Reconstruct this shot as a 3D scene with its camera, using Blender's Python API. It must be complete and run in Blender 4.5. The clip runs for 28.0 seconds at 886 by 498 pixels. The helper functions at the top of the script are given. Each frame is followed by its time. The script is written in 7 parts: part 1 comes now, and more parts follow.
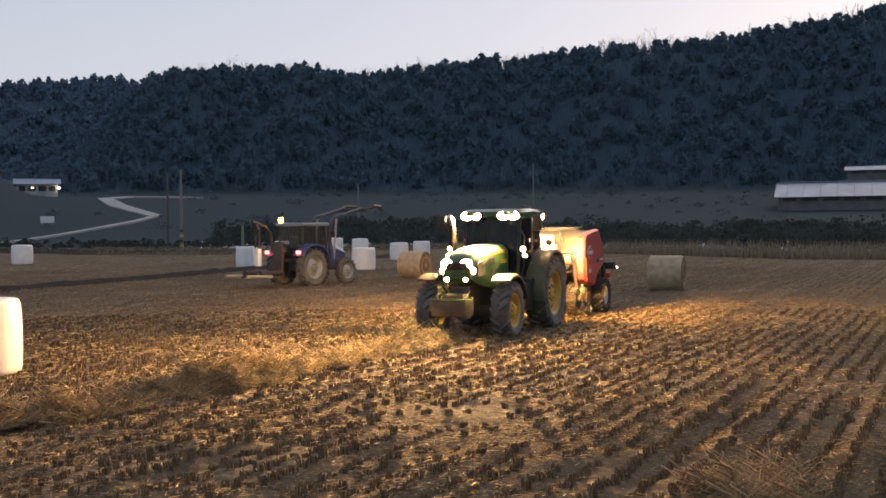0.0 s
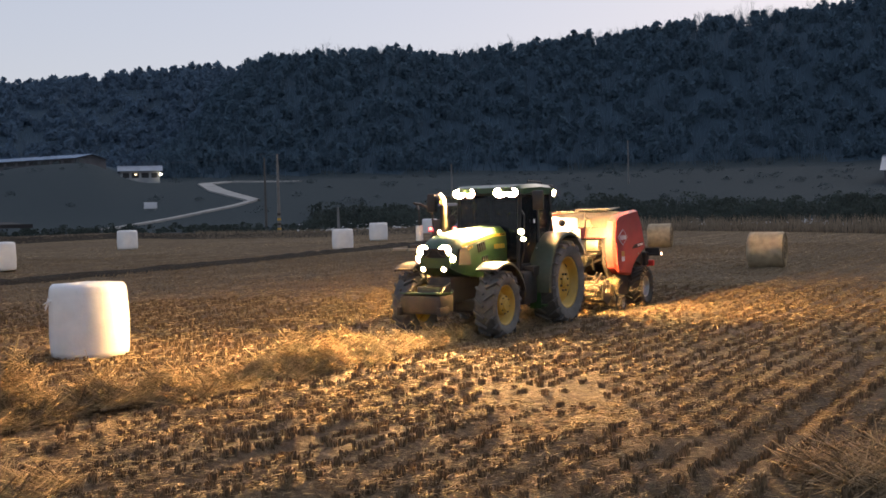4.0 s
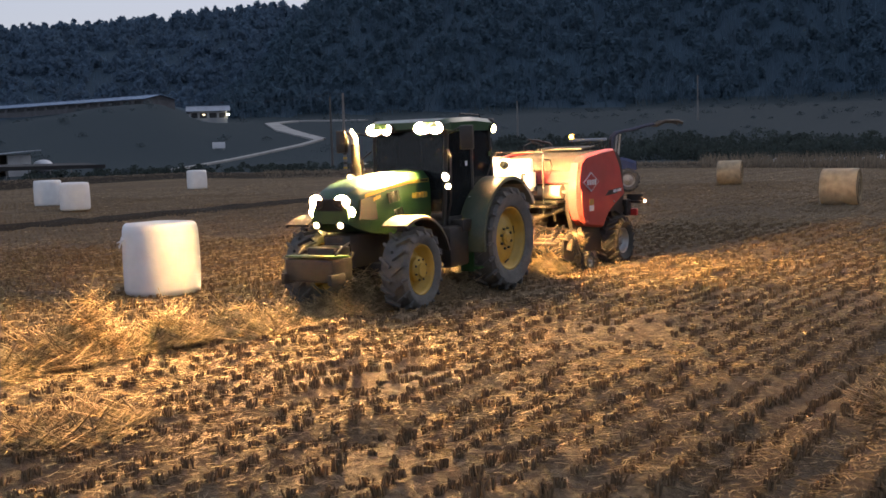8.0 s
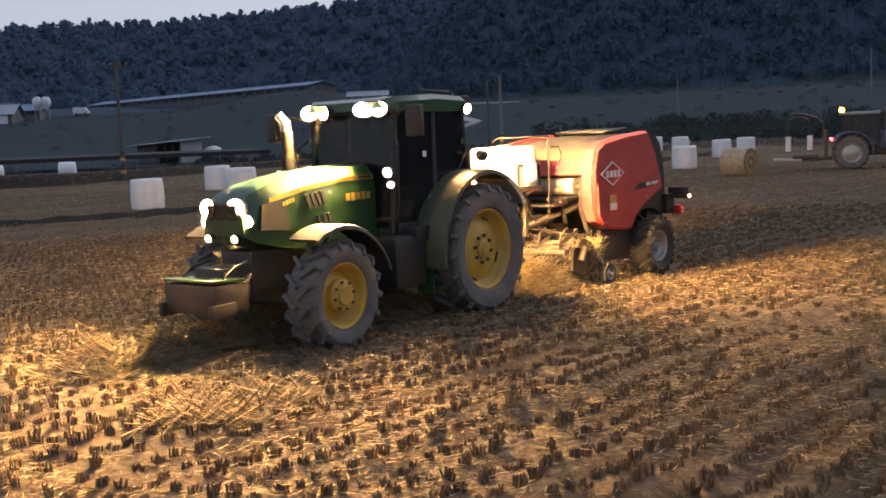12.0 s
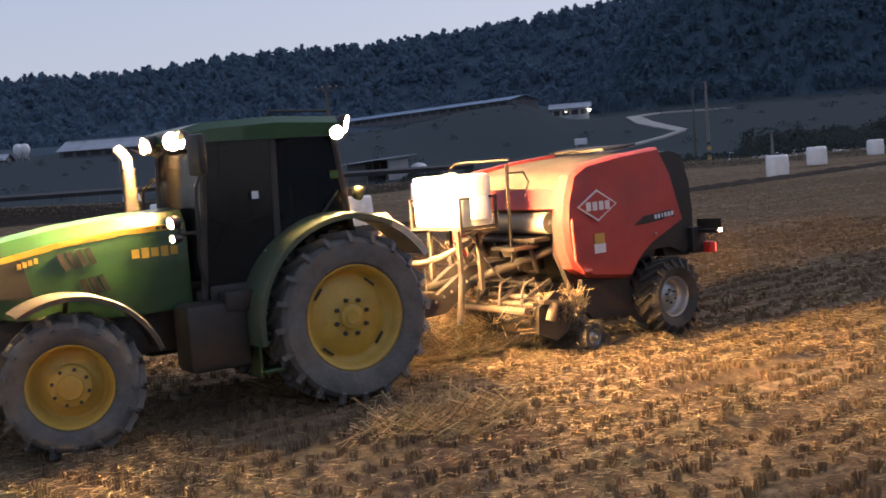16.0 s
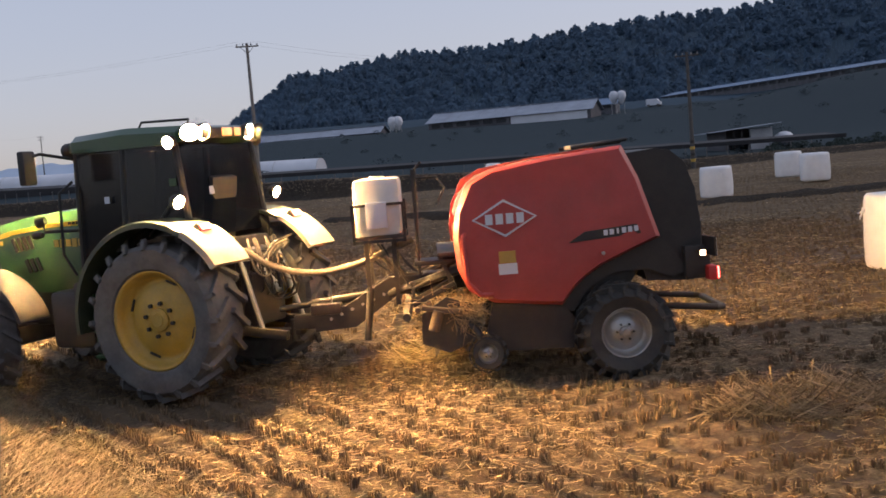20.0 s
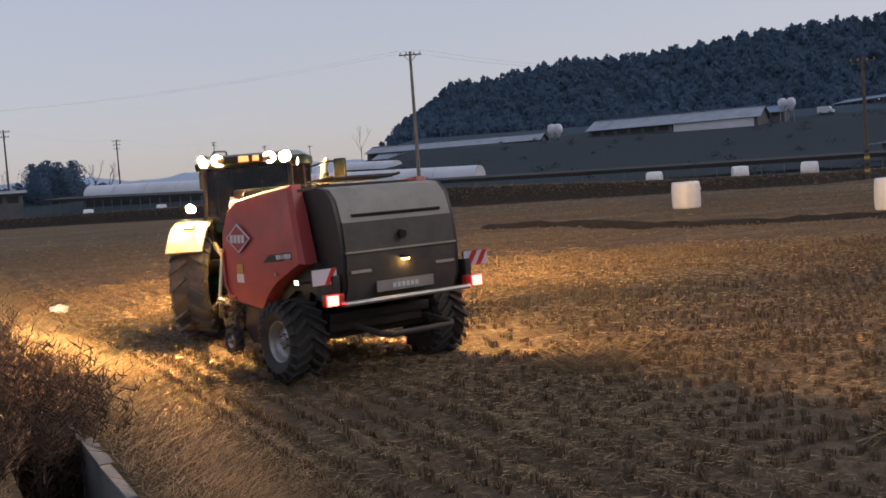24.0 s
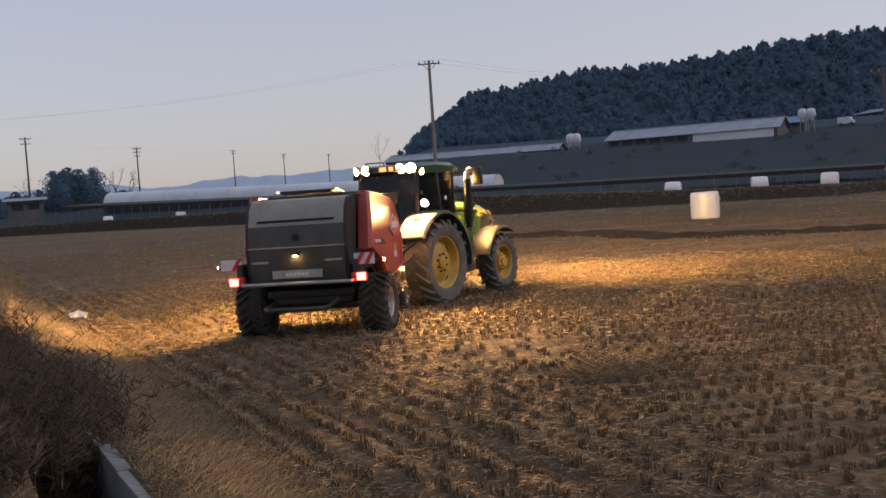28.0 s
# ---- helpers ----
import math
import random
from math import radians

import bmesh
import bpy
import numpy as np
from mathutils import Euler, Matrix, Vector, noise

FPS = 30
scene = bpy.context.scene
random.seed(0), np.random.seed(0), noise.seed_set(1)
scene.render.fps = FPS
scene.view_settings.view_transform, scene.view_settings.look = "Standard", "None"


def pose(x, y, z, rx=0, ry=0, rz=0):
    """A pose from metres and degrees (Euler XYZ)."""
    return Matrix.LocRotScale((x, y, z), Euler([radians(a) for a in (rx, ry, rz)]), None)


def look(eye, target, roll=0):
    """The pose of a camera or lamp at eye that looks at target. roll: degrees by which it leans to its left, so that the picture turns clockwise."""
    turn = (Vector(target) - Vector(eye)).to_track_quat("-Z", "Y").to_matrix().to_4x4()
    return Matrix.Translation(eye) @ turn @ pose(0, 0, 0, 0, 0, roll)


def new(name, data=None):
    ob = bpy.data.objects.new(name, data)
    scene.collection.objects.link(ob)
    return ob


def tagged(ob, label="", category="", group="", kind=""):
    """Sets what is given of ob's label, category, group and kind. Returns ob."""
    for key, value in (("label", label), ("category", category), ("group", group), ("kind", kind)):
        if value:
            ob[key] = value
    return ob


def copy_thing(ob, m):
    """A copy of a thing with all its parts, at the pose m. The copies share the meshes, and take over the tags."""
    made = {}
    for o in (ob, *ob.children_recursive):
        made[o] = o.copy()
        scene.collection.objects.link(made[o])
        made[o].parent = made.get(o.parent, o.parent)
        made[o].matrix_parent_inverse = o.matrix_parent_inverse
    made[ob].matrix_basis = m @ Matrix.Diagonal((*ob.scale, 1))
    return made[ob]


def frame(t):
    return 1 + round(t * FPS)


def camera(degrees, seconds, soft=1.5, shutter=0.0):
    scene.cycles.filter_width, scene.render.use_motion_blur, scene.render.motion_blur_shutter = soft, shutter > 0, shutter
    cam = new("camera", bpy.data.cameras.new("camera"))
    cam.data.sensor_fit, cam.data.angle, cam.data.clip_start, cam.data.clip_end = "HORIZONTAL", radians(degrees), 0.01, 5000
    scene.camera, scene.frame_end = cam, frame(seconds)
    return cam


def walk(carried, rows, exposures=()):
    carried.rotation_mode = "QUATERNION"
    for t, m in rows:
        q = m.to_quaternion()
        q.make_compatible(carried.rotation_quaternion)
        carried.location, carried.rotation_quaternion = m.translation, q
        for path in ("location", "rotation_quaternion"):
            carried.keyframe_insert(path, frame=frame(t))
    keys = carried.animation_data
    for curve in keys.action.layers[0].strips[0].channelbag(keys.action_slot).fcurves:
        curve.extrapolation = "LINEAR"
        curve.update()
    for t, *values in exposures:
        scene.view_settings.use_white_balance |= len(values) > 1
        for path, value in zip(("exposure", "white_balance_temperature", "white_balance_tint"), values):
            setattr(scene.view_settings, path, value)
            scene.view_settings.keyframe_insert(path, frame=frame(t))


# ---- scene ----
CAMERA_ROWS = [
    (0, 88.76, 0.55, -0.01), (0.5, 88.72, 0.69, 0.18), (1, 88.98, 0.65, 0.39), (1.5, 88.40, 0.79, 1.66),
    (2, 88.06, 1.10, 2.90), (2.5, 88.03, 1.26, 3.39), (4.5, 87.48, 1.49, 5.43), (5, 87.03, 1.50, 5.77),
    (5.5, 86.57, 1.61, 6.49), (6, 86.12, 1.72, 7.18), (6.5, 85.61, 1.80, 7.31), (7, 85.17, 1.74, 7.62),
    (7.5, 84.89, 1.86, 8.01), (8, 84.59, 1.85, 8.50), (8.5, 84.48, 1.92, 9.27), (9, 84.06, 2.15, 11.12),
    (9.5, 84.06, 2.23, 11.67), (10, 83.98, 2.35, 11.73), (10.5, 83.74, 2.51, 12.65), (11, 83.81, 2.64, 13.76),
    (11.5, 83.98, 2.69, 15.21), (12, 83.96, 2.73, 16.85), (12.5, 83.90, 2.85, 18.64), (14.5, 83.24, 3.86, 20.93),
    (15, 83.30, 3.88, 21.82), (15.5, 84.74, 4.31, 25.27), (16, 85.34, 4.50, 27.64), (16.5, 85.82, 4.60, 29.48),
    (17, 86.12, 4.67, 31.29), (17.5, 85.35, 4.44, 34.60), (18, 85.04, 4.42, 37.61), (18.5, 85.56, 4.34, 39.67),
    (19, 85.61, 4.29, 41.95), (19.5, 85.45, 4.57, 44.69), (20, 85.27, 4.71, 46.58), (20.5, 85.47, 4.50, 47.62),
    (21, 85.75, 4.32, 48.36), (21.5, 86.06, 4.29, 50.15), (22, 86.29, 4.64, 52.53), (22.5, 86.20, 4.29, 53.96),
    (24.5, 86.46, 4.21, 55.61), (25, 86.56, 4.11, 56.42), (25.5, 86.51, 4.01, 56.68), (26, 86.53, 3.81, 56.54),
    (26.5, 86.71, 3.73, 56.46), (27, 86.87, 3.80, 56.28), (27.5, 86.83, 3.89, 56.16), (28, 86.86, 3.87, 56.04),
]
EYE_HEIGHT = 2.467
LENS = 44.98
cam = camera(LENS, 28.0, soft=1.6, shutter=0.4)
walk(cam, [(t, pose(0, 0, EYE_HEIGHT, rx, ry, rz)) for t, rx, ry, rz in CAMERA_ROWS],
     exposures=[(0, 0.58, 6950, 8), (5, 0.54, 6750, 9), (9, 0.5, 6550, 10), (12.5, 0.5, 6450, 11), (16, 0.5, 6250, 13), (22, 0.42, 6650, 12), (28, 0.42, 6850, 12)])

# ---- dusk light: the sun has just gone behind the wooded hill ----
world = bpy.data.worlds.new("dusk_sky")
scene.world = world
world.use_nodes = True
wn, wl = world.node_tree.nodes, world.node_tree.links
sky = wn.new("ShaderNodeTexSky")
sky.sky_type = "NISHITA"
sky.sun_disc = False
sky.sun_elevation = radians(8.0)
sky.sun_rotation = radians(32.0)
sky.air_density, sky.dust_density, sky.ozone_density = 1.0, 1.0, 3.0
soften = wn.new("ShaderNodeHueSaturation")
soften.inputs["Saturation"].default_value = 1.0
wl.new(sky.outputs[0], soften.inputs["Color"])
flatten = wn.new("ShaderNodeGamma")
flatten.inputs["Gamma"].default_value = 0.3
wl.new(soften.outputs[0], flatten.inputs["Color"])
cool = wn.new("ShaderNodeMix")
cool.data_type, cool.blend_type = "RGBA", "MULTIPLY"
cool.inputs[0].default_value = 1.0
cool.inputs[7].default_value = (1.0, 0.94, 1.06, 1)
wl.new(flatten.outputs[0], cool.inputs[6])
wl.new(cool.outputs[2], wn["Background"].inputs["Color"])
wn["Background"].inputs["Strength"].default_value = 0.335
sun_data = bpy.data.lights.new("sun", "SUN")
sun_data.energy, sun_data.angle, sun_data.color = 0.6, radians(40), (1.0, 0.86, 0.78)
sun_lamp = new("sun", sun_data)
sun_lamp.matrix_basis = look((0, 0, 60), (-16, -25, 40))

# ---- materials ----
def mix_rgb(nt, fac, a, b, mode="MIX"):
    n = nt.nodes.new("ShaderNodeMix")
    n.data_type, n.blend_type = "RGBA", mode
    for sock, v in ((n.inputs[0], fac), (n.inputs[6], a), (n.inputs[7], b)):
        if isinstance(v, bpy.types.NodeSocket):
            nt.links.new(v, sock)
        elif isinstance(v, (int, float)):
            sock.default_value = v
        else:
            sock.default_value = (*v, 1)
    return n.outputs[2]


def noise_tex(nt, scale, detail=4.0, stretch=None, rough=0.55, world_space=False):
    co = nt.nodes.new("ShaderNodeTexCoord")
    out = co.outputs["Object"]
    if world_space:
        out = nt.nodes.new("ShaderNodeNewGeometry").outputs["Position"]
    if stretch:
        mp = nt.nodes.new("ShaderNodeMapping")
        mp.inputs["Scale"].default_value = stretch[:3]
        if len(stretch) > 3:
            mp.inputs["Rotation"].default_value = (0, 0, stretch[3])
        nt.links.new(out, mp.inputs[0])
        out = mp.outputs[0]
    n = nt.nodes.new("ShaderNodeTexNoise")
    n.inputs["Scale"].default_value, n.inputs["Detail"].default_value = scale, detail
    n.inputs["Roughness"].default_value = rough
    nt.links.new(out, n.inputs["Vector"])
    return n.outputs[0]


def ramp(nt, fac, lo, hi):
    n = nt.nodes.new("ShaderNodeMapRange")
    n.inputs[1].default_value, n.inputs[2].default_value = lo, hi
    nt.links.new(fac, n.inputs[0])
    return n.outputs[0]


def surface(name, base, rough=0.6, metal=0.0, vary=0.25, grain=40.0, bump=0.15, dust=0.0, dust_col=(0.30, 0.24, 0.16),
            coat=0.0, emit=None, island=0.0, world_space=False, wear=3.0):
    """A worn surface: base colour varied at two scales, a film of field dust, fine relief."""
    m = bpy.data.materials.new(name)
    m.use_nodes = True
    nt = m.node_tree
    b = nt.nodes["Principled BSDF"]
    big = ramp(nt, noise_tex(nt, wear, 5, world_space=world_space), 0.3, 0.7)
    fine = noise_tex(nt, grain, 3, world_space=world_space)
    dark = tuple(c * (1 - vary) for c in base)
    lite = tuple(min(1, c * (1 + vary * 0.6)) for c in base)
    col = mix_rgb(nt, big, dark, lite)
    col = mix_rgb(nt, vary * 0.8, col, fine, "OVERLAY")
    if island:
        rnd = nt.nodes.new("ShaderNodeNewGeometry").outputs["Random Per Island"]
        hs = nt.nodes.new("ShaderNodeHueSaturation")
        mr = nt.nodes.new("ShaderNodeMapRange")
        mr.inputs[3].default_value, mr.inputs[4].default_value = 1 - island, 1 + island
        nt.links.new(rnd, mr.inputs[0])
        nt.links.new(mr.outputs[0], hs.inputs["Value"])
        nt.links.new(col, hs.inputs["Color"])
        col = hs.outputs[0]
    if dust:
        film = ramp(nt, noise_tex(nt, wear * 1.3, 8, world_space=world_space, rough=0.75), 0.25, 0.85)
        thick = nt.nodes.new("ShaderNodeMath")
        thick.operation = "MULTIPLY"
        thick.inputs[1].default_value = dust
        nt.links.new(film, thick.inputs[0])
        col = mix_rgb(nt, thick.outputs[0], col, dust_col)
    nt.links.new(col, b.inputs["Base Color"])
    b.inputs["Metallic"].default_value = metal
    r = nt.nodes.new("ShaderNodeMapRange")
    r.inputs[3].default_value, r.inputs[4].default_value = max(0.03, rough - 0.12), min(1, rough + 0.15)
    nt.links.new(fine, r.inputs[0])
    nt.links.new(r.outputs[0], b.inputs["Roughness"])
    b.inputs["Coat Weight"].default_value = coat
    if bump:
        bp = nt.nodes.new("ShaderNodeBump")
        bp.inputs["Strength"].default_value, bp.inputs["Distance"].default_value = bump, 0.01
        nt.links.new(fine, bp.inputs["Height"])
        nt.links.new(bp.outputs[0], b.inputs["Normal"])
    if emit:
        b.inputs["Emission Color"].default_value = (*emit[:3], 1)
        b.inputs["Emission Strength"].default_value = emit[3]
    return m


def glow(name, col, strength):
    m = surface(name, (0.6, 0.6, 0.6), 0.3, 0, 0.02, 40, 0, emit=(*col, strength))
    m.cycles.emission_sampling = "FRONT"
    return m


def along_rows(nt, scale, length, width, detail=4.0, rough=0.6):
    """Noise drawn out along the drill rows: length and width in metres."""
    mp = nt.nodes.new("ShaderNodeMapping")
    mp.vector_type = "TEXTURE"
    mp.inputs["Rotation"].default_value = (0, 0, radians(-116))
    mp.inputs["Scale"].default_value = (length, width, 1)
    nt.links.new(nt.nodes.new("ShaderNodeNewGeometry").outputs["Position"], mp.inputs[0])
    n = nt.nodes.new("ShaderNodeTexNoise")
    n.inputs["Scale"].default_value, n.inputs["Detail"].default_value, n.inputs["Roughness"].default_value = scale, detail, rough
    nt.links.new(mp.outputs[0], n.inputs["Vector"])
    return n.outputs[0]


def maths(nt, op, a, b):
    n = nt.nodes.new("ShaderNodeMath")
    n.operation = op
    for sock, v in zip(n.inputs, (a, b)):
        if isinstance(v, bpy.types.NodeSocket):
            nt.links.new(v, sock)
        else:
            sock.default_value = v
    return n.outputs[0]


def ground_mat(name, soil, straw, rows=False, patch=0.15, bump=0.7, cover=0.0):
    """Soil under chopped straw, with damp patches and, on the field, ruts and wisps along the drill rows."""
    m = bpy.data.materials.new(name)
    m.use_nodes = True
    nt = m.node_tree
    b = nt.nodes["Principled BSDF"]
    fine = noise_tex(nt, 11, 8, world_space=True, rough=0.75)
    clods = noise_tex(nt, 3.2, 6, world_space=True, rough=0.7)
    patches = ramp(nt, noise_tex(nt, patch, 4, world_space=True), 0.35, 0.68)
    f = maths(nt, "MULTIPLY", ramp(nt, fine, 0.42 - cover, 0.66 - cover), ramp(nt, clods, 0.34 - cover, 0.62 - cover))
    if rows:
        ruts = ramp(nt, along_rows(nt, 1.0, 22, 0.9, 3), 0.40, 0.60)
        drill = ramp(nt, along_rows(nt, 1.0, 3.0, 0.22, 3), 0.40, 0.62)
        f = maths(nt, "MULTIPLY", f, maths(nt, "ADD", maths(nt, "MULTIPLY", ruts, 0.65), 0.35))
        f = maths(nt, "MAXIMUM", f, maths(nt, "MULTIPLY", maths(nt, "MULTIPLY", drill, ruts), ramp(nt, fine, 0.35, 0.6)))
    col = mix_rgb(nt, f, soil, straw)
    col = mix_rgb(nt, maths(nt, "MULTIPLY", patches, 0.45), col, soil)
    nt.links.new(col, b.inputs["Base Color"])
    b.inputs["Roughness"].default_value = 0.95
    b.inputs["Specular IOR Level"].default_value = 0.12
    bp = nt.nodes.new("ShaderNodeBump")
    bp.inputs["Strength"].default_value, bp.inputs["Distance"].default_value = bump, 0.11
    hgt = maths(nt, "ADD", f, maths(nt, "MULTIPLY", clods, 1.2))
    nt.links.new(hgt, bp.inputs["Height"])
    nt.links.new(bp.outputs[0], b.inputs["Normal"])
    return m


M = {}
M["field"] = ground_mat("stubble_field", (0.105, 0.075, 0.049), (0.43, 0.325, 0.20), True, cover=0.05)
M["bank"] = ground_mat("dry_grass_bank", (0.12, 0.09, 0.055), (0.33, 0.25, 0.155), False, 0.5, 0.7, 0.03)
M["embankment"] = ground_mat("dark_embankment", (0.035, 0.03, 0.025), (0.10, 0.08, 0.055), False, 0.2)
# Upper field and woodland floor: distance haze mixed into both colours as blue.
M["terrace"] = ground_mat("haze_tinted_upper_field", (0.029, 0.044, 0.052), (0.041, 0.058, 0.066), False, 0.03, 0.25)
M["haze_tinted_floor"] = ground_mat("haze_tinted_floor", (0.04, 0.067, 0.092), (0.048, 0.078, 0.105), False, 0.02, 0.2)
M["road"] = surface("pale_farm_road", (0.30, 0.30, 0.29), 0.9, 0, 0.2, 3, 0.1, world_space=True, wear=0.3)
M["snow"] = surface("old_snow", (0.75, 0.77, 0.8), 0.7, 0, 0.1, 5, 0.2, world_space=True)
M["white_film"] = surface("white_stretch_film", (0.74, 0.75, 0.76), 0.32, 0, 0.08, 9, 0.25, dust=0.05, dust_col=(0.55, 0.52, 0.46))
M["straw"] = surface("straw", (0.39, 0.29, 0.17), 0.85, 0, 0.3, 25, 0.3, island=0.5, world_space=True)
M["stubble"] = surface("rice_stubble", (0.20, 0.138, 0.077), 0.9, 0, 0.3, 25, 0.2, island=0.35, world_space=True)


def let_light_through(m, share):
    """Thin dry stems pass part of the light that falls on them from behind."""
    nt = m.node_tree
    b, out = nt.nodes["Principled BSDF"], nt.nodes["Material Output"]
    tr, mx = nt.nodes.new("ShaderNodeBsdfTranslucent"), nt.nodes.new("ShaderNodeMixShader")
    nt.links.new(b.inputs["Base Color"].links[0].from_socket, tr.inputs["Color"])
    mx.inputs[0].default_value = share
    nt.links.new(b.outputs[0], mx.inputs[1])
    nt.links.new(tr.outputs[0], mx.inputs[2])
    nt.links.new(mx.outputs[0], out.inputs["Surface"])


M["bale_straw"] = surface("baled_straw", (0.40, 0.32, 0.21), 0.85, 0, 0.35, 60, 0.8)
M["green"] = surface("green_machine_paint", (0.008, 0.058, 0.013), 0.32, 0, 0.15, 60, 0.03, dust=0.09, coat=0.4)
M["yellow"] = surface("yellow_machine_paint", (0.52, 0.315, 0.02), 0.5, 0, 0.25, 50, 0.05, dust=0.5)
M["red"] = surface("red_machine_paint", (0.37, 0.042, 0.038), 0.4, 0, 0.15, 50, 0.04, dust=0.17, dust_col=(0.30, 0.19, 0.145))
M["black"] = surface("black_plastic", (0.012, 0.012, 0.013), 0.5, 0, 0.2, 60, 0.1, dust=0.10)
M["soot"] = surface("sooty_exhaust_steel", (0.012, 0.011, 0.010), 0.7, 0, 0.3, 30, 0.1)
M["charcoal"] = surface("dark_grey_steel", (0.030, 0.028, 0.027), 0.55, 0.2, 0.25, 40, 0.1, dust=0.18)
M["tyre"] = surface("dusty_tyre_rubber", (0.06, 0.058, 0.055), 0.85, 0, 0.25, 30, 0.25, dust=0.9, dust_col=(0.21, 0.20, 0.185))
M["baler_tyre"] = surface("dark_tyre_rubber", (0.03, 0.029, 0.028), 0.85, 0, 0.25, 30, 0.25, dust=0.4, dust_col=(0.15, 0.13, 0.10))
M["steel"] = surface("grey_steel", (0.42, 0.42, 0.41), 0.4, 0.7, 0.2, 40, 0.1, dust=0.25)
M["cream"] = surface("dusty_cream_panel", (0.40, 0.355, 0.275), 0.65, 0, 0.25, 20, 0.1, dust=0.4)
M["white_tank"] = surface("white_plastic_tank", (0.72, 0.70, 0.64), 0.4, 0, 0.1, 20, 0.08, dust=0.1)
M["blue"] = surface("blue_machine_paint", (0.014, 0.042, 0.15), 0.35, 0, 0.15, 50, 0.05, dust=0.25)
M["dark_red"] = surface("dark_steel", (0.035, 0.030, 0.028), 0.5, 0, 0.2, 30, 0.1, dust=0.2)
M["concrete"] = surface("weathered_concrete", (0.22, 0.225, 0.225), 0.9, 0, 0.3, 12, 0.4, world_space=True, wear=1.2)
M["wood_pole"] = surface("pole_concrete_grey", (0.18, 0.175, 0.17), 0.9, 0, 0.2, 8, 0.2)
M["pole_dark"] = surface("dark_pole", (0.09, 0.085, 0.08), 0.9, 0, 0.2, 8, 0.2)
M["roof_pale"] = surface("pale_metal_roof", (0.27, 0.31, 0.37), 0.5, 0.2, 0.2, 3, 0.1, wear=0.4)
M["roof_blue"] = surface("blue_grey_metal_roof", (0.16, 0.24, 0.36), 0.5, 0.2, 0.2, 3, 0.1, wear=0.4)
M["wall_pale"] = surface("pale_wall", (0.30, 0.32, 0.34), 0.8, 0, 0.2, 3, 0.1, wear=0.5)
M["wall_dark"] = surface("dark_wall", (0.10, 0.10, 0.11), 0.8, 0, 0.3, 3, 0.1, wear=0.5)
M["poly"] = surface("white_greenhouse_sheet", (0.62, 0.64, 0.68), 0.45, 0, 0.12, 4, 0.1, wear=0.3)
M["dull_pane"] = surface("dull_dark_pane", (0.03, 0.033, 0.038), 0.7, 0, 0.3, 4, 0.1)
M["shade_net"] = surface("black_shade_net", (0.03, 0.03, 0.032), 0.9, 0, 0.3, 8, 0.2, wear=0.4)
# Blue-grey lift in both wood colours imitates haze over the near hill.
M["pine"] = surface("haze_tinted_pine", (0.088, 0.15, 0.205), 0.9, 0, 0.15, 3, 0.0, island=0.12, world_space=True, wear=0.1)
M["bare_wood"] = surface("haze_tinted_twigs", (0.088, 0.145, 0.195), 0.95, 0, 0.3, 3, 0.0, island=0.25, world_space=True, wear=0.1)
M["weeds"] = surface("dry_brown_weeds", (0.08, 0.05, 0.031), 0.9, 0, 0.3, 20, 0.2, island=0.5, world_space=True)
M["pale_grass"] = surface("pale_dry_grass", (0.35, 0.27, 0.168), 0.9, 0, 0.25, 20, 0.2, island=0.4, world_space=True)
M["heap_straw"] = surface("piled_straw", (0.41, 0.305, 0.18), 0.9, 0, 0.3, 25, 0.3, island=0.5, world_space=True)
for key, share in (("straw", 0.3), ("heap_straw", 0.4), ("pale_grass", 0.4), ("stubble", 0.08)):
    let_light_through(M[key], share)
M["gate_grey"] = surface("dusty_grey_gate_sheet", (0.05, 0.048, 0.047), 0.6, 0, 0.25, 20, 0.1, dust=0.25)
M["reeds"] = surface("pale_dead_reeds", (0.19, 0.15, 0.105), 0.95, 0, 0.25, 20, 0.0, island=0.4, world_space=True)
M["work_lamp"] = glow("warm_work_lamp", (1.0, 0.575, 0.225), 20000)
M["rear_lamp"] = glow("warm_rear_lamp", (1.0, 0.56, 0.215), 10000)
M["dusty_steel"] = surface("field_dusty_steel", (0.09, 0.073, 0.056), 0.75, 0.1, 0.4, 30, 0.2, dust=0.5, dust_col=(0.20, 0.155, 0.10))
M["fender"] = surface("dusty_black_fender", (0.018, 0.042, 0.020), 0.5, 0, 0.2, 40, 0.05, dust=0.4, dust_col=(0.20, 0.165, 0.11))
M["hose"] = surface("dusty_ribbed_hose", (0.20, 0.165, 0.12), 0.7, 0, 0.3, 30, 0.1)
M["head_lamp"] = glow("warm_head_lamp", (1.0, 0.57, 0.22), 6000)
M["small_lamp"] = glow("small_warm_lamp", (1.0, 0.72, 0.36), 110)
M["beacon"] = glow("amber_beacon", (1.0, 0.42, 0.03), 22)
M["amber_lens"] = glow("amber_lens", (1.0, 0.35, 0.05), 1.2)
M["tail_lamp"] = glow("red_tail_lamp", (1.0, 0.05, 0.04), 14)
M["window_light"] = glow("lit_window", (1.0, 0.8, 0.5), 2.0)
M["far_lamp"] = glow("far_farm_lamp", (1.0, 0.85, 0.6), 25)


def glass_mat():
    m = bpy.data.materials.new("dark_cab_glass")
    m.use_nodes = True
    b = m.node_tree.nodes["Principled BSDF"]
    b.inputs["Base Color"].default_value = (0.02, 0.022, 0.024, 1)
    b.inputs["Roughness"].default_value = 0.12
    b.inputs["Alpha"].default_value = 0.95
    return m


M["glass"] = glass_mat()


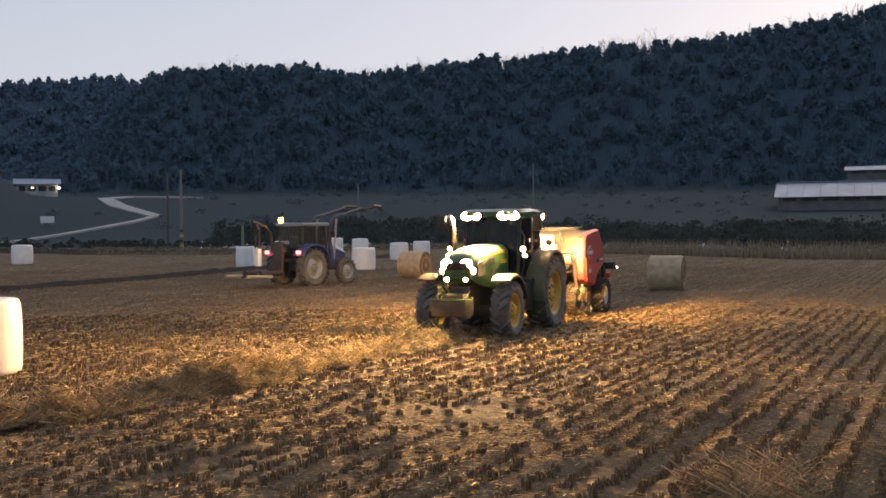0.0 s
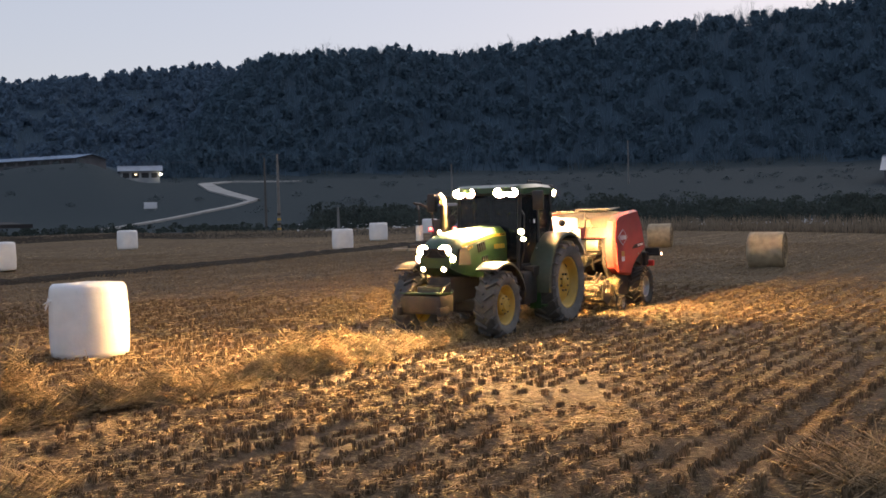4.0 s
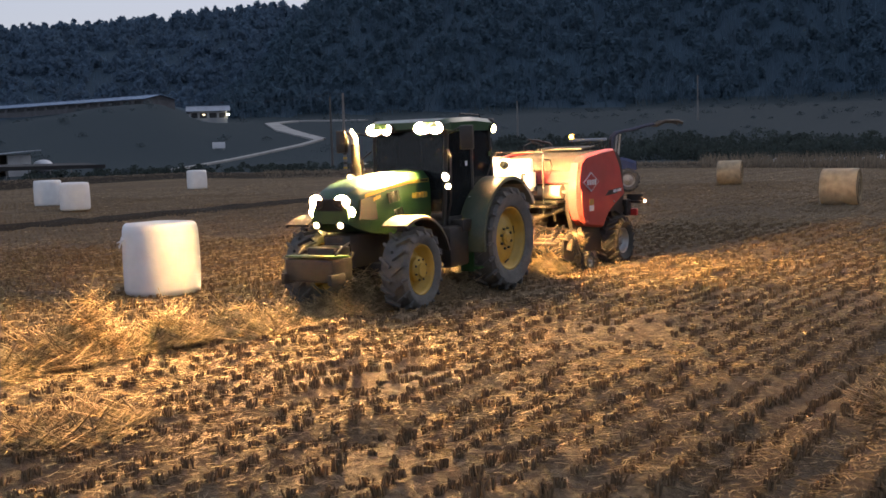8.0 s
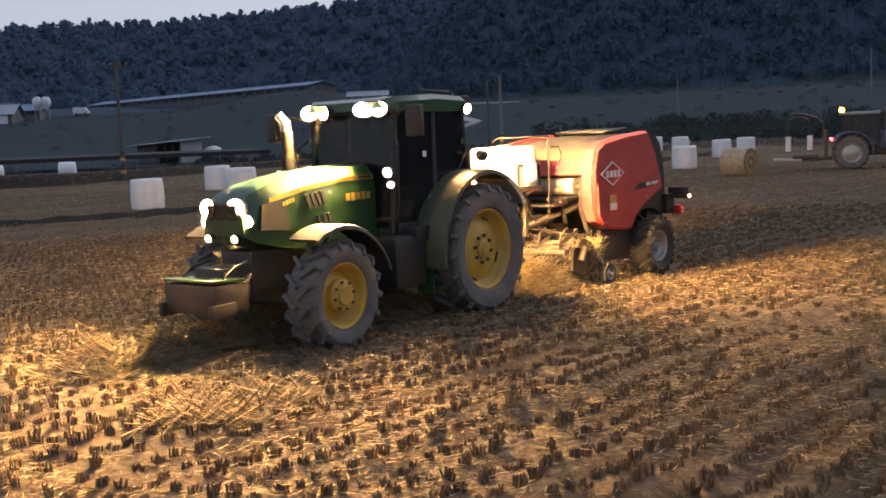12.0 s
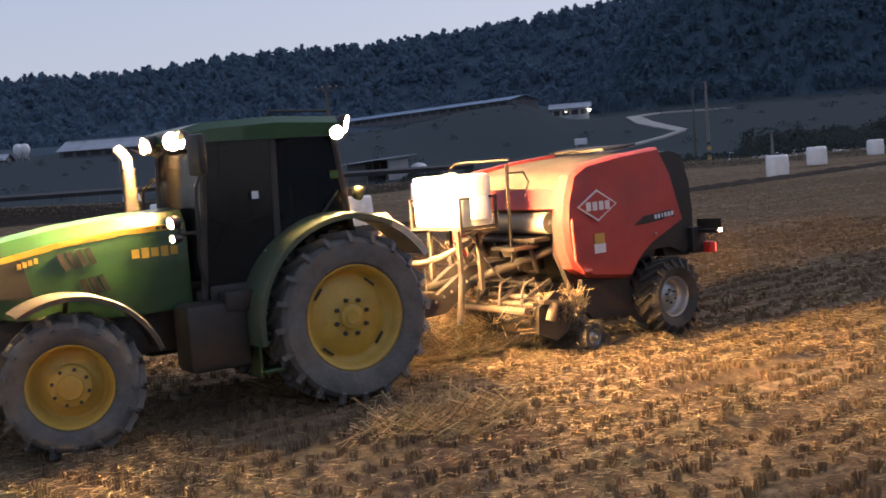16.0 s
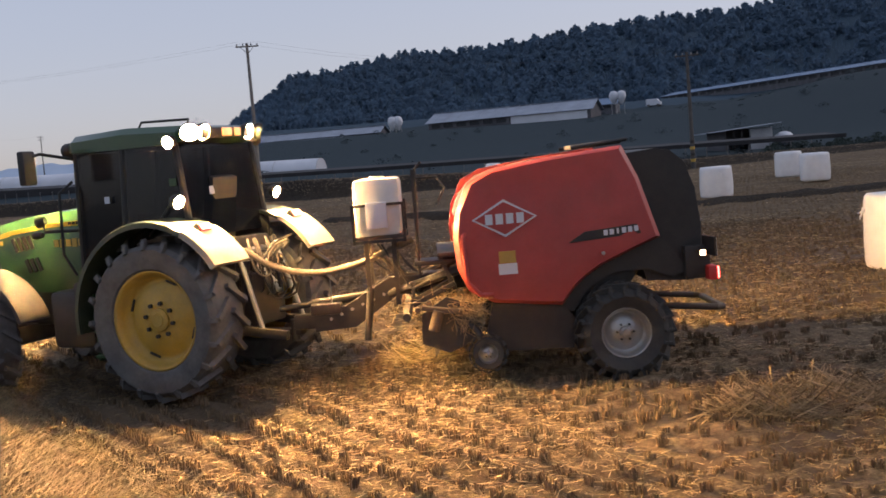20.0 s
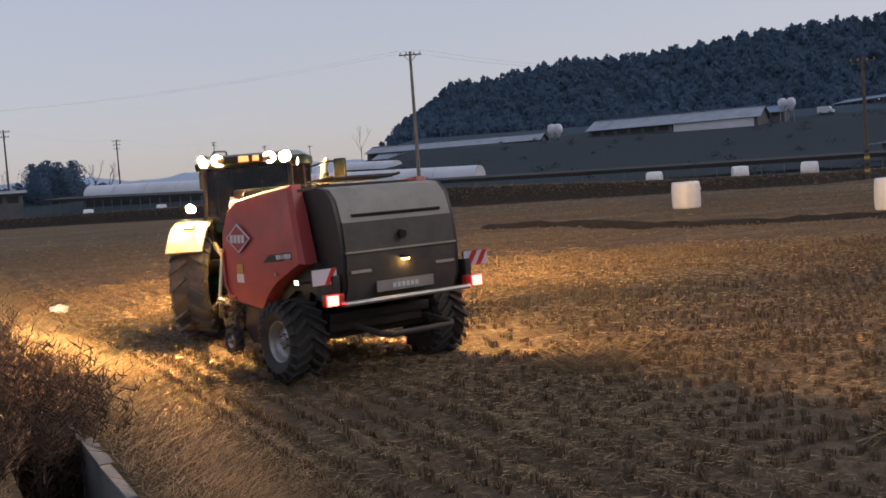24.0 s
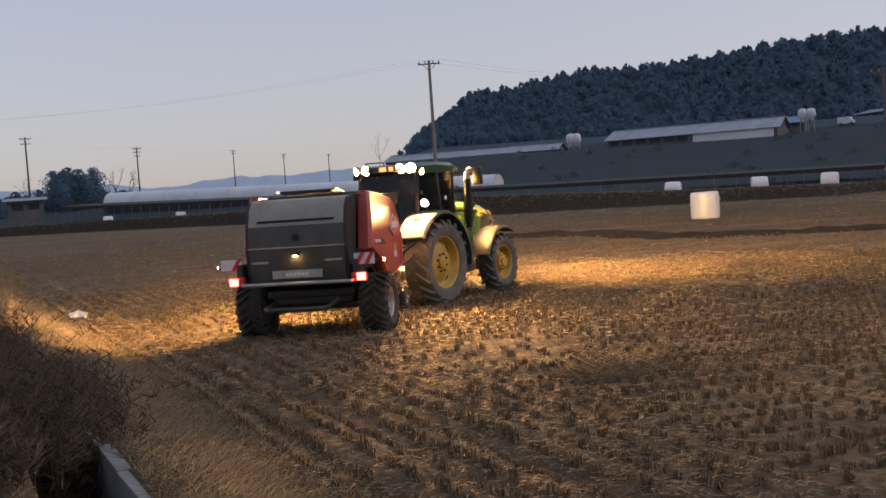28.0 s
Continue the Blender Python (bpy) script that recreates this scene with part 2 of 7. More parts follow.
# ---- mesh helpers ----
def mesh_from(bm, name, mat, smooth=False):
    me = bpy.data.meshes.new(name)
    bm.to_mesh(me)
    bm.free()
    for mm in (mat if isinstance(mat, (list, tuple)) else [mat]):
        me.materials.append(mm)
    me.shade_smooth()
    if not smooth:
        me.set_sharp_from_angle(angle=radians(32))
    return me


def part(name, bm, mat, parent=None, label="", smooth=False, at=None):
    ob = new(name, mesh_from(bm, name, mat, smooth))
    ob.parent = parent
    if at is not None:
        ob.matrix_basis = at
    if label:
        ob["label"] = label
    return ob


def raw(name, verts, faces, mat, parent=None, kind="", label="", mats=None):
    me = bpy.data.meshes.new(name)
    me.from_pydata(verts, [], faces)
    me.materials.append(mat)
    ob = new(name, me)
    ob.parent = parent
    return tagged(ob, label, "", "", kind)


def B():
    return bmesh.new()


def box(bm, c, s, rot=(0, 0, 0), bev=0.0):
    m = pose(*c, *rot) @ Matrix.Diagonal((*s, 1))
    g = bmesh.ops.create_cube(bm, size=1, matrix=m)
    if bev:
        es = {e for v in g["verts"] for e in v.link_edges}
        bmesh.ops.bevel(bm, geom=list(es), offset=bev, segments=2, affect="EDGES", profile=0.6)
    return bm


def rod(bm, a, b, r, n=8, r2=None):
    a, b = Vector(a), Vector(b)
    d = b - a
    m = Matrix.Translation((a + b) / 2) @ d.to_track_quat("Z", "Y").to_matrix().to_4x4()
    bmesh.ops.create_cone(bm, cap_ends=True, segments=n, radius1=r, radius2=r if r2 is None else r2, depth=d.length, matrix=m)
    return bm


def pipe(bm, pts, r, n=8):
    """One bent tube through the points, closed at both ends."""
    ps = [Vector(p) for p in pts]
    side = None
    rings = []
    for k, p in enumerate(ps):
        d = (ps[min(k + 1, len(ps) - 1)] - ps[max(k - 1, 0)]).normalized()
        if side is None:
            side = d.orthogonal().normalized()
        side = (side - d * side.dot(d)).normalized()
        up = d.cross(side)
        rings.append([bm.verts.new(p + (side * math.cos(2 * math.pi * i / n) + up * math.sin(2 * math.pi * i / n)) * r) for i in range(n)])
    fs = []
    for a, b in zip(rings[:-1], rings[1:]):
        for i in range(n):
            fs.append(bm.faces.new((a[i], a[(i + 1) % n], b[(i + 1) % n], b[i])))
    fs += [bm.faces.new(rings[0][::-1]), bm.faces.new(rings[-1])]
    bmesh.ops.recalc_face_normals(bm, faces=fs)
    return bm


def lathe(bm, prof, n=32, axis="Y"):
    """Turns a profile of (radius, offset) pairs round the y axis."""
    rings = []
    for r, o in prof:
        ring = []
        for i in range(n):
            a = 2 * math.pi * i / n
            ring.append(bm.verts.new((r * math.cos(a), o, r * math.sin(a)) if axis == "Y" else (r * math.cos(a), r * math.sin(a), o)))
        rings.append(ring)
    for p, q in zip(rings[:-1], rings[1:]):
        for i in range(n):
            bm.faces.new((p[i], p[(i + 1) % n], q[(i + 1) % n], q[i]))
    bmesh.ops.recalc_face_normals(bm, faces=bm.faces)
    return bm


def slab(bm, outline, y0, y1, bev=0.0):
    """An outline in the xz plane given thickness from y0 to y1."""
    a = [bm.verts.new((x, y0, z)) for x, z in outline]
    b = [bm.verts.new((x, y1, z)) for x, z in outline]
    n = len(outline)
    fs = [bm.faces.new(a), bm.faces.new(b[::-1])]
    for i in range(n):
        fs.append(bm.faces.new((a[i], b[i], b[(i + 1) % n], a[(i + 1) % n])))
    bmesh.ops.recalc_face_normals(bm, faces=fs)
    if bev:
        bmesh.ops.bevel(bm, geom=[e for f in fs[:2] for e in f.edges], offset=bev, segments=2, affect="EDGES")
    return bm


def loft(bm, sections):
    """Skins a row of equal-length closed sections and caps both ends."""
    rings = [[bm.verts.new(p) for p in s] for s in sections]
    n = len(rings[0])
    for p, q in zip(rings[:-1], rings[1:]):
        for i in range(n):
            bm.faces.new((p[i], p[(i + 1) % n], q[(i + 1) % n], q[i]))
    bm.faces.new(rings[0][::-1])
    bm.faces.new(rings[-1])
    bmesh.ops.recalc_face_normals(bm, faces=bm.faces)
    return bm


def empty(name):
    return new(name)


def polar(az, dist, z=0.0):
    a = radians(az)
    return Vector((-math.sin(a) * dist, math.cos(a) * dist, z))

# ---- the land ----
EDGE = ([-60, -18, -9.5, 0, 11.5, 22.5, 30, 36, 54, 65, 79, 110], [70, 76, 90, 104, 92, 104, 88, 74, 80, 105, 145, 160])
STEP = ([-60, -10, 11, 22, 36, 44, 54, 79], [0.35, 0.35, 0.4, 0.5, 0.75, 1.0, 1.5, 1.2])
NEAR_RIDGE = ([-60, -22.3, -18.6, -13.6, -8.7, -3.6, 2.4, 4.8, 7.8, 13.3, 15.3, 17, 18.5, 20, 22],
              [10.8, 10.05, 9.55, 8.95, 8.85, 8.35, 7.85, 7.55, 7.95, 7.7, 7.1, 5.5, 3.6, 2.4, 1.5])
FAR_RIDGE = ([-60, 15, 17, 19.7, 22.4, 25.9, 31.7, 34.4, 39.3, 43.8, 48.3, 52, 54, 55.5, 57, 58.5, 62, 75, 110],
             [6, 6.9, 7.1, 6.95, 6.55, 6.25, 5.75, 5.85, 5.65, 5.05, 5.15, 4.55, 4.4, 3.55, 2.65, 1.6, 1.3, 1.2, 1.2])
TOE = (2.7, 0.14)


def toe(x, y):
    return (y - TOE[0] + TOE[1] * x) / 1.01


def sm(a, b, v):
    t = np.clip((v - a) / (b - a), 0, 1)
    return t * t * (3 - 2 * t)


def headland(x, y):
    """The headland by the ditch lies a little higher than the rest of the field."""
    return 0.16 * sm(8, 15, -np.asarray(x, float)) * (1 - sm(10, 30, np.asarray(y, float)))


def lie(x, y):
    """The field falls gently away from the bank, then levels out."""
    d = np.hypot(np.asarray(x, float), np.asarray(y, float))
    return np.clip(0.255 - 0.0125 * d, -0.08, 0.12) * (1 - sm(26, 36, d)) * sm(4, 9, d)


TRACKS = (9.0, 10.7, 12.0, 12.45, 14.95, 16.1, 17.7, 18.3, 20.2)


def tilth(x, y, d):
    """Wheel ruts, drill ridges and clods of the field, fading out with distance."""
    c, s = math.cos(radians(-116)), math.sin(radians(-116))
    a, h = -s * x + c * (y - 40), c * x + s * (y - 40)
    z = 0.028 * np.sin(2 * math.pi * a / 0.68 + 0.8 * np.sin(h * 0.21)) * (0.5 + 0.5 * np.sin(a * 0.7 + 0.13 * h))
    for k, (u, v, w) in enumerate(((2.1, 3.3, 0.3), (-4.7, 2.9, 1.9), (6.3, -5.1, 4.1), (1.3, 8.9, 2.2), (-9.1, 3.7, 0.7))):
        z = z + 0.015 * np.sin(u * x + v * y + w + 1.3 * np.sin(0.7 * v * x - 0.6 * u * y))
    for a0 in TRACKS:
        z = z - 0.055 * np.exp(-((a - a0 - 0.12 * np.sin(h * 0.09 + a0)) / 0.17) ** 2)
    for s0 in (0.45, 1.3, 1.75):
        z = z - 0.085 * np.exp(-((toe(x, y) - s0 - 0.15 * np.sin(x * 0.15 + s0)) / 0.16) ** 2) * sm(3, 9, -x)
    return z * (1 - sm(38, 60, d)) * sm(0.1, 0.5, toe(x, y))


def height(x, y):
    """Ground height over the whole place (numpy arrays)."""
    x, y = np.asarray(x, float), np.asarray(y, float)
    d = np.hypot(x, y)
    az = np.degrees(np.arctan2(-x, y))
    azc = np.where(np.abs(az) > 120, 110, az)
    edge = np.interp(azc, *EDGE)
    step = np.interp(azc, *STEP)
    z = 0.22 * sm(-0.6, 0.6, (-26 - x) * 0.45 + (y - 36) * 0.2 - 1.0) * sm(20, 30, y) + 0.15 * sm(30, 42, -x)
    z = z + headland(x, y) + lie(x, y) + 0.012 * np.sin(x * 0.31) * np.cos(y * 0.27) * sm(18, 30, d) + tilth(x, y, d)
    z = z + step * (sm(0, 2.0, d - edge) - 0.85 * sm(2.6, 5.5, d - edge))
    up = sm(0, 1, (d - edge - 25) / 60)
    plain = 1 - 0.85 * sm(56, 62, azc)
    z = z + up * 2.2 + (6.5 * sm(140, 235, d) + 5.0 * sm(235, 300, d)) * plain
    z = z + 4.2 * sm(20.5, 23.5, azc) * (1 - sm(24, 33, azc)) * sm(150, 228, d) * (1 - sm(250, 330, d))
    near = np.tan(np.radians(np.interp(azc, *NEAR_RIDGE))) * 340 + 2.5
    far = np.tan(np.radians(np.interp(azc, *FAR_RIDGE))) * 480 + 2.5
    base = z
    z = base + np.maximum(near - 14, 0) * sm(255, 345, d) * (1 - 0.25 * sm(345, 600, d))
    z2 = base + np.maximum(far - 14, 0) * sm(330, 490, d) * (1 - 0.2 * sm(490, 900, d))
    z = np.maximum(z, z2)
    # the bank that the ditch and the track run along
    s = toe(x, y)
    bank = 0.62 * sm(0, 1.35, -s) + 0.22 * sm(2.0, 3.2, -s)
    z = np.where(s < 0, bank + z * (1 - sm(0, 1.2, -s)), z)
    ditch = (s < -1.52) & (s > -2.12) & (np.abs(x) < 60)
    z = np.where(ditch, bank - 0.62, z)
    return z


def build_ground():
    ax = np.array([-1.0, 0.14]) / math.hypot(1, 0.14)
    nrm = np.array([0.14, 1.0]) / math.hypot(1, 0.14)
    s = np.concatenate([-np.geomspace(3000, 6, 24), [-4.5, -3.6, -3, -2.6, -2.3, -2.14, -2.10, -1.8, -1.54, -1.5, -1.3, -1.0, -0.7, -0.4, -0.15],
                        np.arange(0, 22, 0.2), np.arange(22, 60, 0.6), np.arange(60, 170, 1.5), np.arange(170, 520, 7), np.geomspace(530, 4000, 14)])
    u = np.concatenate([-np.geomspace(4000, 460, 12), np.arange(-450, -90, 9), np.arange(-90, -20, 1.2), np.arange(-20, -8, 0.4), np.arange(-8, 22, 0.2), np.arange(22, 60, 0.6), np.arange(60, 168, 1.2), np.arange(168, 450, 7), np.geomspace(460, 4000, 12)])
    S, U = np.meshgrid(s, u, indexing="ij")
    o = np.array([0, TOE[0]])
    X = o[0] + ax[0] * U + nrm[0] * S
    Y = o[1] + ax[1] * U + nrm[1] * S
    Z = height(X, Y)
    n, m = S.shape
    verts = np.stack([X, Y, Z], -1).reshape(-1, 3)
    i = np.arange(n - 1)[:, None] * m + np.arange(m - 1)[None]
    faces = np.stack([i, i + m, i + m + 1, i + 1], -1).reshape(-1, 4)
    me = bpy.data.meshes.new("ground")
    me.from_pydata(verts.tolist(), [], faces.tolist())
    for k in ("field", "bank", "embankment", "terrace", "haze_tinted_floor"):
        me.materials.append(M[k])
    c = verts[faces].mean(1)
    d = np.hypot(c[:, 0], c[:, 1])
    az = np.degrees(np.arctan2(-c[:, 0], c[:, 1]))
    e = np.interp(az, *EDGE)
    idx = np.zeros(len(faces), int)
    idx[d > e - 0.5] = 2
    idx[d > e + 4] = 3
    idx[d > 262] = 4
    idx[(toe(c[:, 0], c[:, 1]) < 0.1)] = 1
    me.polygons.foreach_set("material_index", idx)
    me.polygons.foreach_set("use_smooth", np.ones(len(faces), bool))
    me.update()
    if me.polygons[0].normal.z < 0:
        me.flip_normals()
    return tagged(new("ground", me), "harvested rice field in straw stubble with banks and rising land", "ground", "", "structure")


build_ground()


def build_bund():
    """The low earth bund between the paddies, overgrown with dry grass."""
    line = [(-36.5, 27.5), (-32.7, 29.2), (-24, 33.5), (-20.5, 37.5), (-16, 48), (-11.3, 62.8), (-6, 80), (-2, 96)]
    pts = []
    for (x0, y0), (x1, y1) in zip(line[:-1], line[1:]):
        n = max(2, int(math.hypot(x1 - x0, y1 - y0) / 0.8))
        pts += [(x0 + (x1 - x0) * k / n, y0 + (y1 - y0) * k / n) for k in range(n)]
    bm = B()
    rings = []
    for i, (x, y) in enumerate(pts):
        a, b = pts[max(0, i - 1)], pts[min(len(pts) - 1, i + 1)]
        d = Vector((b[0] - a[0], b[1] - a[1])).normalized()
        n = Vector((-d.y, d.x))
        ring = []
        for o, h in ((-0.75, -0.08), (-0.4, 0.10), (-0.1, 0.2), (0.2, 0.19), (0.5, 0.11), (0.9, -0.08)):
            w = 0.2 * noise.noise((x * 0.5, y * 0.5, o))
            px, py = x + n.x * (o + w), y + n.y * (o + w)
            ring.append(bm.verts.new((px, py, float(height(px, py)) + h * (1 + 0.7 * noise.noise((x, y, 3.0))))))
        rings.append(ring)
    for r0, r1 in zip(rings[:-1], rings[1:]):
        for k in range(5):
            bm.faces.new((r0[k], r0[k + 1], r1[k + 1], r1[k]))
    bmesh.ops.recalc_face_normals(bm, faces=bm.faces)
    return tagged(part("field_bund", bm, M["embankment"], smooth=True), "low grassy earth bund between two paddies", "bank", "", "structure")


build_bund()

# ---- bales ----
def wrapped_bale(seed, lying=False):
    """A round bale in white stretch film: bulging side, soft rims, a gathered tail of film."""
    rng = random.Random(seed)
    bm = B()
    r, h = 0.67, 1.29
    prof = [(0.0, 0.0), (r * 0.86, 0.0), (r * 0.97, 0.03), (r, 0.12), (r * 1.015, h * 0.35), (r * 1.01, h * 0.6), (r * 0.985, h * 0.88),
            (r * 0.955, h * 0.955), (r * 0.9, h * 0.99), (r * 0.5, h * 1.0), (0.0, h * 0.995)]
    n = 40
    rings = []
    for k, (pr, pz) in enumerate(prof):
        ring = []
        for i in range(n):
            a = 2 * math.pi * i / n
            w = 1 + 0.012 * noise.noise((math.cos(a) * 2 + seed, math.sin(a) * 2, pz * 2.2)) + 0.005 * math.sin(9 * a + seed)
            ring.append(bm.verts.new((pr * w * math.cos(a), pr * w * math.sin(a), pz + 0.02 * noise.noise((math.cos(a) * pr * 2, math.sin(a) * pr * 2, seed)) * (pz > 0.5))))
        rings.append(ring)
    for p, q in zip(rings[:-1], rings[1:]):
        for i in range(n):
            bm.faces.new((p[i], p[(i + 1) % n], q[(i + 1) % n], q[i]))
    bmesh.ops.remove_doubles(bm, verts=bm.verts, dist=0.001)
    bmesh.ops.recalc_face_normals(bm, faces=bm.faces)
    ob = empty("wrapped_bale")
    part("film", bm, M["white_film"], ob, smooth=True)
    bm = B()
    a0 = rng.uniform(3.6, 4.6)
    for k in range(5):
        a = a0 + rng.uniform(-0.18, 0.18)
        z = h * 0.84 - rng.uniform(0, 0.08)
        p = Vector((math.cos(a) * r * 1.0, math.sin(a) * r * 1.0, z))
        q = Vector((math.cos(a + rng.uniform(-.2, .2)) * (r + 0.05), math.sin(a) * (r + 0.05), z - rng.uniform(0.05, 0.22)))
        rod(bm, p, q, 0.022, 5, 0.008)
    part("film_tail", bm, M["white_film"], ob, "gathered tail of the film")
    return ob


def dry_bale(seed):
    """An unwrapped round bale on its side: net-wrapped barrel and two coiled ends."""
    ob = empty("straw_bale")
    r, w, n = 0.67, 1.25, 44
    bm = B()
    prof = [(r * 0.94, -w / 2), (r * 0.99, -w / 2 + 0.03), (r, -w / 2 + 0.1), (r * 1.01, 0), (r, w / 2 - 0.1), (r * 0.99, w / 2 - 0.03), (r * 0.94, w / 2)]
    lathe(bm, prof, n)
    for v in bm.verts:
        v.co += Vector((v.co.x, 0, v.co.z)).normalized() * 0.012 * noise.noise((v.co.x * 5, v.co.y * 9, v.co.z * 5 + seed))
        if v.co.z < -r * 0.93:
            v.co.z = -r * 0.93
    part("net_wrap", bm, M["bale_straw"], ob, smooth=True)
    for side in (-1, 1):
        bm = B()
        prof = [(r * 0.94, side * w / 2)]
        for k in range(7, -1, -1):
            prof += [(r * 0.94 * (k + 0.6) / 8, side * (w / 2 - 0.012)), (r * 0.94 * k / 8, side * (w / 2 + 0.006))]
        lathe(bm, prof, n)
        bmesh.ops.remove_doubles(bm, verts=bm.verts, dist=0.0005)
        part("end_face", bm, M["straw"], ob, "coiled straw end")
    return ob


WRAPPED = [(-7.9, 18.2), (-24.7, 38.9), (-27.5, 50.0), (-24.1, 46.2), (-27.5, 69.9), (-12.3, 67.0), (-11.5, 77.1), (-9.6, 95.6),
           (-4.5, 60.6), (-3.2, 78.0), (-1.7, 84.5), (-6.8, 87.8), (-35.4, 38.8)]


def build_bales():
    base = wrapped_bale(1)
    tagged(base, "white film-wrapped round bale standing on end in stubble", "bale", "wrapped bales in the field")
    alt = wrapped_bale(5)
    tagged(alt, "white film-wrapped round bale standing on end in stubble", "bale", "wrapped bales in the field")
    for k, (x, y) in enumerate(WRAPPED):
        m = pose(x, y, float(height(x, y)) - 0.01, 0, 0, 0 if k == 0 else 77 * k)
        if k < 2:
            ob = (base, alt)[k]
            ob.matrix_basis = m
        else:
            ob = copy_thing((base, alt)[k % 2], m)
    for az, dist, rz, wide in ((44.3, 97, 120, 1), (40.0, 92, 138, 1), (36.6, 92, 118, 1), (73.7, 158, 156, 1), (70.1, 150, 168, 1)):
        p = polar(az, dist)
        ob = copy_thing(base, pose(p.x, p.y, float(height(p.x, p.y)) + 0.66, 90, 0, rz))
        tagged(ob, "white film-wrapped round bale lying on the upper field", "bale", "wrapped bales on the upper field")
    dry = dry_bale(3)
    tagged(dry, "unwrapped round straw bale in net lying in stubble", "bale", "unwrapped bales in the field")
    spots = [(8.3, 39.7, 68), (6.7, 59.4, 75), (-1.35, 51.2, 60)]
    for k, (x, y, rz) in enumerate(spots):
        m = pose(x, y, float(height(x, y)) + 0.622, 0, 0, rz)
        if k:
            copy_thing(dry, m)
        else:
            dry.matrix_basis = m


build_bales()

# ---- the green tractor (x ahead, y to its left, origin under the rear axle) ----
def tyre_mesh(r, w, rim_r, lugs, lug_h=0.045):
    bm = B()
    h = w / 2
    prof = [(rim_r, -h * 0.72), (rim_r + 0.03, -h * 0.86), ((r + rim_r) / 2, -h), (r - 0.10, -h * 0.97), (r - lug_h - 0.015, -h * 0.8), (r - lug_h, -h * 0.3),
            (r - lug_h, h * 0.3), (r - lug_h - 0.015, h * 0.8), (r - 0.10, h * 0.97), ((r + rim_r) / 2, h), (rim_r + 0.03, h * 0.86), (rim_r, h * 0.72)]
    lathe(bm, prof, 56)
    return bm


def make_wheel(parent, x, y, r, w, rim_r, lugs, rim_mat, name="wheel", bolts=8, dish=0.12, slots=True, rubber="tyre", hub=None):
    """A wheel turning on the y axis: hub with bolts, dished rim, lugged tyre."""
    side = 1 if y > 0 else -1
    h = w / 2
    hr, out = hub or (0.24, 0.05)
    bm = lathe(B(), [(0.0, side * (h - dish + out)), (rim_r * hr * 0.55, side * (h - dish + out)), (rim_r * hr * 0.6, side * (h - dish + out * 0.8)), (rim_r * hr * 0.9, side * (h - dish + out * 0.7)),
                     (rim_r * hr, side * (h - dish + out * 0.5)), (rim_r * hr, side * (h - dish - 0.15)), (0, side * (h - dish - 0.15))], 24)
    hub = part(name, bm, rim_mat, parent, at=pose(x, y, r))
    rim = lathe(B(), [(rim_r * 0.2, side * (h - dish)), (rim_r * 0.62, side * (h - dish - 0.01)), (rim_r * 0.74, side * (h - dish - 0.06)), (rim_r * 0.86, side * (h - dish - 0.07)),
                      (rim_r * 0.90, side * (h * 0.55)), (rim_r * 0.97, side * (h * 0.72)), (rim_r * 1.02, side * (h * 0.80)), (rim_r * 1.0, side * h * 0.60),
                      (rim_r * 0.93, -side * h * 0.3), (rim_r * 1.0, -side * h * 0.72)], 40)
    part("rim", rim, rim_mat, hub, smooth=True)
    me = mesh_from(rod(B(), (0, -side * 0.02, 0), (0, side * 0.018, 0), rim_r * 0.045, 6), "bolt", M["charcoal"])
    for k in range(bolts):
        a = 2 * math.pi * k / bolts
        o = new("bolt", me)
        o.parent = hub
        o.matrix_basis = Matrix.Translation((math.cos(a) * rim_r * max(0.34, hr * 0.82), side * (h - dish + (0.012 if hr < 0.3 else out * 0.74)), math.sin(a) * rim_r * max(0.34, hr * 0.82)))
    if slots:
        for k in range(4):
            a = math.pi / 2 * k + 0.6
            m = Matrix.Rotation(a, 4, "Y") @ Matrix.Translation((rim_r * 0.79, side * (h - dish - 0.052), 0))
            part("rim_slot", box(B(), (0, 0, 0), (0.022, 0.02, rim_r * 0.26), (0, 0, 0), 0.004), M["black"], hub, at=m)
    part("tyre", tyre_mesh(r, w, rim_r, lugs), M[rubber], hub, "dusty black lugged tyre")
    lug_h = 0.045 if r > 0.3 else 0.015
    for sd in (-1, 1):
        bm = B()
        bmesh.ops.create_cube(bm, size=1, matrix=Matrix.Translation((r - lug_h * 0.55, sd * h * 0.46, 0)) @ Matrix.Rotation(radians(38 * sd), 4, "X") @ Matrix.Diagonal((lug_h * 1.35, w * 0.52, r * 0.062, 1)))
        bmesh.ops.create_cube(bm, size=1, matrix=Matrix.Translation((r - lug_h * 1.6, sd * h * 0.93, r * 0.11)) @ Matrix.Rotation(radians(-25 * sd), 4, "Z") @ Matrix.Diagonal((lug_h * 2.2, w * 0.08, r * 0.055, 1)))
        me = mesh_from(bm, "lug", M[rubber])
        for k in range(lugs):
            o = new("lug", me)
            o.parent = hub
            o.matrix_basis = Matrix.Rotation(2 * math.pi * (k + (0.5 if sd > 0 else 0)) / lugs, 4, "Y")
    return hub, x, y, r


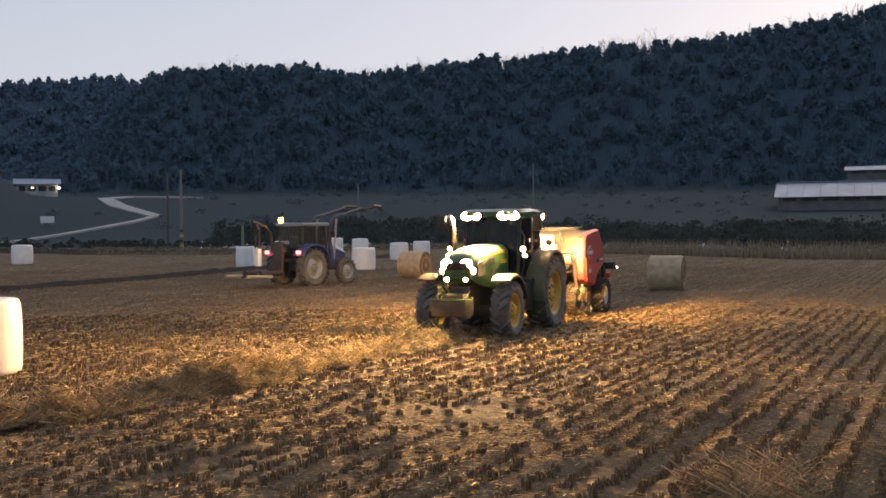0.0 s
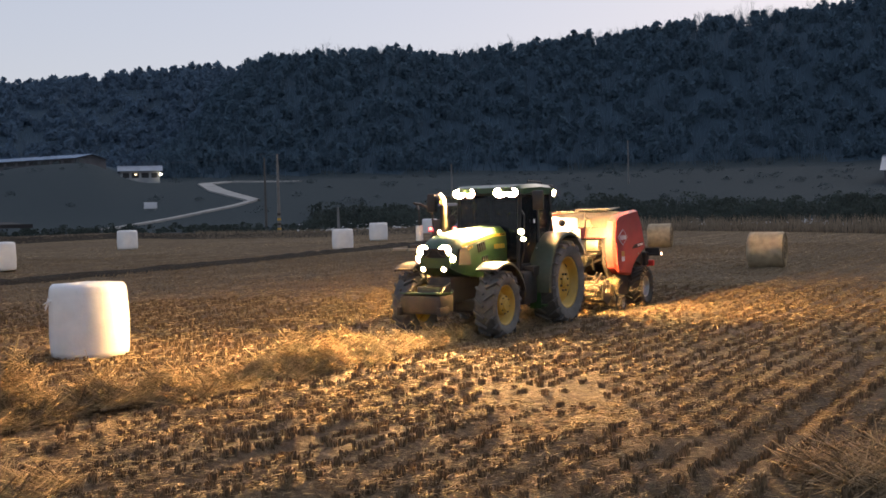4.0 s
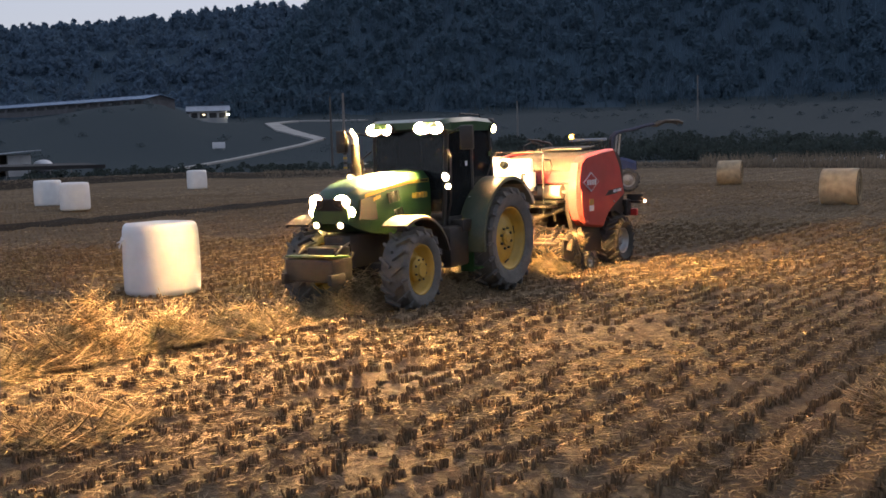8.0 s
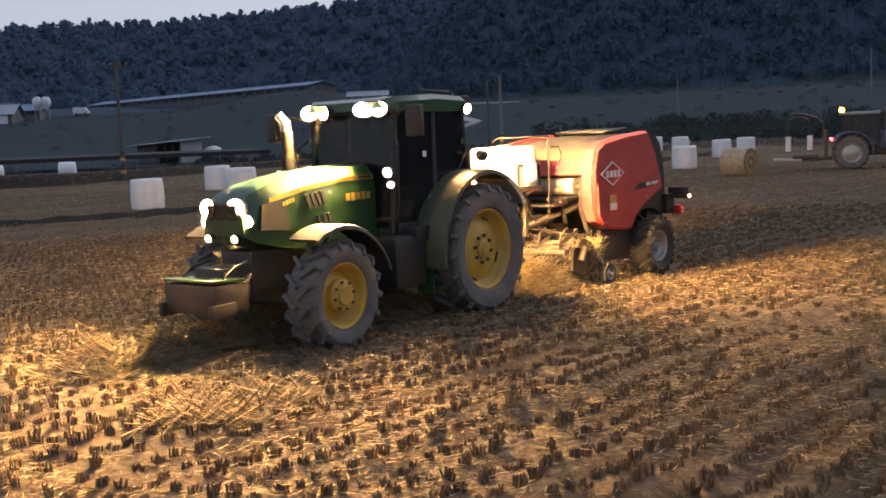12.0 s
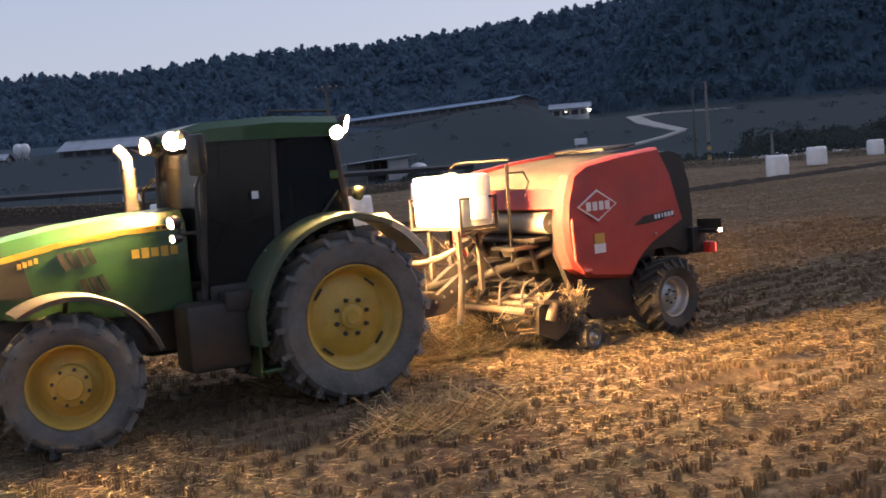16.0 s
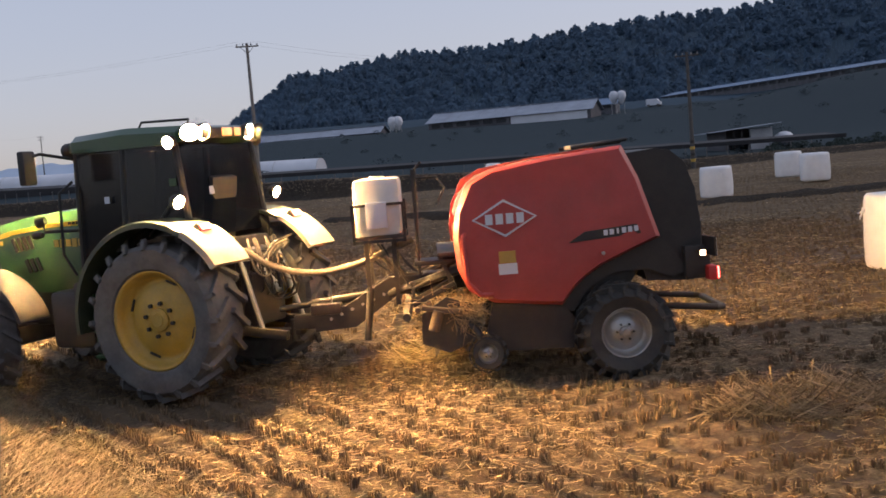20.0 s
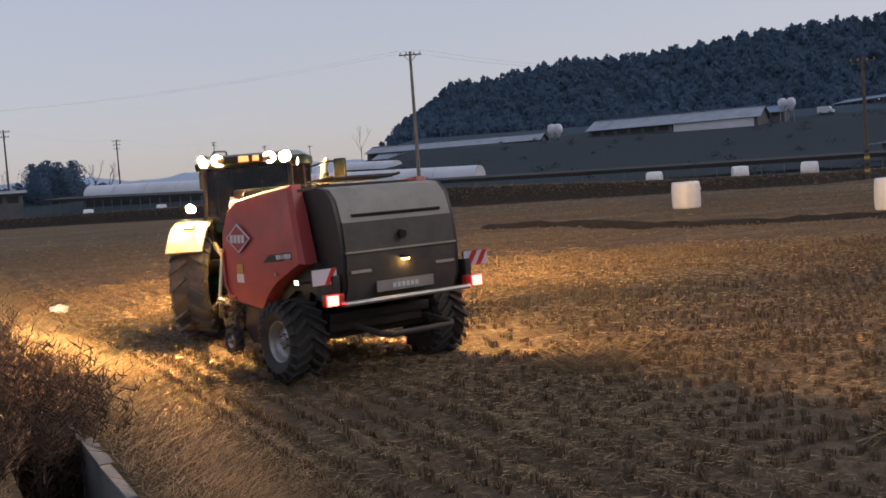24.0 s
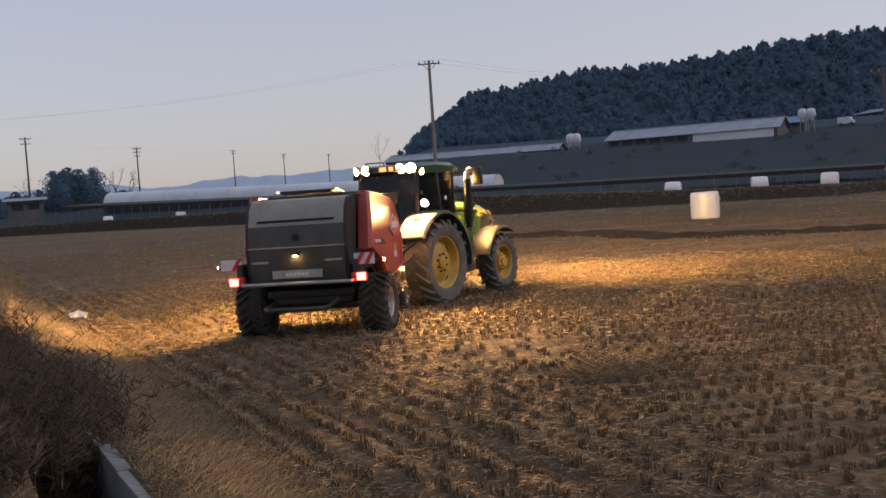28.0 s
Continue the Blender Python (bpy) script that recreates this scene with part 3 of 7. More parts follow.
def arc_cover(cx, cz, r, a0, a1, y0, y1, t=0.035, lip=0.07, n=16):
    """A wheel arch: a curved sheet with a turned-down outer lip."""
    bm = B()
    secs = []
    s = 1 if y1 > y0 else -1
    for k in range(n + 1):
        a = radians(a0 + (a1 - a0) * k / n)
        c, sn = math.cos(a), math.sin(a)
        secs.append([(cx + c * q, yy, cz + sn * q) for q, yy in ((r, y0), (r, y1 - s * 0.04), (r - 0.02, y1), (r - lip, y1 + s * 0.005), (r - lip, y1 - s * 0.02), (r - t - 0.01, y1 - s * 0.05), (r - t, y0))])
    return loft(bm, secs)


def lamp(parent, name, p, d, size, mat, housing=True):
    """A work lamp: a dark shell with a glowing lens let into its mouth, facing along d."""
    q = Vector(d).normalized().to_track_quat("Z", "Y").to_matrix().to_4x4()
    m = Matrix.Translation(p) @ q
    w, h = size
    bm = B()
    if housing:
        lathe(bm, [(0, -0.075), (0.7, -0.075), (1.0, -0.045), (1.10, -0.02), (1.10, 0.028), (1.0, 0.028), (0.99, -0.018), (0, -0.018)], 20, "Z")
        bmesh.ops.transform(bm, matrix=m @ Matrix.Diagonal((w / 2, h / 2, 1, 1)), verts=bm.verts)
        ob = part(name, bm, M["black"], parent)
        bm = B()
        bmesh.ops.create_cone(bm, cap_ends=True, segments=20, radius1=1, radius2=1, depth=0.006, matrix=m @ Matrix.Translation((0, 0, -0.012)) @ Matrix.Diagonal((w * 0.5, h * 0.5, 1, 1)))
        part("lens", bm, mat, ob, "glowing lens")
        return ob
    bmesh.ops.create_uvsphere(bm, u_segments=12, v_segments=8, radius=1, matrix=m @ Matrix.Diagonal((w / 2, h / 2, min(w, h) * 0.3, 1)))
    return part(name, bm, mat, parent)


def build_tractor():
    t = tagged(empty("tractor"), "green tractor with yellow wheels, its work lamps lit, crossing stubble", "tractor")
    # bonnet
    def hood(x, top, h, low):
        return [(x, -h, low), (x, -h * 1.02, top - 0.34), (x, -h * 0.97, top - 0.16), (x, -h * 0.72, top - 0.03), (x, 0, top),
                (x, h * 0.72, top - 0.03), (x, h * 0.97, top - 0.16), (x, h * 1.02, top - 0.34), (x, h, low)]
    secs = [hood(1.42, 2.12, 0.45, 1.12), hood(2.0, 2.10, 0.44, 1.12), hood(2.6, 2.05, 0.43, 1.15), hood(3.1, 1.97, 0.41, 1.22), hood(3.4, 1.87, 0.38, 1.3), hood(3.54, 1.72, 0.33, 1.38)]
    bonnet = part("bonnet", loft(B(), secs), M["green"], t, "dusty green bonnet")
    for s in (-1, 1):
        bm = B()
        for (xa, za, ha), (xb, zb, hb) in zip(((1.45, 1.97, .449), (2.1, 1.95, .439), (2.7, 1.885, .427)), ((2.1, 1.95, .439), (2.7, 1.885, .427), (3.2, 1.79, .402))):
            vs = [bm.verts.new(p) for p in ((xa, s * (ha + .004), za - .06), (xb, s * (hb + .006), zb - .05), (xb, s * (hb + .0), zb), (xa, s * (ha + .0), za),)]
            bm.faces.new(vs)
        g = bmesh.ops.solidify(bm, geom=bm.faces[:], thickness=0.008)
        part("bonnet_stripe", bm, M["yellow"], bonnet, "yellow stripe along the bonnet")
        for row, z0, n in ((0, 1.74, 4), (1, 1.47, 3)):
            for k in range(n):
                x = 2.36 + 0.085 * k - 0.1 * row
                part("vent", box(B(), (x, s * 0.446, z0 - 0.01 * k), (0.05, 0.02, 0.17), (0, 22, 0)), M["soot"], bonnet)
        for k in range(5):
            part("lettering", box(B(), (1.56 + 0.095 * k, s * 0.458, 1.71), (0.072, 0.008, 0.10 if k % 2 else 0.085)), M["yellow"], bonnet, "unreadable yellow lettering")
        for k in range(4):
            part("lettering", box(B(), (2.85 + 0.05 * k, s * 0.433, 1.745 - .012 * k), (0.035, 0.008, 0.05)), M["yellow"], bonnet)
        for k in range(4):
            part("lettering", box(B(), (1.52 + 0.06 * k, s * 0.4615, 1.94), (0.042, 0.006, 0.032)), M["soot"], bonnet)
        part("side_grille", slab(B(), [(2.9, 1.40), (3.38, 1.44), (3.34, 1.72), (2.98, 1.77)], s * 0.405, s * 0.428), M["soot"], bonnet)
    part("grille", box(B(), (3.5, 0, 1.57), (0.08, 0.5, 0.36), (0, 12, 0), 0.02), M["soot"], bonnet)
    for s in (-1, 1):
        lamp(t, "headlamp", (3.54, s * 0.23, 1.70), (1, s * 0.10, 0.02), (0.26, 0.20), M["head_lamp"])
        lamp(t, "headlamp", (3.49, s * 0.32, 1.55), (1, s * 0.22, 0.0), (0.20, 0.15), M["head_lamp"])
        lamp(t, "front_lamp", (3.57, s * 0.22, 1.36), (1, 0, -0.15), (0.11, 0.09), M["small_lamp"])
    # chassis
    bm = box(B(), (2.3, 0, 0.95), (2.2, 0.5, 0.5), (0, 0, 0), 0.04)
    box(bm, (0.5, 0, 0.95), (1.7, 0.62, 0.6), (0, 0, 0), 0.05)
    part("chassis", bm, M["charcoal"], t)
    part("front_axle", rod(box(B(), (2.72, 0, 0.62), (0.3, 1.3, 0.22), (0, 0, 0), 0.04), (2.72, -0.85, 0.6), (2.72, 0.85, 0.6), 0.12, 12), M["charcoal"], t)
    part("rear_axle", rod(B(), (0, -0.8, 0.86), (0, 0.8, 0.86), 0.19, 16), M["green"], t)
    # front linkage with its box
    bm = box(B(), (3.85, 0, 0.74), (0.5, 0.86, 0.34), (0, 0, 0), 0.05)
    box(bm, (3.6, 0, 0.85), (0.4, 0.5, 0.4), (0, 0, 0), 0.04)
    # Charcoal carries the block's shade; its green shows only on the lit top plate.
    fl = part("front_ballast", bm, M["charcoal"], t, "dark front ballast block")
    part("ballast_plate", box(B(), (3.88, 0, 0.935), (0.46, 0.84, 0.03), (0, -3, 0), 0.01), M["green"], fl)
    for s in (-1, 1):
        part("front_link", rod(box(B(), (4.0, s * 0.42, 0.62), (0.35, 0.07, 0.16), (0, 0, 0), 0.02), (3.5, s * 0.35, 0.95), (4.05, s * 0.42, 0.6), 0.035), M["charcoal"], t)
        part("front_hose", pipe(B(), [(3.5, s * 0.3, 1.1), (3.75, s * 0.34, 1.05), (3.9, s * 0.34, 0.95)], 0.018), M["black"], t)
    # cab
    cab = part("cab_floor", box(B(), (0.5, 0, 1.2), (1.75, 1.35, 0.14), (0, 0, 0), 0.03), M["charcoal"], t)
    posts = [((1.36, s * 0.66, 1.2), (1.26, s * 0.70, 2.73)) for s in (-1, 1)] + [((0.62, s * 0.78, 1.25), (0.55, s * 0.74, 2.73)) for s in (-1, 1)] + [((-0.26, s * 0.72, 1.75), (-0.14, s * 0.70, 2.73)) for s in (-1, 1)]
    for a, b in posts:
        part("pillar", rod(B(), a, b, 0.038, 8), M["black"], t)

    def pane(name, pts, thick=0.01):
        bm = B()
        f = bm.faces.new([bm.verts.new(p) for p in pts])
        bmesh.ops.solidify(bm, geom=[f], thickness=thick)
        ob = part(name, bm, M["glass"], t, "dark tinted glass")
        return ob
    pane("windscreen", [(1.37, -0.64, 1.42), (1.37, 0.64, 1.42), (1.27, 0.68, 2.72), (1.27, -0.68, 2.72)])
    pane("rear_window", [(-0.27, -0.70, 1.7), (-0.27, 0.70, 1.7), (-0.15, 0.68, 2.72), (-0.15, -0.68, 2.72)])
    for s in (-1, 1):
        pane("door_glass", [(1.34, s * 0.69, 1.3), (0.63, s * 0.79, 1.3), (0.56, s * 0.755, 2.72), (1.25, s * 0.72, 2.72)])
        pane("side_window", [(0.61, s * 0.79, 1.55), (-0.25, s * 0.735, 1.8), (-0.14, s * 0.715, 2.72), (0.56, s * 0.755, 2.72)])
        part("door_sill", box(B(), (0.95, s * 0.755, 1.25), (0.75, 0.05, 0.16), (0, 0, -s * 7), 0.015), M["black"], t)
        part("door_handle", box(B(), (0.70, s * 0.81, 1.62), (0.12, 0.03, 0.03)), M["steel"], t)
        part("window_sticker", box(B(), (0.80, s * 0.79, 2.18), (0.07, 0.004, 0.075)), M["poly"], t)
        part("window_sticker", box(B(), (-0.1, s * 0.752, 2.32), (0.09, 0.004, 0.08)), M["green"], t)
        part("wiper", rod(B(), (0.25, s * 0.80, 1.75), (-0.12, s * 0.77, 2.15), 0.012, 6), M["black"], t)
    part("window_sticker", box(B(), (-0.232, 0.25, 2.2), (0.004, 0.09, 0.09)), M["poly"], t)
    bm = box(B(), (0.1, 0, 1.62), (0.5, 0.5, 0.14), (0, 0, 0), 0.05)
    box(bm, (-0.14, 0, 2.0), (0.14, 0.48, 0.72), (0, -8, 0), 0.05)
    part("seat", bm, M["black"], t)
    bm = rod(B(), (1.15, 0, 1.3), (0.85, 0, 1.85), 0.04)
    bmesh.ops.create_cone(bm, cap_ends=True, segments=18, radius1=0.2, radius2=0.2, depth=0.03, matrix=pose(0.84, 0, 1.88, 0, -28, 0))
    part("steering_wheel", bm, M["black"], t)
    part("dashboard", box(B(), (1.2, 0, 1.6), (0.25, 0.6, 0.45), (0, 10, 0), 0.05), M["black"], t)
    # roof
    def roof(x, h, z0, z1):
        return [(x, -h, z0), (x, -h, z1 - 0.07), (x, -h * 0.88, z1), (x, h * 0.88, z1), (x, h, z1 - 0.07), (x, h, z0)]
    r = part("roof", loft(B(), [roof(-0.28, 0.66, 2.77, 2.88), roof(-0.20, 0.76, 2.73, 2.92), roof(0.5, 0.80, 2.72, 2.95), roof(1.25, 0.78, 2.73, 2.92), roof(1.42, 0.66, 2.76, 2.87)]), M["green"], t, "dusty green cab roof")
    part("roof_rail", pipe(B(), [(-0.2, 0.55, 2.92), (-0.2, 0.5, 2.99), (0.45, 0.5, 3.01), (0.5, 0.5, 2.94)], 0.014, 6), M["black"], r)
    part("roof_vent", box(B(), (-0.29, 0, 2.83), (0.06, 0.9, 0.12), (0, 0, 0), 0.01), M["charcoal"], r)
    part("beacon", box(B(), (-0.325, 0.0, 2.84), (0.04, 0.16, 0.09), (0, 0, 0), 0.01), M["amber_lens"], r, "amber beacon lens")
    part("beacon", box(B(), (-0.325, -0.2, 2.84), (0.04, 0.1, 0.09), (0, 0, 0), 0.01), M["amber_lens"], r, "amber beacon lens")
    for s in (-1, 1):
        for k, turn in ((0.34, 0.35), (0.60, 0.05)):
            lamp(t, "work_lamp", (1.42, s * k, 2.77), (1, s * turn, -0.04), (0.26, 0.17), M["work_lamp"])
        for k, turn in ((0.42, 0.1), (0.66, 0.8)):
            lamp(t, "work_lamp", (-0.31, s * k, 2.84), (-1, s * turn, -0.32), (0.20, 0.18), M["rear_lamp"])
        lamp(t, "side_work_lamp", (-0.14, s * 0.80, 2.75), (0.05, s, -0.2), (0.14, 0.13), M["rear_lamp"])
        lamp(t, "pillar_lamp", (1.70, s * 0.92, 1.99), (1, s * 0.25, -0.2), (0.12, 0.12), M["small_lamp"])
        lamp(t, "indicator", (1.71, s * 0.97, 1.84), (1, s * 0.2, 0), (0.10, 0.08), M["small_lamp"])
        part("lamp_arm", pipe(B(), [(1.36, s * 0.66, 1.86), (1.64, s * 0.92, 1.88), (1.64, s * 0.92, 2.0)], 0.02, 6), M["black"], t)
        part("mirror_arm", pipe(B(), [(1.28, s * 0.72, 2.67), (1.46, s * 1.05, 2.75), (1.49, s * 1.21, 2.71)], 0.018, 6), M["black"], t)
        part("mirror", box(B(), (1.50, s * 1.21, 2.60), (0.09, 0.22, 0.38), (0, 0, s * 10), 0.03), M["black"], t)
        part("grab_rail", pipe(B(), [(1.38, s * 0.76, 1.35), (1.45, s * 0.86, 1.6), (1.42, s * 0.86, 2.3), (1.32, s * 0.74, 2.42)], 0.016, 6), M["black"], t)
        # wheel arches
        f = part("rear_fender", arc_cover(0, 0.88, 1.06, -8, 118, s * 0.60, s * 1.22), M["fender"], t, "dusty black rear wheel arch")
        part("fender_tail", arc_cover(0, 0.88, 1.075, 118, 148, s * 0.62, s * 1.21, 0.05, 0.09, 8), M["cream"], f, "pale dusty tail of the wheel arch")
        part("fender_skirt", slab(B(), [(1.02, 1.0), (0.85, 1.5), (0.45, 1.82), (-0.2, 1.9), (-0.35, 1.75), (-0.35, 1.3), (0.4, 1.1)], s * 0.60, s * 0.64), M["black"], f)
        part("front_fender", arc_cover(2.75, 0.60, 0.86, 58, 162, s * 0.68, s * 1.12, 0.03, 0.06, 14), M["charcoal"], t, "black front wheel arch with a dusty top")
        part("fender_bracket", rod(B(), (2.72, s * 0.5, 0.9), (2.72, s * 0.9, 1.43), 0.025, 6), M["charcoal"], t)
        lamp(t, "rear_work_lamp", (-0.28, s * 0.93, 2.11), (-1, s * 0.1, -0.35), (0.15, 0.14), M["rear_lamp"])
        tl = part("tail_light", box(B(), (-0.54, s * 0.90, 1.82), (0.09, 0.2, 0.10), (0, 40, 0), 0.02), M["charcoal"], t)
        part("lens", box(B(), (-0.585, s * 0.90, 1.835), (0.02, 0.17, 0.08), (0, 40, 0), 0.006), M["tail_lamp"], tl, "lit red lens")
    # fuel tank, steps, stack
    for s in (-1, 1):
        part("fuel_tank", box(B(), (1.35, s * 0.72, 0.86), (0.62, 0.46, 0.66), (0, 0, 0), 0.08), M["black"], t, "black plastic tank")
    part("step_frame", box(box(B(), (0.55, 0.86, 0.78), (0.03, 0.24, 0.75)), (0.97, 0.86, 0.78), (0.03, 0.24, 0.75)), M["green"], t)
    for k in range(3):
        part("step", box(B(), (0.76, 0.90 + 0.02 * (2 - k), 0.46 + 0.28 * k), (0.42, 0.22, 0.035), (0, 0, 0), 0.008), M["green"], t)
    part("tool_box", box(B(), (1.12, 0.86, 1.18), (0.3, 0.22, 0.2), (0, 0, 0), 0.03), M["black"], t)
    st = part("exhaust_pipe", rod(B(), (1.54, -0.92, 1.5), (1.54, -0.92, 2.55), 0.075, 14), M["soot"], t)
    part("exhaust_tip", pipe(B(), [(1.54, -0.92, 2.5), (1.54, -0.92, 2.66), (1.63, -0.97, 2.78)], 0.058, 12), M["steel"], st, "bright bent exhaust tip")
    part("heat_shield", rod(B(), (1.54, -0.92, 1.62), (1.54, -0.92, 2.2), 0.095, 12), M["soot"], st)
    # rear linkage and services
    part("rear_frame", box(box(B(), (-0.45, 0, 0.95), (0.5, 0.62, 0.6), (0, 0, 0), 0.04), (-0.42, 0, 1.45), (0.2, 0.7, 0.4), (0, 0, 0), 0.03), M["charcoal"], t)
    for s in (-1, 1):
        part("lift_arm", box(B(), (-0.75, s * 0.42, 0.62), (0.85, 0.07, 0.11), (0, -6, 0), 0.02), M["charcoal"], t)
        part("lift_rod", rod(B(), (-0.85, s * 0.42, 0.65), (-0.6, s * 0.38, 1.45), 0.03, 8), M["steel"], t)
        part("lift_ram", rod(B(), (-0.5, s * 0.3, 0.8), (-0.66, s * 0.34, 1.4), 0.05, 10), M["charcoal"], t)
    part("top_link", rod(rod(B(), (-0.55, 0, 1.3), (-0.85, 0.02, 1.02), 0.035, 8), (-0.62, 0, 1.24), (-0.78, 0.01, 1.09), 0.055, 8), M["steel"], t)
    part("drawbar", box(B(), (-0.75, 0, 0.55), (0.7, 0.14, 0.07), (0, 0, 0), 0.012), M["charcoal"], t)
    for k in range(7):
        y = -0.28 + 0.09 * k
        part("coupler", rod(B(), (-0.5, y, 1.42 + 0.08 * (k % 2)), (-0.62, y, 1.40 + 0.08 * (k % 2)), 0.03, 8), M["steel"], t)
    rng = random.Random(4)
    for k in range(6):
        y = -0.2 + 0.08 * k
        loop = [(-0.62, y, 1.42)]
        for j in range(1, 9):
            a = j / 8
            loop.append((-0.62 - 0.36 * a - 0.06 * math.sin(a * 9 + k), y * (1 - 0.6 * a) + 0.10 * math.sin(a * 6.2 + k) + rng.uniform(-.02, .02), 1.42 - 0.42 * math.sin(a * 3.1 + 0.3 * k) - 0.2 * a))
        part("hydraulic_hose", pipe(B(), loop, 0.014, 6), M["black"] if k % 2 else M["dusty_steel"], t)
    for k in range(11):
        y0, y1 = rng.uniform(-0.36, 0.3), rng.uniform(-0.25, 0.4)
        turns, drop = rng.uniform(0.6, 1.5), rng.uniform(0.2, 0.55)
        loop = []
        for j in range(15):
            a = j / 14
            loop.append((-0.56 - 0.30 * math.sin(math.pi * a) - 0.05 * math.cos(turns * 7 * a), y0 + (y1 - y0) * a + 0.10 * math.sin(turns * 6.3 * a),
                         1.55 - 0.12 * a - drop * math.sin(math.pi * a) + 0.07 * math.cos(turns * 6.3 * a)))
        part("service_cable", pipe(B(), loop, rng.choice((0.007, 0.010, 0.013)), 5), M["hose"] if k % 3 else M["black"], t, "thin dusty service cable")
    wheels = [make_wheel(t, 0, s * 0.93, 0.87, 0.60, 0.53, 20, M["yellow"], "rear_wheel", 8, 0.16) for s in (1, -1)]
    wheels += [make_wheel(t, 2.75, s * 0.90, 0.64, 0.44, 0.375, 17, M["yellow"], "front_wheel", 8, 0.17, False, "tyre", (0.52, 0.14)) for s in (1, -1)]
    return t, wheels


tractor, tractor_wheels = build_tractor()

# ---- the red round baler (x ahead, y to its left, origin under its axle) ----
PANEL = [(1.41, 0.88), (1.66, 1.02), (1.76, 1.25), (1.78, 1.57), (1.74, 1.83), (1.60, 2.12), (1.37, 2.23), (0.76, 2.31), (0.0, 2.37), (-0.14, 2.04), (-0.32, 1.42),
         (0.06, 1.27), (0.30, 1.17), (0.46, 1.07), (0.59, 0.96), (0.72, 0.80)]
GATE = [(-0.03, 2.28), (-0.36, 2.31), (-0.52, 2.28), (-0.66, 2.15), (-0.75, 1.88), (-0.79, 1.52), (-0.78, 1.15), (-0.68, 0.92), (-0.2, 0.95), (-0.1, 1.30)]


M["gate_cream"] = surface("dusty_cream_gate_sheet", (0.27, 0.26, 0.235), 0.6, 0, 0.2, 20, 0.1, dust=0.3)
M["cover_tan"] = surface("dusty_tan_cover", (0.075, 0.066, 0.05), 0.8, 0, 0.4, 9, 0.3, dust=0.3, dust_col=(0.13, 0.105, 0.075))


def build_baler():
    b = tagged(empty("round_baler"), "red round baler with a raised white tank, towed behind the tractor", "baler")
    # side panels, drawn in towards the top
    for s in (-1, 1):
        bm = B()
        inner, outer, rim = [], [], []
        for x, z in PANEL:
            lean = 0.10 * max(0, (z - 1.7) / 0.8) ** 1.6
            cx, cz = 0.75, 1.65
            inner.append(bm.verts.new((x, s * (0.90 - lean * 0.4), z)))
            rim.append(bm.verts.new((x, s * (1.07 - lean), z)))
            outer.append(bm.verts.new((x + (cx - x) * 0.05, s * (1.125 - lean), z + (cz - z) * 0.05)))
        n = len(PANEL)
        for a, c in ((inner, rim), (rim, outer)):
            for i in range(n):
                bm.faces.new((a[i], a[(i + 1) % n], c[(i + 1) % n], c[i]))
        mid = [bm.verts.new((x + (0.75 - x) * 0.28, s * (1.133 - 0.10 * max(0, (z - 1.7) / 0.8)), z + (1.65 - z) * 0.28)) for x, z in PANEL]
        for i in range(n):
            bm.faces.new((outer[i], outer[(i + 1) % n], mid[(i + 1) % n], mid[i]))
        bm.faces.new(mid)
        bm.faces.new(inner[::-1])
        bmesh.ops.recalc_face_normals(bm, faces=bm.faces)
        p = part("side_panel", bm, M["red"], b, "dusty red side panel")
        # maker's badge as plain shapes: pale diamond, dark field, four pale bars
        yb = s * 1.136
        for k, (w, h, mat, dy) in enumerate(((0.33, 0.19, "poly", 0), (0.30, 0.165, "red", 0.004))):
            part("badge", slab(B(), [(1.25 - w, 1.735), (1.25, 1.735 + h), (1.25 + w, 1.735), (1.25, 1.735 - h)], yb - s * 0.012, yb + s * dy), M[mat], p, "plain diamond badge")
        for k in range(4):
            part("badge_bar", box(B(), (1.25 + (0.1575 - 0.105 * k), yb + s * 0.006, 1.73), (0.075, 0.008, 0.105), (0, 0, 0)), M["poly"], p)
        part("name_plate", slab(B(), [(0.62, 1.43), (-0.12, 1.47), (-0.08, 1.57), (0.45, 1.53)], yb - s * 0.02, yb - s * 0.005), M["black"], p)
        for k in range(6):
            part("badge_bar", box(B(), (0.24 - 0.062 * k, yb - s * 0.002, 1.505 + .004 * k), (0.042 if k != 2 else 0.02, 0.008, 0.055)), M["poly"], p)
        part("warning_label", box(B(), (1.25, s * 1.131, 1.34), (0.17, 0.012, 0.12)), M["yellow"], p)
        part("warning_label", box(B(), (1.25, s * 1.131, 1.22), (0.19, 0.012, 0.11)), M["poly"], p)
        part("panel_handle", pipe(B(), [(1.66, s * 1.10, 1.62), (1.69, s * 1.14, 1.55), (1.67, s * 1.14, 1.12), (1.55, s * 1.14, 0.98), (1.42, s * 1.12, 0.97)], 0.024, 8), M["red"], p)
        part("latch", rod(B(), (0.28, s * 1.14, 1.30), (0.28, s * 1.16, 1.30), 0.02, 8), M["steel"], p)
        # lower side sheets and wheel arch
        part("lower_side", slab(B(), [(1.45, 0.86), (0.70, 0.80), (0.58, 0.62), (0.62, 0.34), (1.30, 0.36), (1.5, 0.55)], s * 0.93, s * 1.0), M["black"], b)
        part("wheel_arch", slab(B(), [(0.74, 0.80), (0.5, 1.07), (0.1, 1.27), (-0.32, 1.43), (-0.62, 1.05), (-0.45, 0.98), (-0.2, 1.08), (0.15, 1.08), (0.42, 0.95), (0.6, 0.7)], s * 0.82, s * 0.96), M["black"], b)
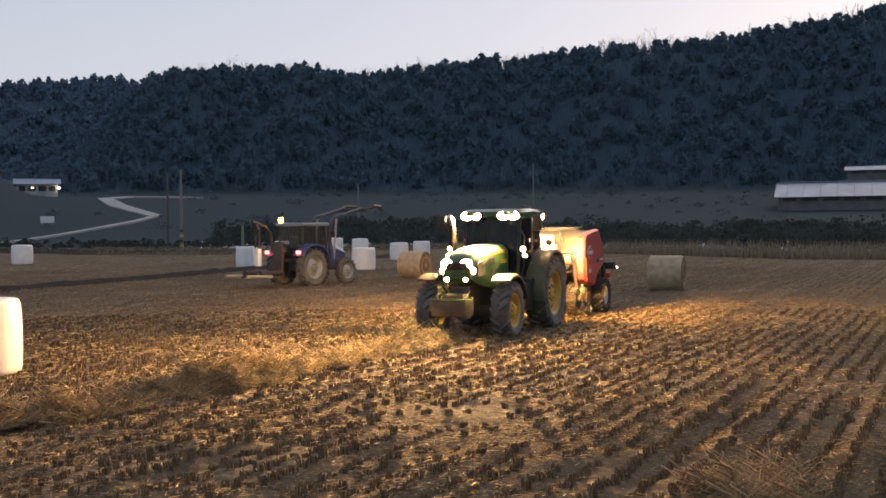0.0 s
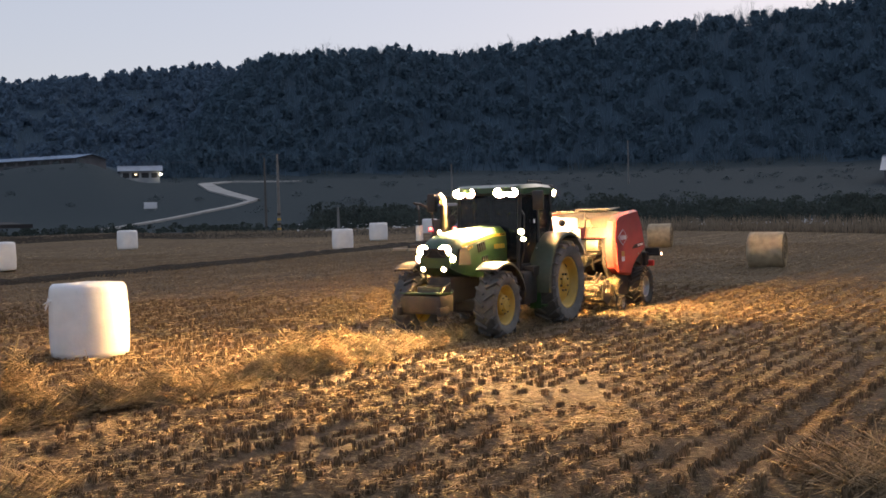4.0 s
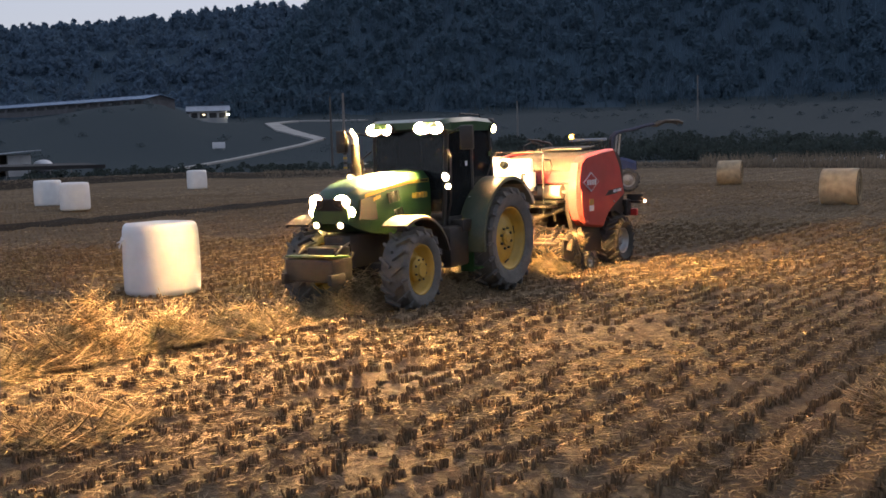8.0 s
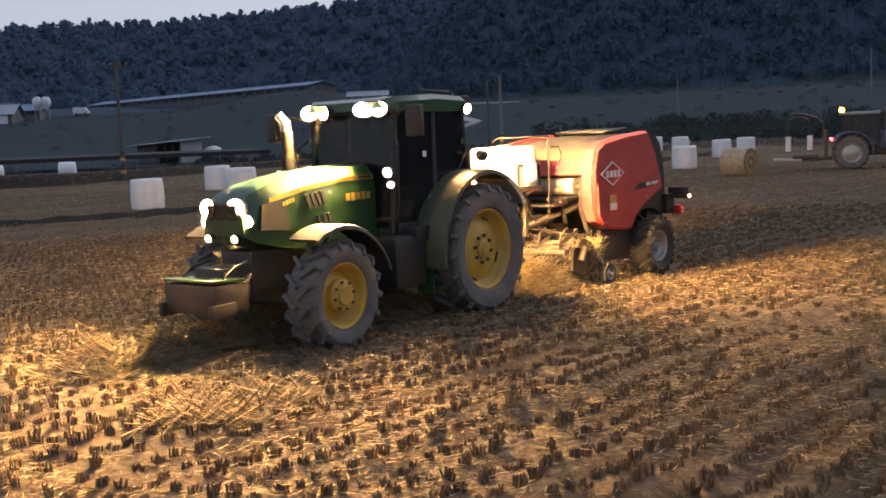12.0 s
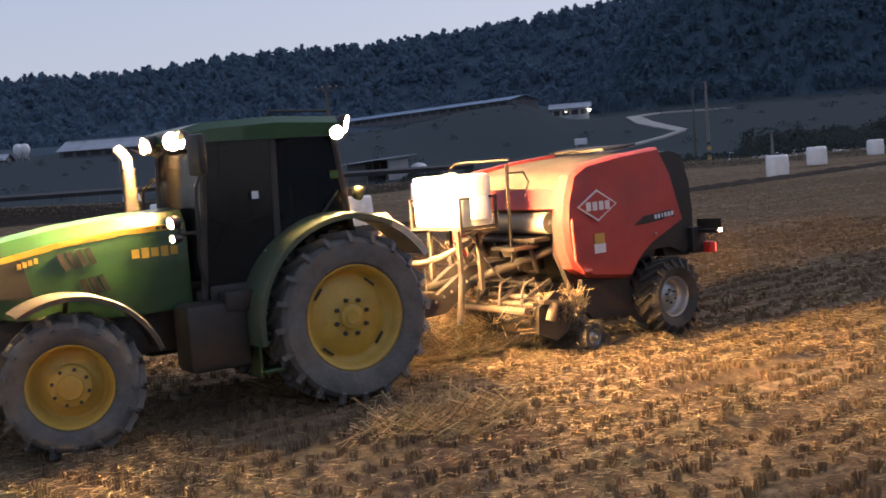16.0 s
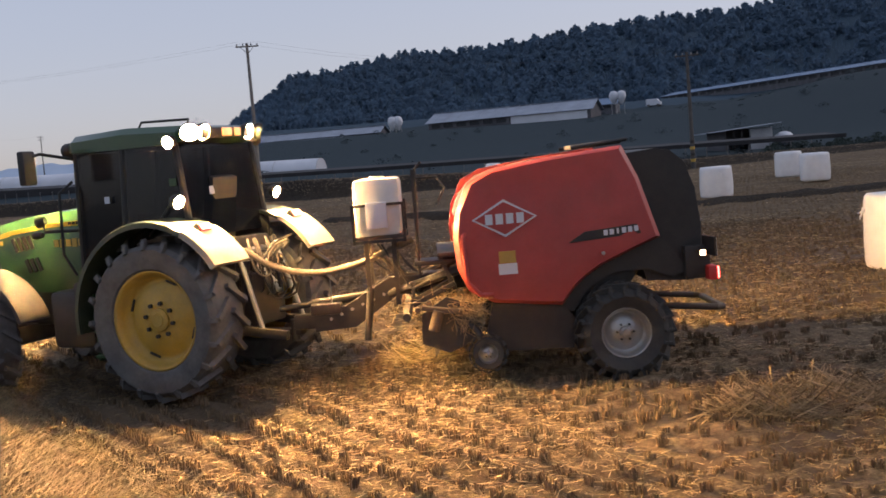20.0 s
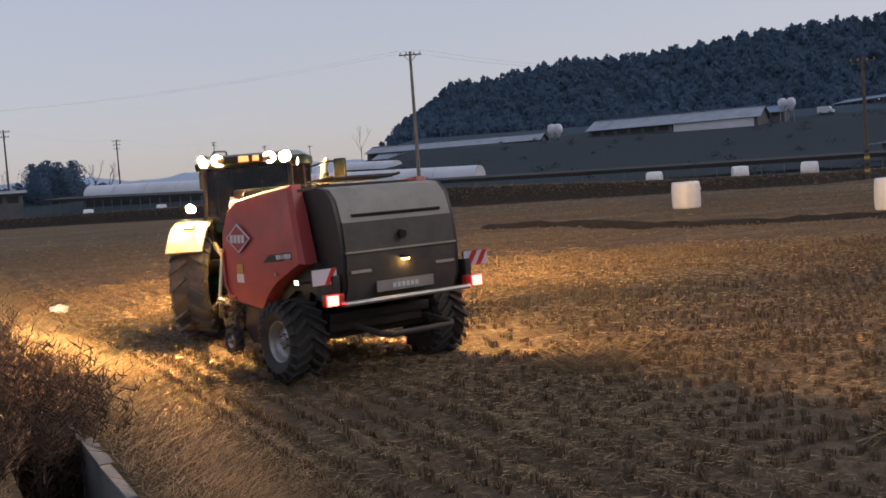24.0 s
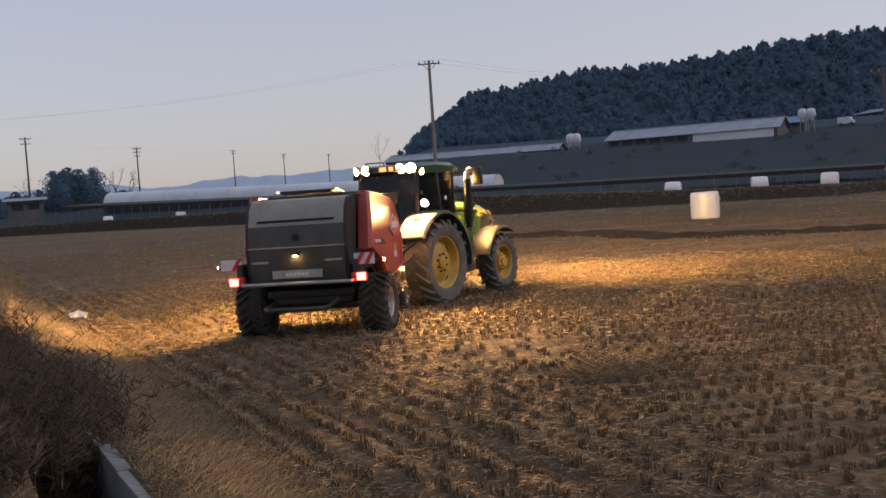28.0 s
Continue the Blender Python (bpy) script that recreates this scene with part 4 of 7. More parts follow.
    # chamber behind the panels
    bm = lathe(B(), [(0.0, -0.78), (0.66, -0.78), (0.66, 0.78), (0.0, 0.78)], 36)
    bmesh.ops.translate(bm, verts=bm.verts, vec=(0.45, 0, 1.38))
    part("bale_chamber", bm, M["charcoal"], b)
    for s in (-1, 1):
        part("chamber_wall", slab(B(), [(1.5, 0.75), (1.7, 1.20), (1.66, 1.75), (1.3, 2.15), (0.0, 2.28), (-0.25, 1.39), (0.2, 0.70)], s * 0.78, s * 0.86), M["black"], b)
    # top cover: dusty sheet that curves down at the front
    bm = B()
    secs = []
    for x, z in ((-0.05, 2.34), (0.4, 2.32), (0.8, 2.29), (1.2, 2.23), (1.45, 2.16), (1.58, 2.05), (1.63, 1.985)):
        secs.append([(x, -0.93, z - 0.03), (x, -0.6, z), (x, 0.6, z), (x, 0.93, z - 0.03), (x, 0.93, z - 0.06), (x, -0.93, z - 0.06)])
    part("top_cover", loft(bm, secs), M["cover_tan"], b, "dust-covered tan top cover")
    bm = B()
    secs = []
    for x, z in ((1.635, 1.97), (1.69, 1.87), (1.73, 1.74)):
        secs.append([(x, -0.93, z), (x, 0.93, z), (x - 0.05, 0.93, z - 0.02), (x - 0.05, -0.93, z - 0.02)])
    part("front_cover", loft(bm, secs), M["red"], b, "red front cover strip")
    bm = box(B(), (0.15, 0, 2.40), (0.5, 0.9, 0.05), (0, 3, 0), 0.015)
    rod(bm, (0.45, -0.5, 2.38), (-0.15, -0.5, 2.43), 0.02)
    rod(bm, (0.45, 0.5, 2.38), (-0.15, 0.5, 2.43), 0.02)
    part("net_tray", bm, M["black"], b)
    # net roll and dark front
    part("net_roll", rod(B(), (1.62, -0.7, 1.56), (1.62, 0.7, 1.56), 0.13, 18), M["cream"], b, "pale net wrap roll")
    part("net_core", rod(B(), (1.62, -0.85, 1.56), (1.62, 0.85, 1.56), 0.05, 10), M["charcoal"], b)
    part("front_plate", box(B(), (1.5, 0, 1.5), (0.06, 1.6, 0.8), (0, 8, 0), 0.01), M["black"], b)
    part("twine_shelf", box(B(), (1.78, 0, 1.38), (0.34, 1.5, 0.05), (0, 0, 0), 0.012), M["black"], b)
    for k in range(5):
        y = -0.6 + 0.3 * k
        part("front_strut", box(B(), (1.86, y, 1.18), (0.05, 0.05, 0.4), (0, 20, 0), 0.008), M["charcoal"], b)
    # drawbar and hitch
    for s in (-1, 1):
        bm = slab(B(), [(1.3, 0.95), (2.35, 0.98), (2.9, 0.62), (3.35, 0.60), (3.35, 0.82), (3.0, 0.86), (2.5, 1.14), (1.3, 1.12)], s * 0.11, s * 0.19, 0.006)
        part("drawbar_plate", bm, M["charcoal"], b, "dark bolted steel drawbar")
        for k in range(7):
            x, z = 2.45 + 0.12 * k, 1.0 - 0.045 * k
            part("bolt", rod(B(), (x, s * 0.19, z), (x, s * 0.205, z), 0.018, 6), M["steel"], b)
        part("frame_tube", rod(B(), (2.5, s * 0.16, 0.95), (1.45, s * 0.80, 1.30), 0.05, 10), M["charcoal"], b)
        part("brace", rod(B(), (2.35, s * 0.2, 0.98), (1.7, s * 0.62, 0.80), 0.03, 8), M["charcoal"], b)
    bm = box(B(), (3.35, 0, 0.70), (0.5, 0.16, 0.16), (0, 0, 0), 0.02)
    box(bm, (3.22, 0, 0.84), (0.34, 0.42, 0.12), (0, 0, 0), 0.02)
    rod(bm, (3.6, 0, 0.5), (3.6, 0, 0.74), 0.05, 12)
    part("hitch", bm, M["charcoal"], b, "dusty steel hitch head")
    part("gearbox", box(B(), (1.95, 0, 0.98), (0.36, 0.34, 0.34), (0, 0, 0), 0.04), M["charcoal"], b)
    part("pto_shaft", rod(rod(B(), (3.75, 0, 0.86), (2.1, 0, 1.0), 0.035, 12), (3.4, 0, 0.89), (2.4, 0, 0.975), 0.05, 12), M["charcoal"], b, "dusty guarded drive shaft")
    part("jack_stand", rod(B(), (2.78, 0.28, 0.48), (2.70, 0.28, 1.05), 0.04, 10), M["charcoal"], b)
    # white tank on its frame
    tank = part("additive_tank", box(B(), (2.55, 0.0, 1.92), (0.50, 0.92, 0.62), (0, 0, 0), 0.06), M["white_tank"], b, "white plastic additive tank")
    part("tank_lid", rod(B(), (2.55, 0, 2.22), (2.55, 0, 2.25), 0.08, 16), M["white_tank"], tank)
    for s in (-1, 1):
        part("tank_post", box(B(), (2.41, s * 0.28, 1.2), (0.05, 0.05, 0.72)), M["charcoal"], b)
        part("tank_post", box(B(), (2.71, s * 0.28, 1.2), (0.05, 0.05, 0.72)), M["charcoal"], b)
        part("tank_frame", box(box(box(box(B(), (2.55, s * 0.48, 1.56), (0.56, 0.03, 0.03)), (2.55, s * 0.48, 1.95), (0.56, 0.03, 0.03)), (2.28, s * 0.48, 1.75), (0.03, 0.03, 0.42)), (2.82, s * 0.48, 1.75), (0.03, 0.03, 0.42)), M["black"], b)
    part("tank_shelf", box(B(), (2.55, 0, 1.60), (0.56, 1.0, 0.03)), M["black"], b)
    part("control_box", box(B(), (2.56, 0.53, 1.84), (0.22, 0.09, 0.28), (0, 0, 0), 0.012), M["poly"], b, "pale grey control box")
    # hand rail, hoses, chains
    part("hand_rail", pipe(B(), [(2.16, 0.56, 1.2), (2.12, 0.56, 2.30), (2.06, 0.52, 2.36), (2.06, -0.5, 2.36), (2.12, -0.54, 2.30)], 0.015, 8), M["black"], b)
    part("hand_rail", pipe(B(), [(2.12, 0.56, 2.2), (1.9, 0.58, 2.2), (1.82, 0.58, 2.08), (1.92, 0.58, 1.9)], 0.012, 8), M["black"], b)
    part("rail_post", box(B(), (2.15, 0.56, 1.72), (0.03, 0.02, 1.15)), M["black"], b)
    part("platform", box(B(), (2.0, 0.45, 1.3), (0.4, 0.42, 0.05), (0, 0, 0), 0.01), M["black"], b)
    for yy, sag in ((0.12, 0.30),):
        pts = []
        for k in range(13):
            a = k / 12
            pts.append((4.05 - 1.85 * a, yy * (1 + a), 1.56 - 0.02 * a - sag * math.sin(math.pi * a ** 0.8)))
        hose = part("corrugated_hose", pipe(B(), pts, 0.034, 10), M["hose"], b, "dusty corrugated hose")
        bm = B()
        for k in range(36):
            a = k / 36
            i = min(int(a * 12), 11)
            f = a * 12 - i
            p, q = Vector(pts[i]), Vector(pts[i + 1])
            c, d = p.lerp(q, f), (q - p).normalized()
            rod(bm, c - d * 0.01, c + d * 0.01, 0.04, 8)
        tagged(part("hose_ribs", bm, M["hose"], hose), kind="stuff")
    rng = random.Random(8)
    for k in range(9):
        y0, y1 = rng.uniform(-0.5, 0.6), rng.uniform(-0.4, 0.6)
        x0, x1 = rng.uniform(2.4, 2.9), rng.uniform(1.75, 2.2)
        z0, z1 = rng.uniform(1.25, 1.55), rng.uniform(0.75, 1.2)
        pts = [(x0 + (x1 - x0) * f, y0 + (y1 - y0) * f, z0 + (z1 - z0) * f - 0.18 * math.sin(math.pi * f)) for f in (0, .2, .4, .6, .8, 1)]
        part("hydraulic_hose", pipe(B(), pts, rng.choice((0.011, 0.016)), 6), M["dusty_steel"] if k % 3 else M["black"], b)
    pts = [(3.15, 0.16, 1.17 - 0.05 * j) for j in range(8)]
    part("hanging_chain", pipe(B(), pts, 0.009, 5), M["steel"], b)
    # pick-up
    pick = part("pickup", box(B(), (1.72, 0, 0.60), (0.10, 1.9, 0.12), (0, 0, 0), 0.02), M["charcoal"], b, "straw-choked pick-up reel")
    bm = lathe(B(), [(0.0, -0.92), (0.19, -0.92), (0.19, 0.92), (0.0, 0.92)], 20)
    bmesh.ops.translate(bm, verts=bm.verts, vec=(1.92, 0, 0.42))
    part("reel", bm, M["charcoal"], pick)
    tine = mesh_from(rod(B(), (0.17, 0, 0), (0.31, 0, 0.05), 0.007, 4), "tine", M["dusty_steel"])
    for k in range(28):
        y = -0.9 + 1.8 * k / 27
        for a in range(4):
            an = a * math.pi / 2 + (k % 2) * 0.4 + 0.3
            o = new("tine", tine)
            o.parent = pick
            o.matrix_basis = Matrix.Translation((1.92, y, 0.42)) @ Matrix.Rotation(-an, 4, "Y")
    for k in range(3):
        part("crop_bar", rod(B(), (2.08 + 0.12 * k, -0.95, 0.72 - 0.06 * k), (2.08 + 0.12 * k, 0.95, 0.72 - 0.06 * k), 0.03 + 0.012 * (k == 2), 8), M["dusty_steel"], pick, "dusty crop guide bar")
    for k in range(5):
        y = -0.8 + 0.4 * k
        part("bar_arm", box(B(), (2.02, y, 0.80), (0.5, 0.05, 0.05), (0, 24, 0), 0.008), M["charcoal"], pick)
        part("bar_hook", pipe(B(), [(2.05, y, 0.95), (2.22, y, 0.88), (2.30, y, 0.55)], 0.018, 6), M["charcoal"], pick)
    for s in (-1, 1):
        part("pickup_end", slab(B(), [(1.55, 0.35), (1.6, 0.68), (1.9, 0.78), (2.16, 0.62), (2.18, 0.32), (1.9, 0.2)], s * 0.93, s * 0.98), M["charcoal"], pick)
        part("gauge_arm", pipe(B(), [(1.72, s * 0.98, 0.56), (1.62, s * 1.07, 0.42), (1.52, s * 1.09, 0.21)], 0.03, 8), M["charcoal"], pick)
        part("skid_plate", box(B(), (1.95, s * 1.02, 0.66), (0.42, 0.10, 0.05), (0, -10, 0), 0.015), M["dusty_steel"], pick)
        part("side_roller", rod(B(), (2.05, s * 1.04, 0.46), (1.98, s * 1.06, 0.66), 0.06, 12), M["dusty_steel"], pick)
        bm = B()
        rr = random.Random(20 + s)
        for k in range(260):
            c = Vector((1.66 + rr.gauss(0, .09), s * (1.0 + rr.gauss(0, .05)), 0.60 + rr.gauss(0, .09)))
            d = Vector((rr.gauss(0, 1), rr.gauss(0, .7), rr.gauss(0, 1))).normalized() * rr.uniform(0.05, 0.13)
            rod(bm, c - d, c + d, 0.0035, 3)
        tagged(part("caught_straw", bm, M["straw"], pick, "wad of caught straw"), kind="stuff")
    bm = B()
    rr = random.Random(31)
    for k in range(900):
        c = Vector((1.9 + rr.gauss(0, .16), rr.uniform(-0.9, 0.9), 0.56 + rr.gauss(0, .10)))
        d = Vector((rr.gauss(0.4, 1), rr.gauss(0, .9), rr.gauss(0, .7))).normalized() * rr.uniform(0.06, 0.2)
        rod(bm, c - d, c + d, 0.004, 3)
    tagged(part("straw_mat", bm, M["straw"], pick, "straw lying over the reel"), kind="stuff")
    gauge = [make_wheel(pick, 1.52, s * 1.16, 0.2, 0.13, 0.11, 12, M["steel"], "gauge_wheel", 5, 0.02, False, "baler_tyre") for s in (1, -1)]
    # tailgate
    g = part("tailgate", slab(B(), GATE, -0.86, 0.86), M["black"], b, "black tailgate")
    def band(i, j, mat, name, out=0.012, w=0.80):
        bm = B()
        secs = [[(x - out, -w, z), (x - out, w, z), (x + 0.02, w, z), (x + 0.02, -w, z)] for x, z in GATE[i:j]]
        return part(name, loft(bm, secs), M[mat], g)
    band(1, 5, "gate_cream", "gate_upper_sheet", 0.014)
    band(4, 6, "gate_grey", "gate_middle_sheet", 0.018)
    band(5, 8, "gate_grey", "gate_lower_sheet", 0.024)
    part("gate_recess", box(B(), (-0.735, 0, 1.96), (0.05, 1.3, 0.03), (0, -16, 0)), M["black"], g)
    part("gate_seam", box(B(), (-0.81, 0, 1.53), (0.04, 1.62, 0.022), (0, 0, 0)), M["cream"], g)
    part("gate_knob", rod(B(), (-0.77, 0, 1.70), (-0.85, 0, 1.69), 0.05, 14), M["black"], g)
    part("number_plate", slab(B(), [(-0.81, 1.03), (-0.83, 1.03), (-0.83, 1.16), (-0.81, 1.16)], -0.42, 0.42), M["steel"], g)
    for k in range(6):
        part("plate_bar", box(B(), (-0.834, 0.17 - 0.065 * k, 1.09), (0.008, 0.045, 0.055)), M["poly"], g)
    pl = part("plate_lamp", box(B(), (-0.85, 0, 1.42), (0.07, 0.10, 0.045), (0, 0, 0), 0.01), M["black"], g)
    part("lens", box(B(), (-0.86, 0, 1.392), (0.05, 0.07, 0.012)), M["plate_glow"], pl, "small amber lens")
    for s in (-1, 1):
        part("reflector_strip", box(B(), (-0.822, s * 0.62, 1.30), (0.012, 0.28, 0.035)), M["cream"], g)
        part("gate_label", box(B(), (-0.80, s * 0.66, 1.42), (0.012, 0.15, 0.10)), M["cream"], g)
        part("gate_ram", rod(B(), (-0.1, s * 0.9, 1.5), (-0.5, s * 0.9, 1.0), 0.045, 10), M["charcoal"], b)
        part("lamp_bracket", box(B(), (-0.70, s * 0.98, 1.12), (0.26, 0.10, 0.34), (0, 0, 0), 0.02), M["black"], b)
        board = part("warning_board", box(B(), (-0.80, s * 1.12, 1.29), (0.02, 0.36, 0.19), (0, 0, s * 6)), M["black"], b, "red and white striped warning board with a dark back")
        part("board_face", box(B(), (-0.8125, s * 1.12, 1.29), (0.004, 0.35, 0.18), (0, 0, s * 6)), M["poly"], board)
        for k in range(2):
            part("stripe", slab(B(), [(0, 0), (0.075, 0), (0.19, 0.19), (0.115, 0.19)], 0, 0.006), M["stripe_red"], board,
                 at=pose(-0.817, s * 1.12 + 0.17 - 0.16 * k, 1.195, 0, 0, -90 + s * 6))
        tl = part("tail_light", box(B(), (-0.82, s * 1.03, 1.01), (0.10, 0.26, 0.15), (0, 0, 0), 0.03), M["stripe_red"], b)
        part("lens", box(B(), (-0.875, s * 1.07, 1.01), (0.016, 0.15, 0.12), (0, 0, 0), 0.006), M["tail_lamp"], tl, "lit red lens")
        mk = part("marker_light", box(B(), (-0.67, s * 1.37, 1.25), (0.05, 0.06, 0.06), (0, 0, 0), 0.015), M["black"], b)
        part("lens", box(B(), (-0.66, s * 1.405, 1.25), (0.05, 0.025, 0.05), (0, 0, 0), 0.006), M["marker_glow"], mk, "small lit marker lens")
        part("marker_arm", rod(B(), (-0.7, s * 0.98, 1.24), (-0.67, s * 1.36, 1.25), 0.018, 6), M["black"], b)
    part("rear_bumper", pipe(B(), [(-0.72, -1.0, 0.98), (-0.90, -0.92, 0.95), (-0.90, 0.92, 0.95), (-0.72, 1.0, 0.98)], 0.032, 10), M["steel"], b, "bent steel bumper tube")
    part("bale_kicker", pipe(B(), [(-0.45, -0.52, 0.62), (-1.0, -0.52, 0.56), (-1.08, -0.44, 0.55), (-1.08, 0.44, 0.55), (-1.0, 0.52, 0.56), (-0.45, 0.52, 0.62)], 0.036, 10), M["charcoal"], b, "dark tube bale kicker")
    part("axle", box(rod(B(), (0.12, -0.9, 0.49), (0.12, 0.9, 0.49), 0.07, 12), (0.3, 0, 0.62), (0.9, 1.4, 0.16), (0, 0, 0), 0.02), M["charcoal"], b)
    part("belly", box(B(), (0.5, 0, 0.72), (1.5, 1.5, 0.12), (0, 0, 0), 0.02), M["black"], b)
    wheels = [make_wheel(b, 0.12, s * 1.07, 0.49, 0.50, 0.25, 20, M["steel"], "wheel", 6, 0.14, False, "baler_tyre") for s in (1, -1)]
    return b, wheels, pick, gauge


M["stripe_red"] = surface("red_reflective_sheet", (0.5, 0.03, 0.025), 0.4, 0, 0.1, 40, 0.02)
M["plate_glow"] = glow("amber_plate_lamp", (1.0, 0.6, 0.2), 60)
M["marker_glow"] = glow("marker_lamp", (1.0, 0.5, 0.3), 12)
baler, baler_wheels, pickup, gauge_wheels = build_baler()

# ---- the blue loader tractor with a bale wrapper (x ahead, y to its left, origin under the rear axle) ----
def build_blue():
    t = tagged(empty("loader_tractor"), "blue loader tractor carrying a bale wrapper, amber beacon flashing", "tractor")
    def hood(x, top, h, low):
        return [(x, -h, low), (x, -h, top - 0.15), (x, -h * 0.7, top), (x, h * 0.7, top), (x, h, top - 0.15), (x, h, low)]
    part("bonnet", loft(B(), [hood(1.3, 1.75, 0.42, 0.95), hood(2.2, 1.68, 0.40, 1.0), hood(2.75, 1.5, 0.36, 1.05)]), M["blue"], t, "blue bonnet")
    part("grille", box(B(), (2.76, 0, 1.27), (0.05, 0.6, 0.4)), M["black"], t)
    part("chassis", box(B(), (1.2, 0, 0.85), (2.8, 0.5, 0.45), (0, 0, 0), 0.03), M["charcoal"], t)
    part("cab_floor", box(B(), (0.45, 0, 1.1), (1.5, 1.3, 0.12)), M["charcoal"], t)
    for x, z in ((1.2, 1.15), (0.5, 1.15), (-0.35, 1.5)):
        for s in (-1, 1):
            part("pillar", rod(B(), (x, s * 0.68, z), (x * 0.9, s * 0.66, 2.55), 0.04, 8), M["black"], t)
    def pane(pts):
        bm = B()
        f = bm.faces.new([bm.verts.new(p) for p in pts])
        bmesh.ops.solidify(bm, geom=[f], thickness=0.01)
        part("window", bm, M["clear_glass"], t)
    pane([(1.2, -0.66, 1.3), (1.2, 0.66, 1.3), (1.08, 0.64, 2.53), (1.08, -0.64, 2.53)])
    pane([(-0.35, -0.66, 1.6), (-0.35, 0.66, 1.6), (-0.31, 0.64, 2.53), (-0.31, -0.64, 2.53)])
    for s in (-1, 1):
        pane([(1.18, s * 0.69, 1.2), (-0.33, s * 0.69, 1.55), (-0.3, s * 0.67, 2.53), (1.06, s * 0.67, 2.53)])
        part("rear_fender", arc_cover(0, 0.82, 0.98, -5, 150, s * 0.58, s * 1.12), M["blue"], t)
        part("tail_light", box(B(), (-0.85, s * 0.9, 1.45), (0.05, 0.22, 0.14), (0, 0, 0), 0.02), M["tail_lamp"], t, "lit red tail light")
        part("loader_post", box(B(), (1.6, s * 0.55, 1.3), (0.2, 0.1, 1.1), (0, -10, 0), 0.02), M["blue"], t)
        part("loader_boom", pipe(B(), [(1.5, s * 0.55, 1.8), (1.62, s * 0.55, 2.72), (1.85, s * 0.55, 2.95), (2.5, s * 0.55, 3.05), (3.6, s * 0.55, 3.3)], 0.075, 8), M["dark_blue"], t)
        part("loader_ram", rod(B(), (1.75, s * 0.55, 1.1), (1.95, s * 0.55, 2.85), 0.05, 8), M["steel"], t)
        part("mirror", box(B(), (1.15, s * 1.05, 2.2), (0.06, 0.16, 0.26)), M["black"], t)
        lamp(t, "headlamp", (2.79, s * 0.25, 1.35), (1, 0, -0.1), (0.12, 0.09), M["far_lamp"])
    part("roof", box(B(), (0.4, 0, 2.62), (1.75, 1.5, 0.14), (0, 0, 0), 0.05), M["roof_pale"], t, "pale cab roof")
    part("seat", box(box(B(), (0.05, 0, 1.45), (0.45, 0.45, 0.12), (0, 0, 0), 0.03), (-0.15, 0, 1.8), (0.12, 0.45, 0.6), (0, 0, 0), 0.03), M["black"], t)
    bc = part("beacon_stem", rod(B(), (-0.35, 0.55, 2.62), (-0.35, 0.55, 2.70), 0.03, 8), M["black"], t)
    part("beacon", lathe(B(), [(0.09, 2.68), (0.12, 2.78), (0.09, 2.90), (0, 2.93)], 12, "Z"), M["beacon"], bc, "glowing amber beacon", at=pose(-0.35, 0.55, 0))
    part("exhaust", rod(B(), (1.45, -0.5, 1.7), (1.45, -0.5, 2.6), 0.045, 10), M["black"], t)
    # bale grab on the raised loader
    g = part("bale_grab", box(B(), (3.75, 0, 3.25), (0.14, 1.5, 0.16), (0, 0, 0), 0.02), M["dark_red"], t, "dark bale grab held high")
    for s in (-1, 1):
        part("grab_arm", pipe(B(), [(3.75, s * 0.72, 3.25), (4.15, s * 0.85, 3.42), (4.75, s * 0.75, 3.40), (5.0, s * 0.55, 3.3)], 0.08, 8), M["dark_red"], g)
    # wrapper on the rear links: frame, table, rollers, turning arm with film
    f = part("wrapper_frame", box(box(B(), (-1.6, 0, 0.55), (1.6, 0.18, 0.16), (0, 0, 0), 0.02), (-1.1, 0, 1.2), (0.16, 0.5, 1.4), (0, 0, 0), 0.02), M["dark_red"], t, "dark wrapper frame")
    part("wrapper_mast", pipe(B(), [(-1.15, 0.3, 1.5), (-1.22, 0.32, 2.2), (-1.5, 0.28, 2.5), (-2.1, 0.12, 2.66), (-2.6, 0.0, 2.72)], 0.06, 8), M["dark_red"], f)
    for s in (-1, 1):
        part("table_roller", rod(B(), (-2.6, s * 0.45, 0.62), (-1.4, s * 0.45, 0.62), 0.12, 12), M["charcoal"], f)
        part("film_roll", rod(B(), (-2.3 + 0.5 * s, 0.55 * s, 0.95), (-2.3 + 0.5 * s, 0.55 * s, 1.65), 0.13, 14), M["white_film"], f, "white film roll")
        part("film_arm", pipe(B(), [(-2.4, 0.05 * s, 2.6), (-2.3 + 0.5 * s, 0.62 * s, 2.4), (-2.3 + 0.5 * s, 0.62 * s, 0.9)], 0.045, 8), M["charcoal"], f)
        part("drop_fork", rod(B(), (-2.2, s * 0.7, 0.5), (-3.5, s * 0.6, 0.55), 0.07, 8), M["cream"], f, "pale steel tipping fork")
    part("table", box(B(), (-2.0, 0, 0.48), (1.3, 1.2, 0.08), (0, 0, 0), 0.02), M["charcoal"], f)
    wheels = [make_wheel(t, 0, s * 0.85, 0.80, 0.48, 0.46, 18, M["steel"], "rear_wheel", 8, 0.12, False) for s in (1, -1)]
    wheels += [make_wheel(t, 2.25, s * 0.80, 0.58, 0.38, 0.33, 16, M["steel"], "front_wheel", 8, 0.06, False) for s in (1, -1)]
    return t, wheels


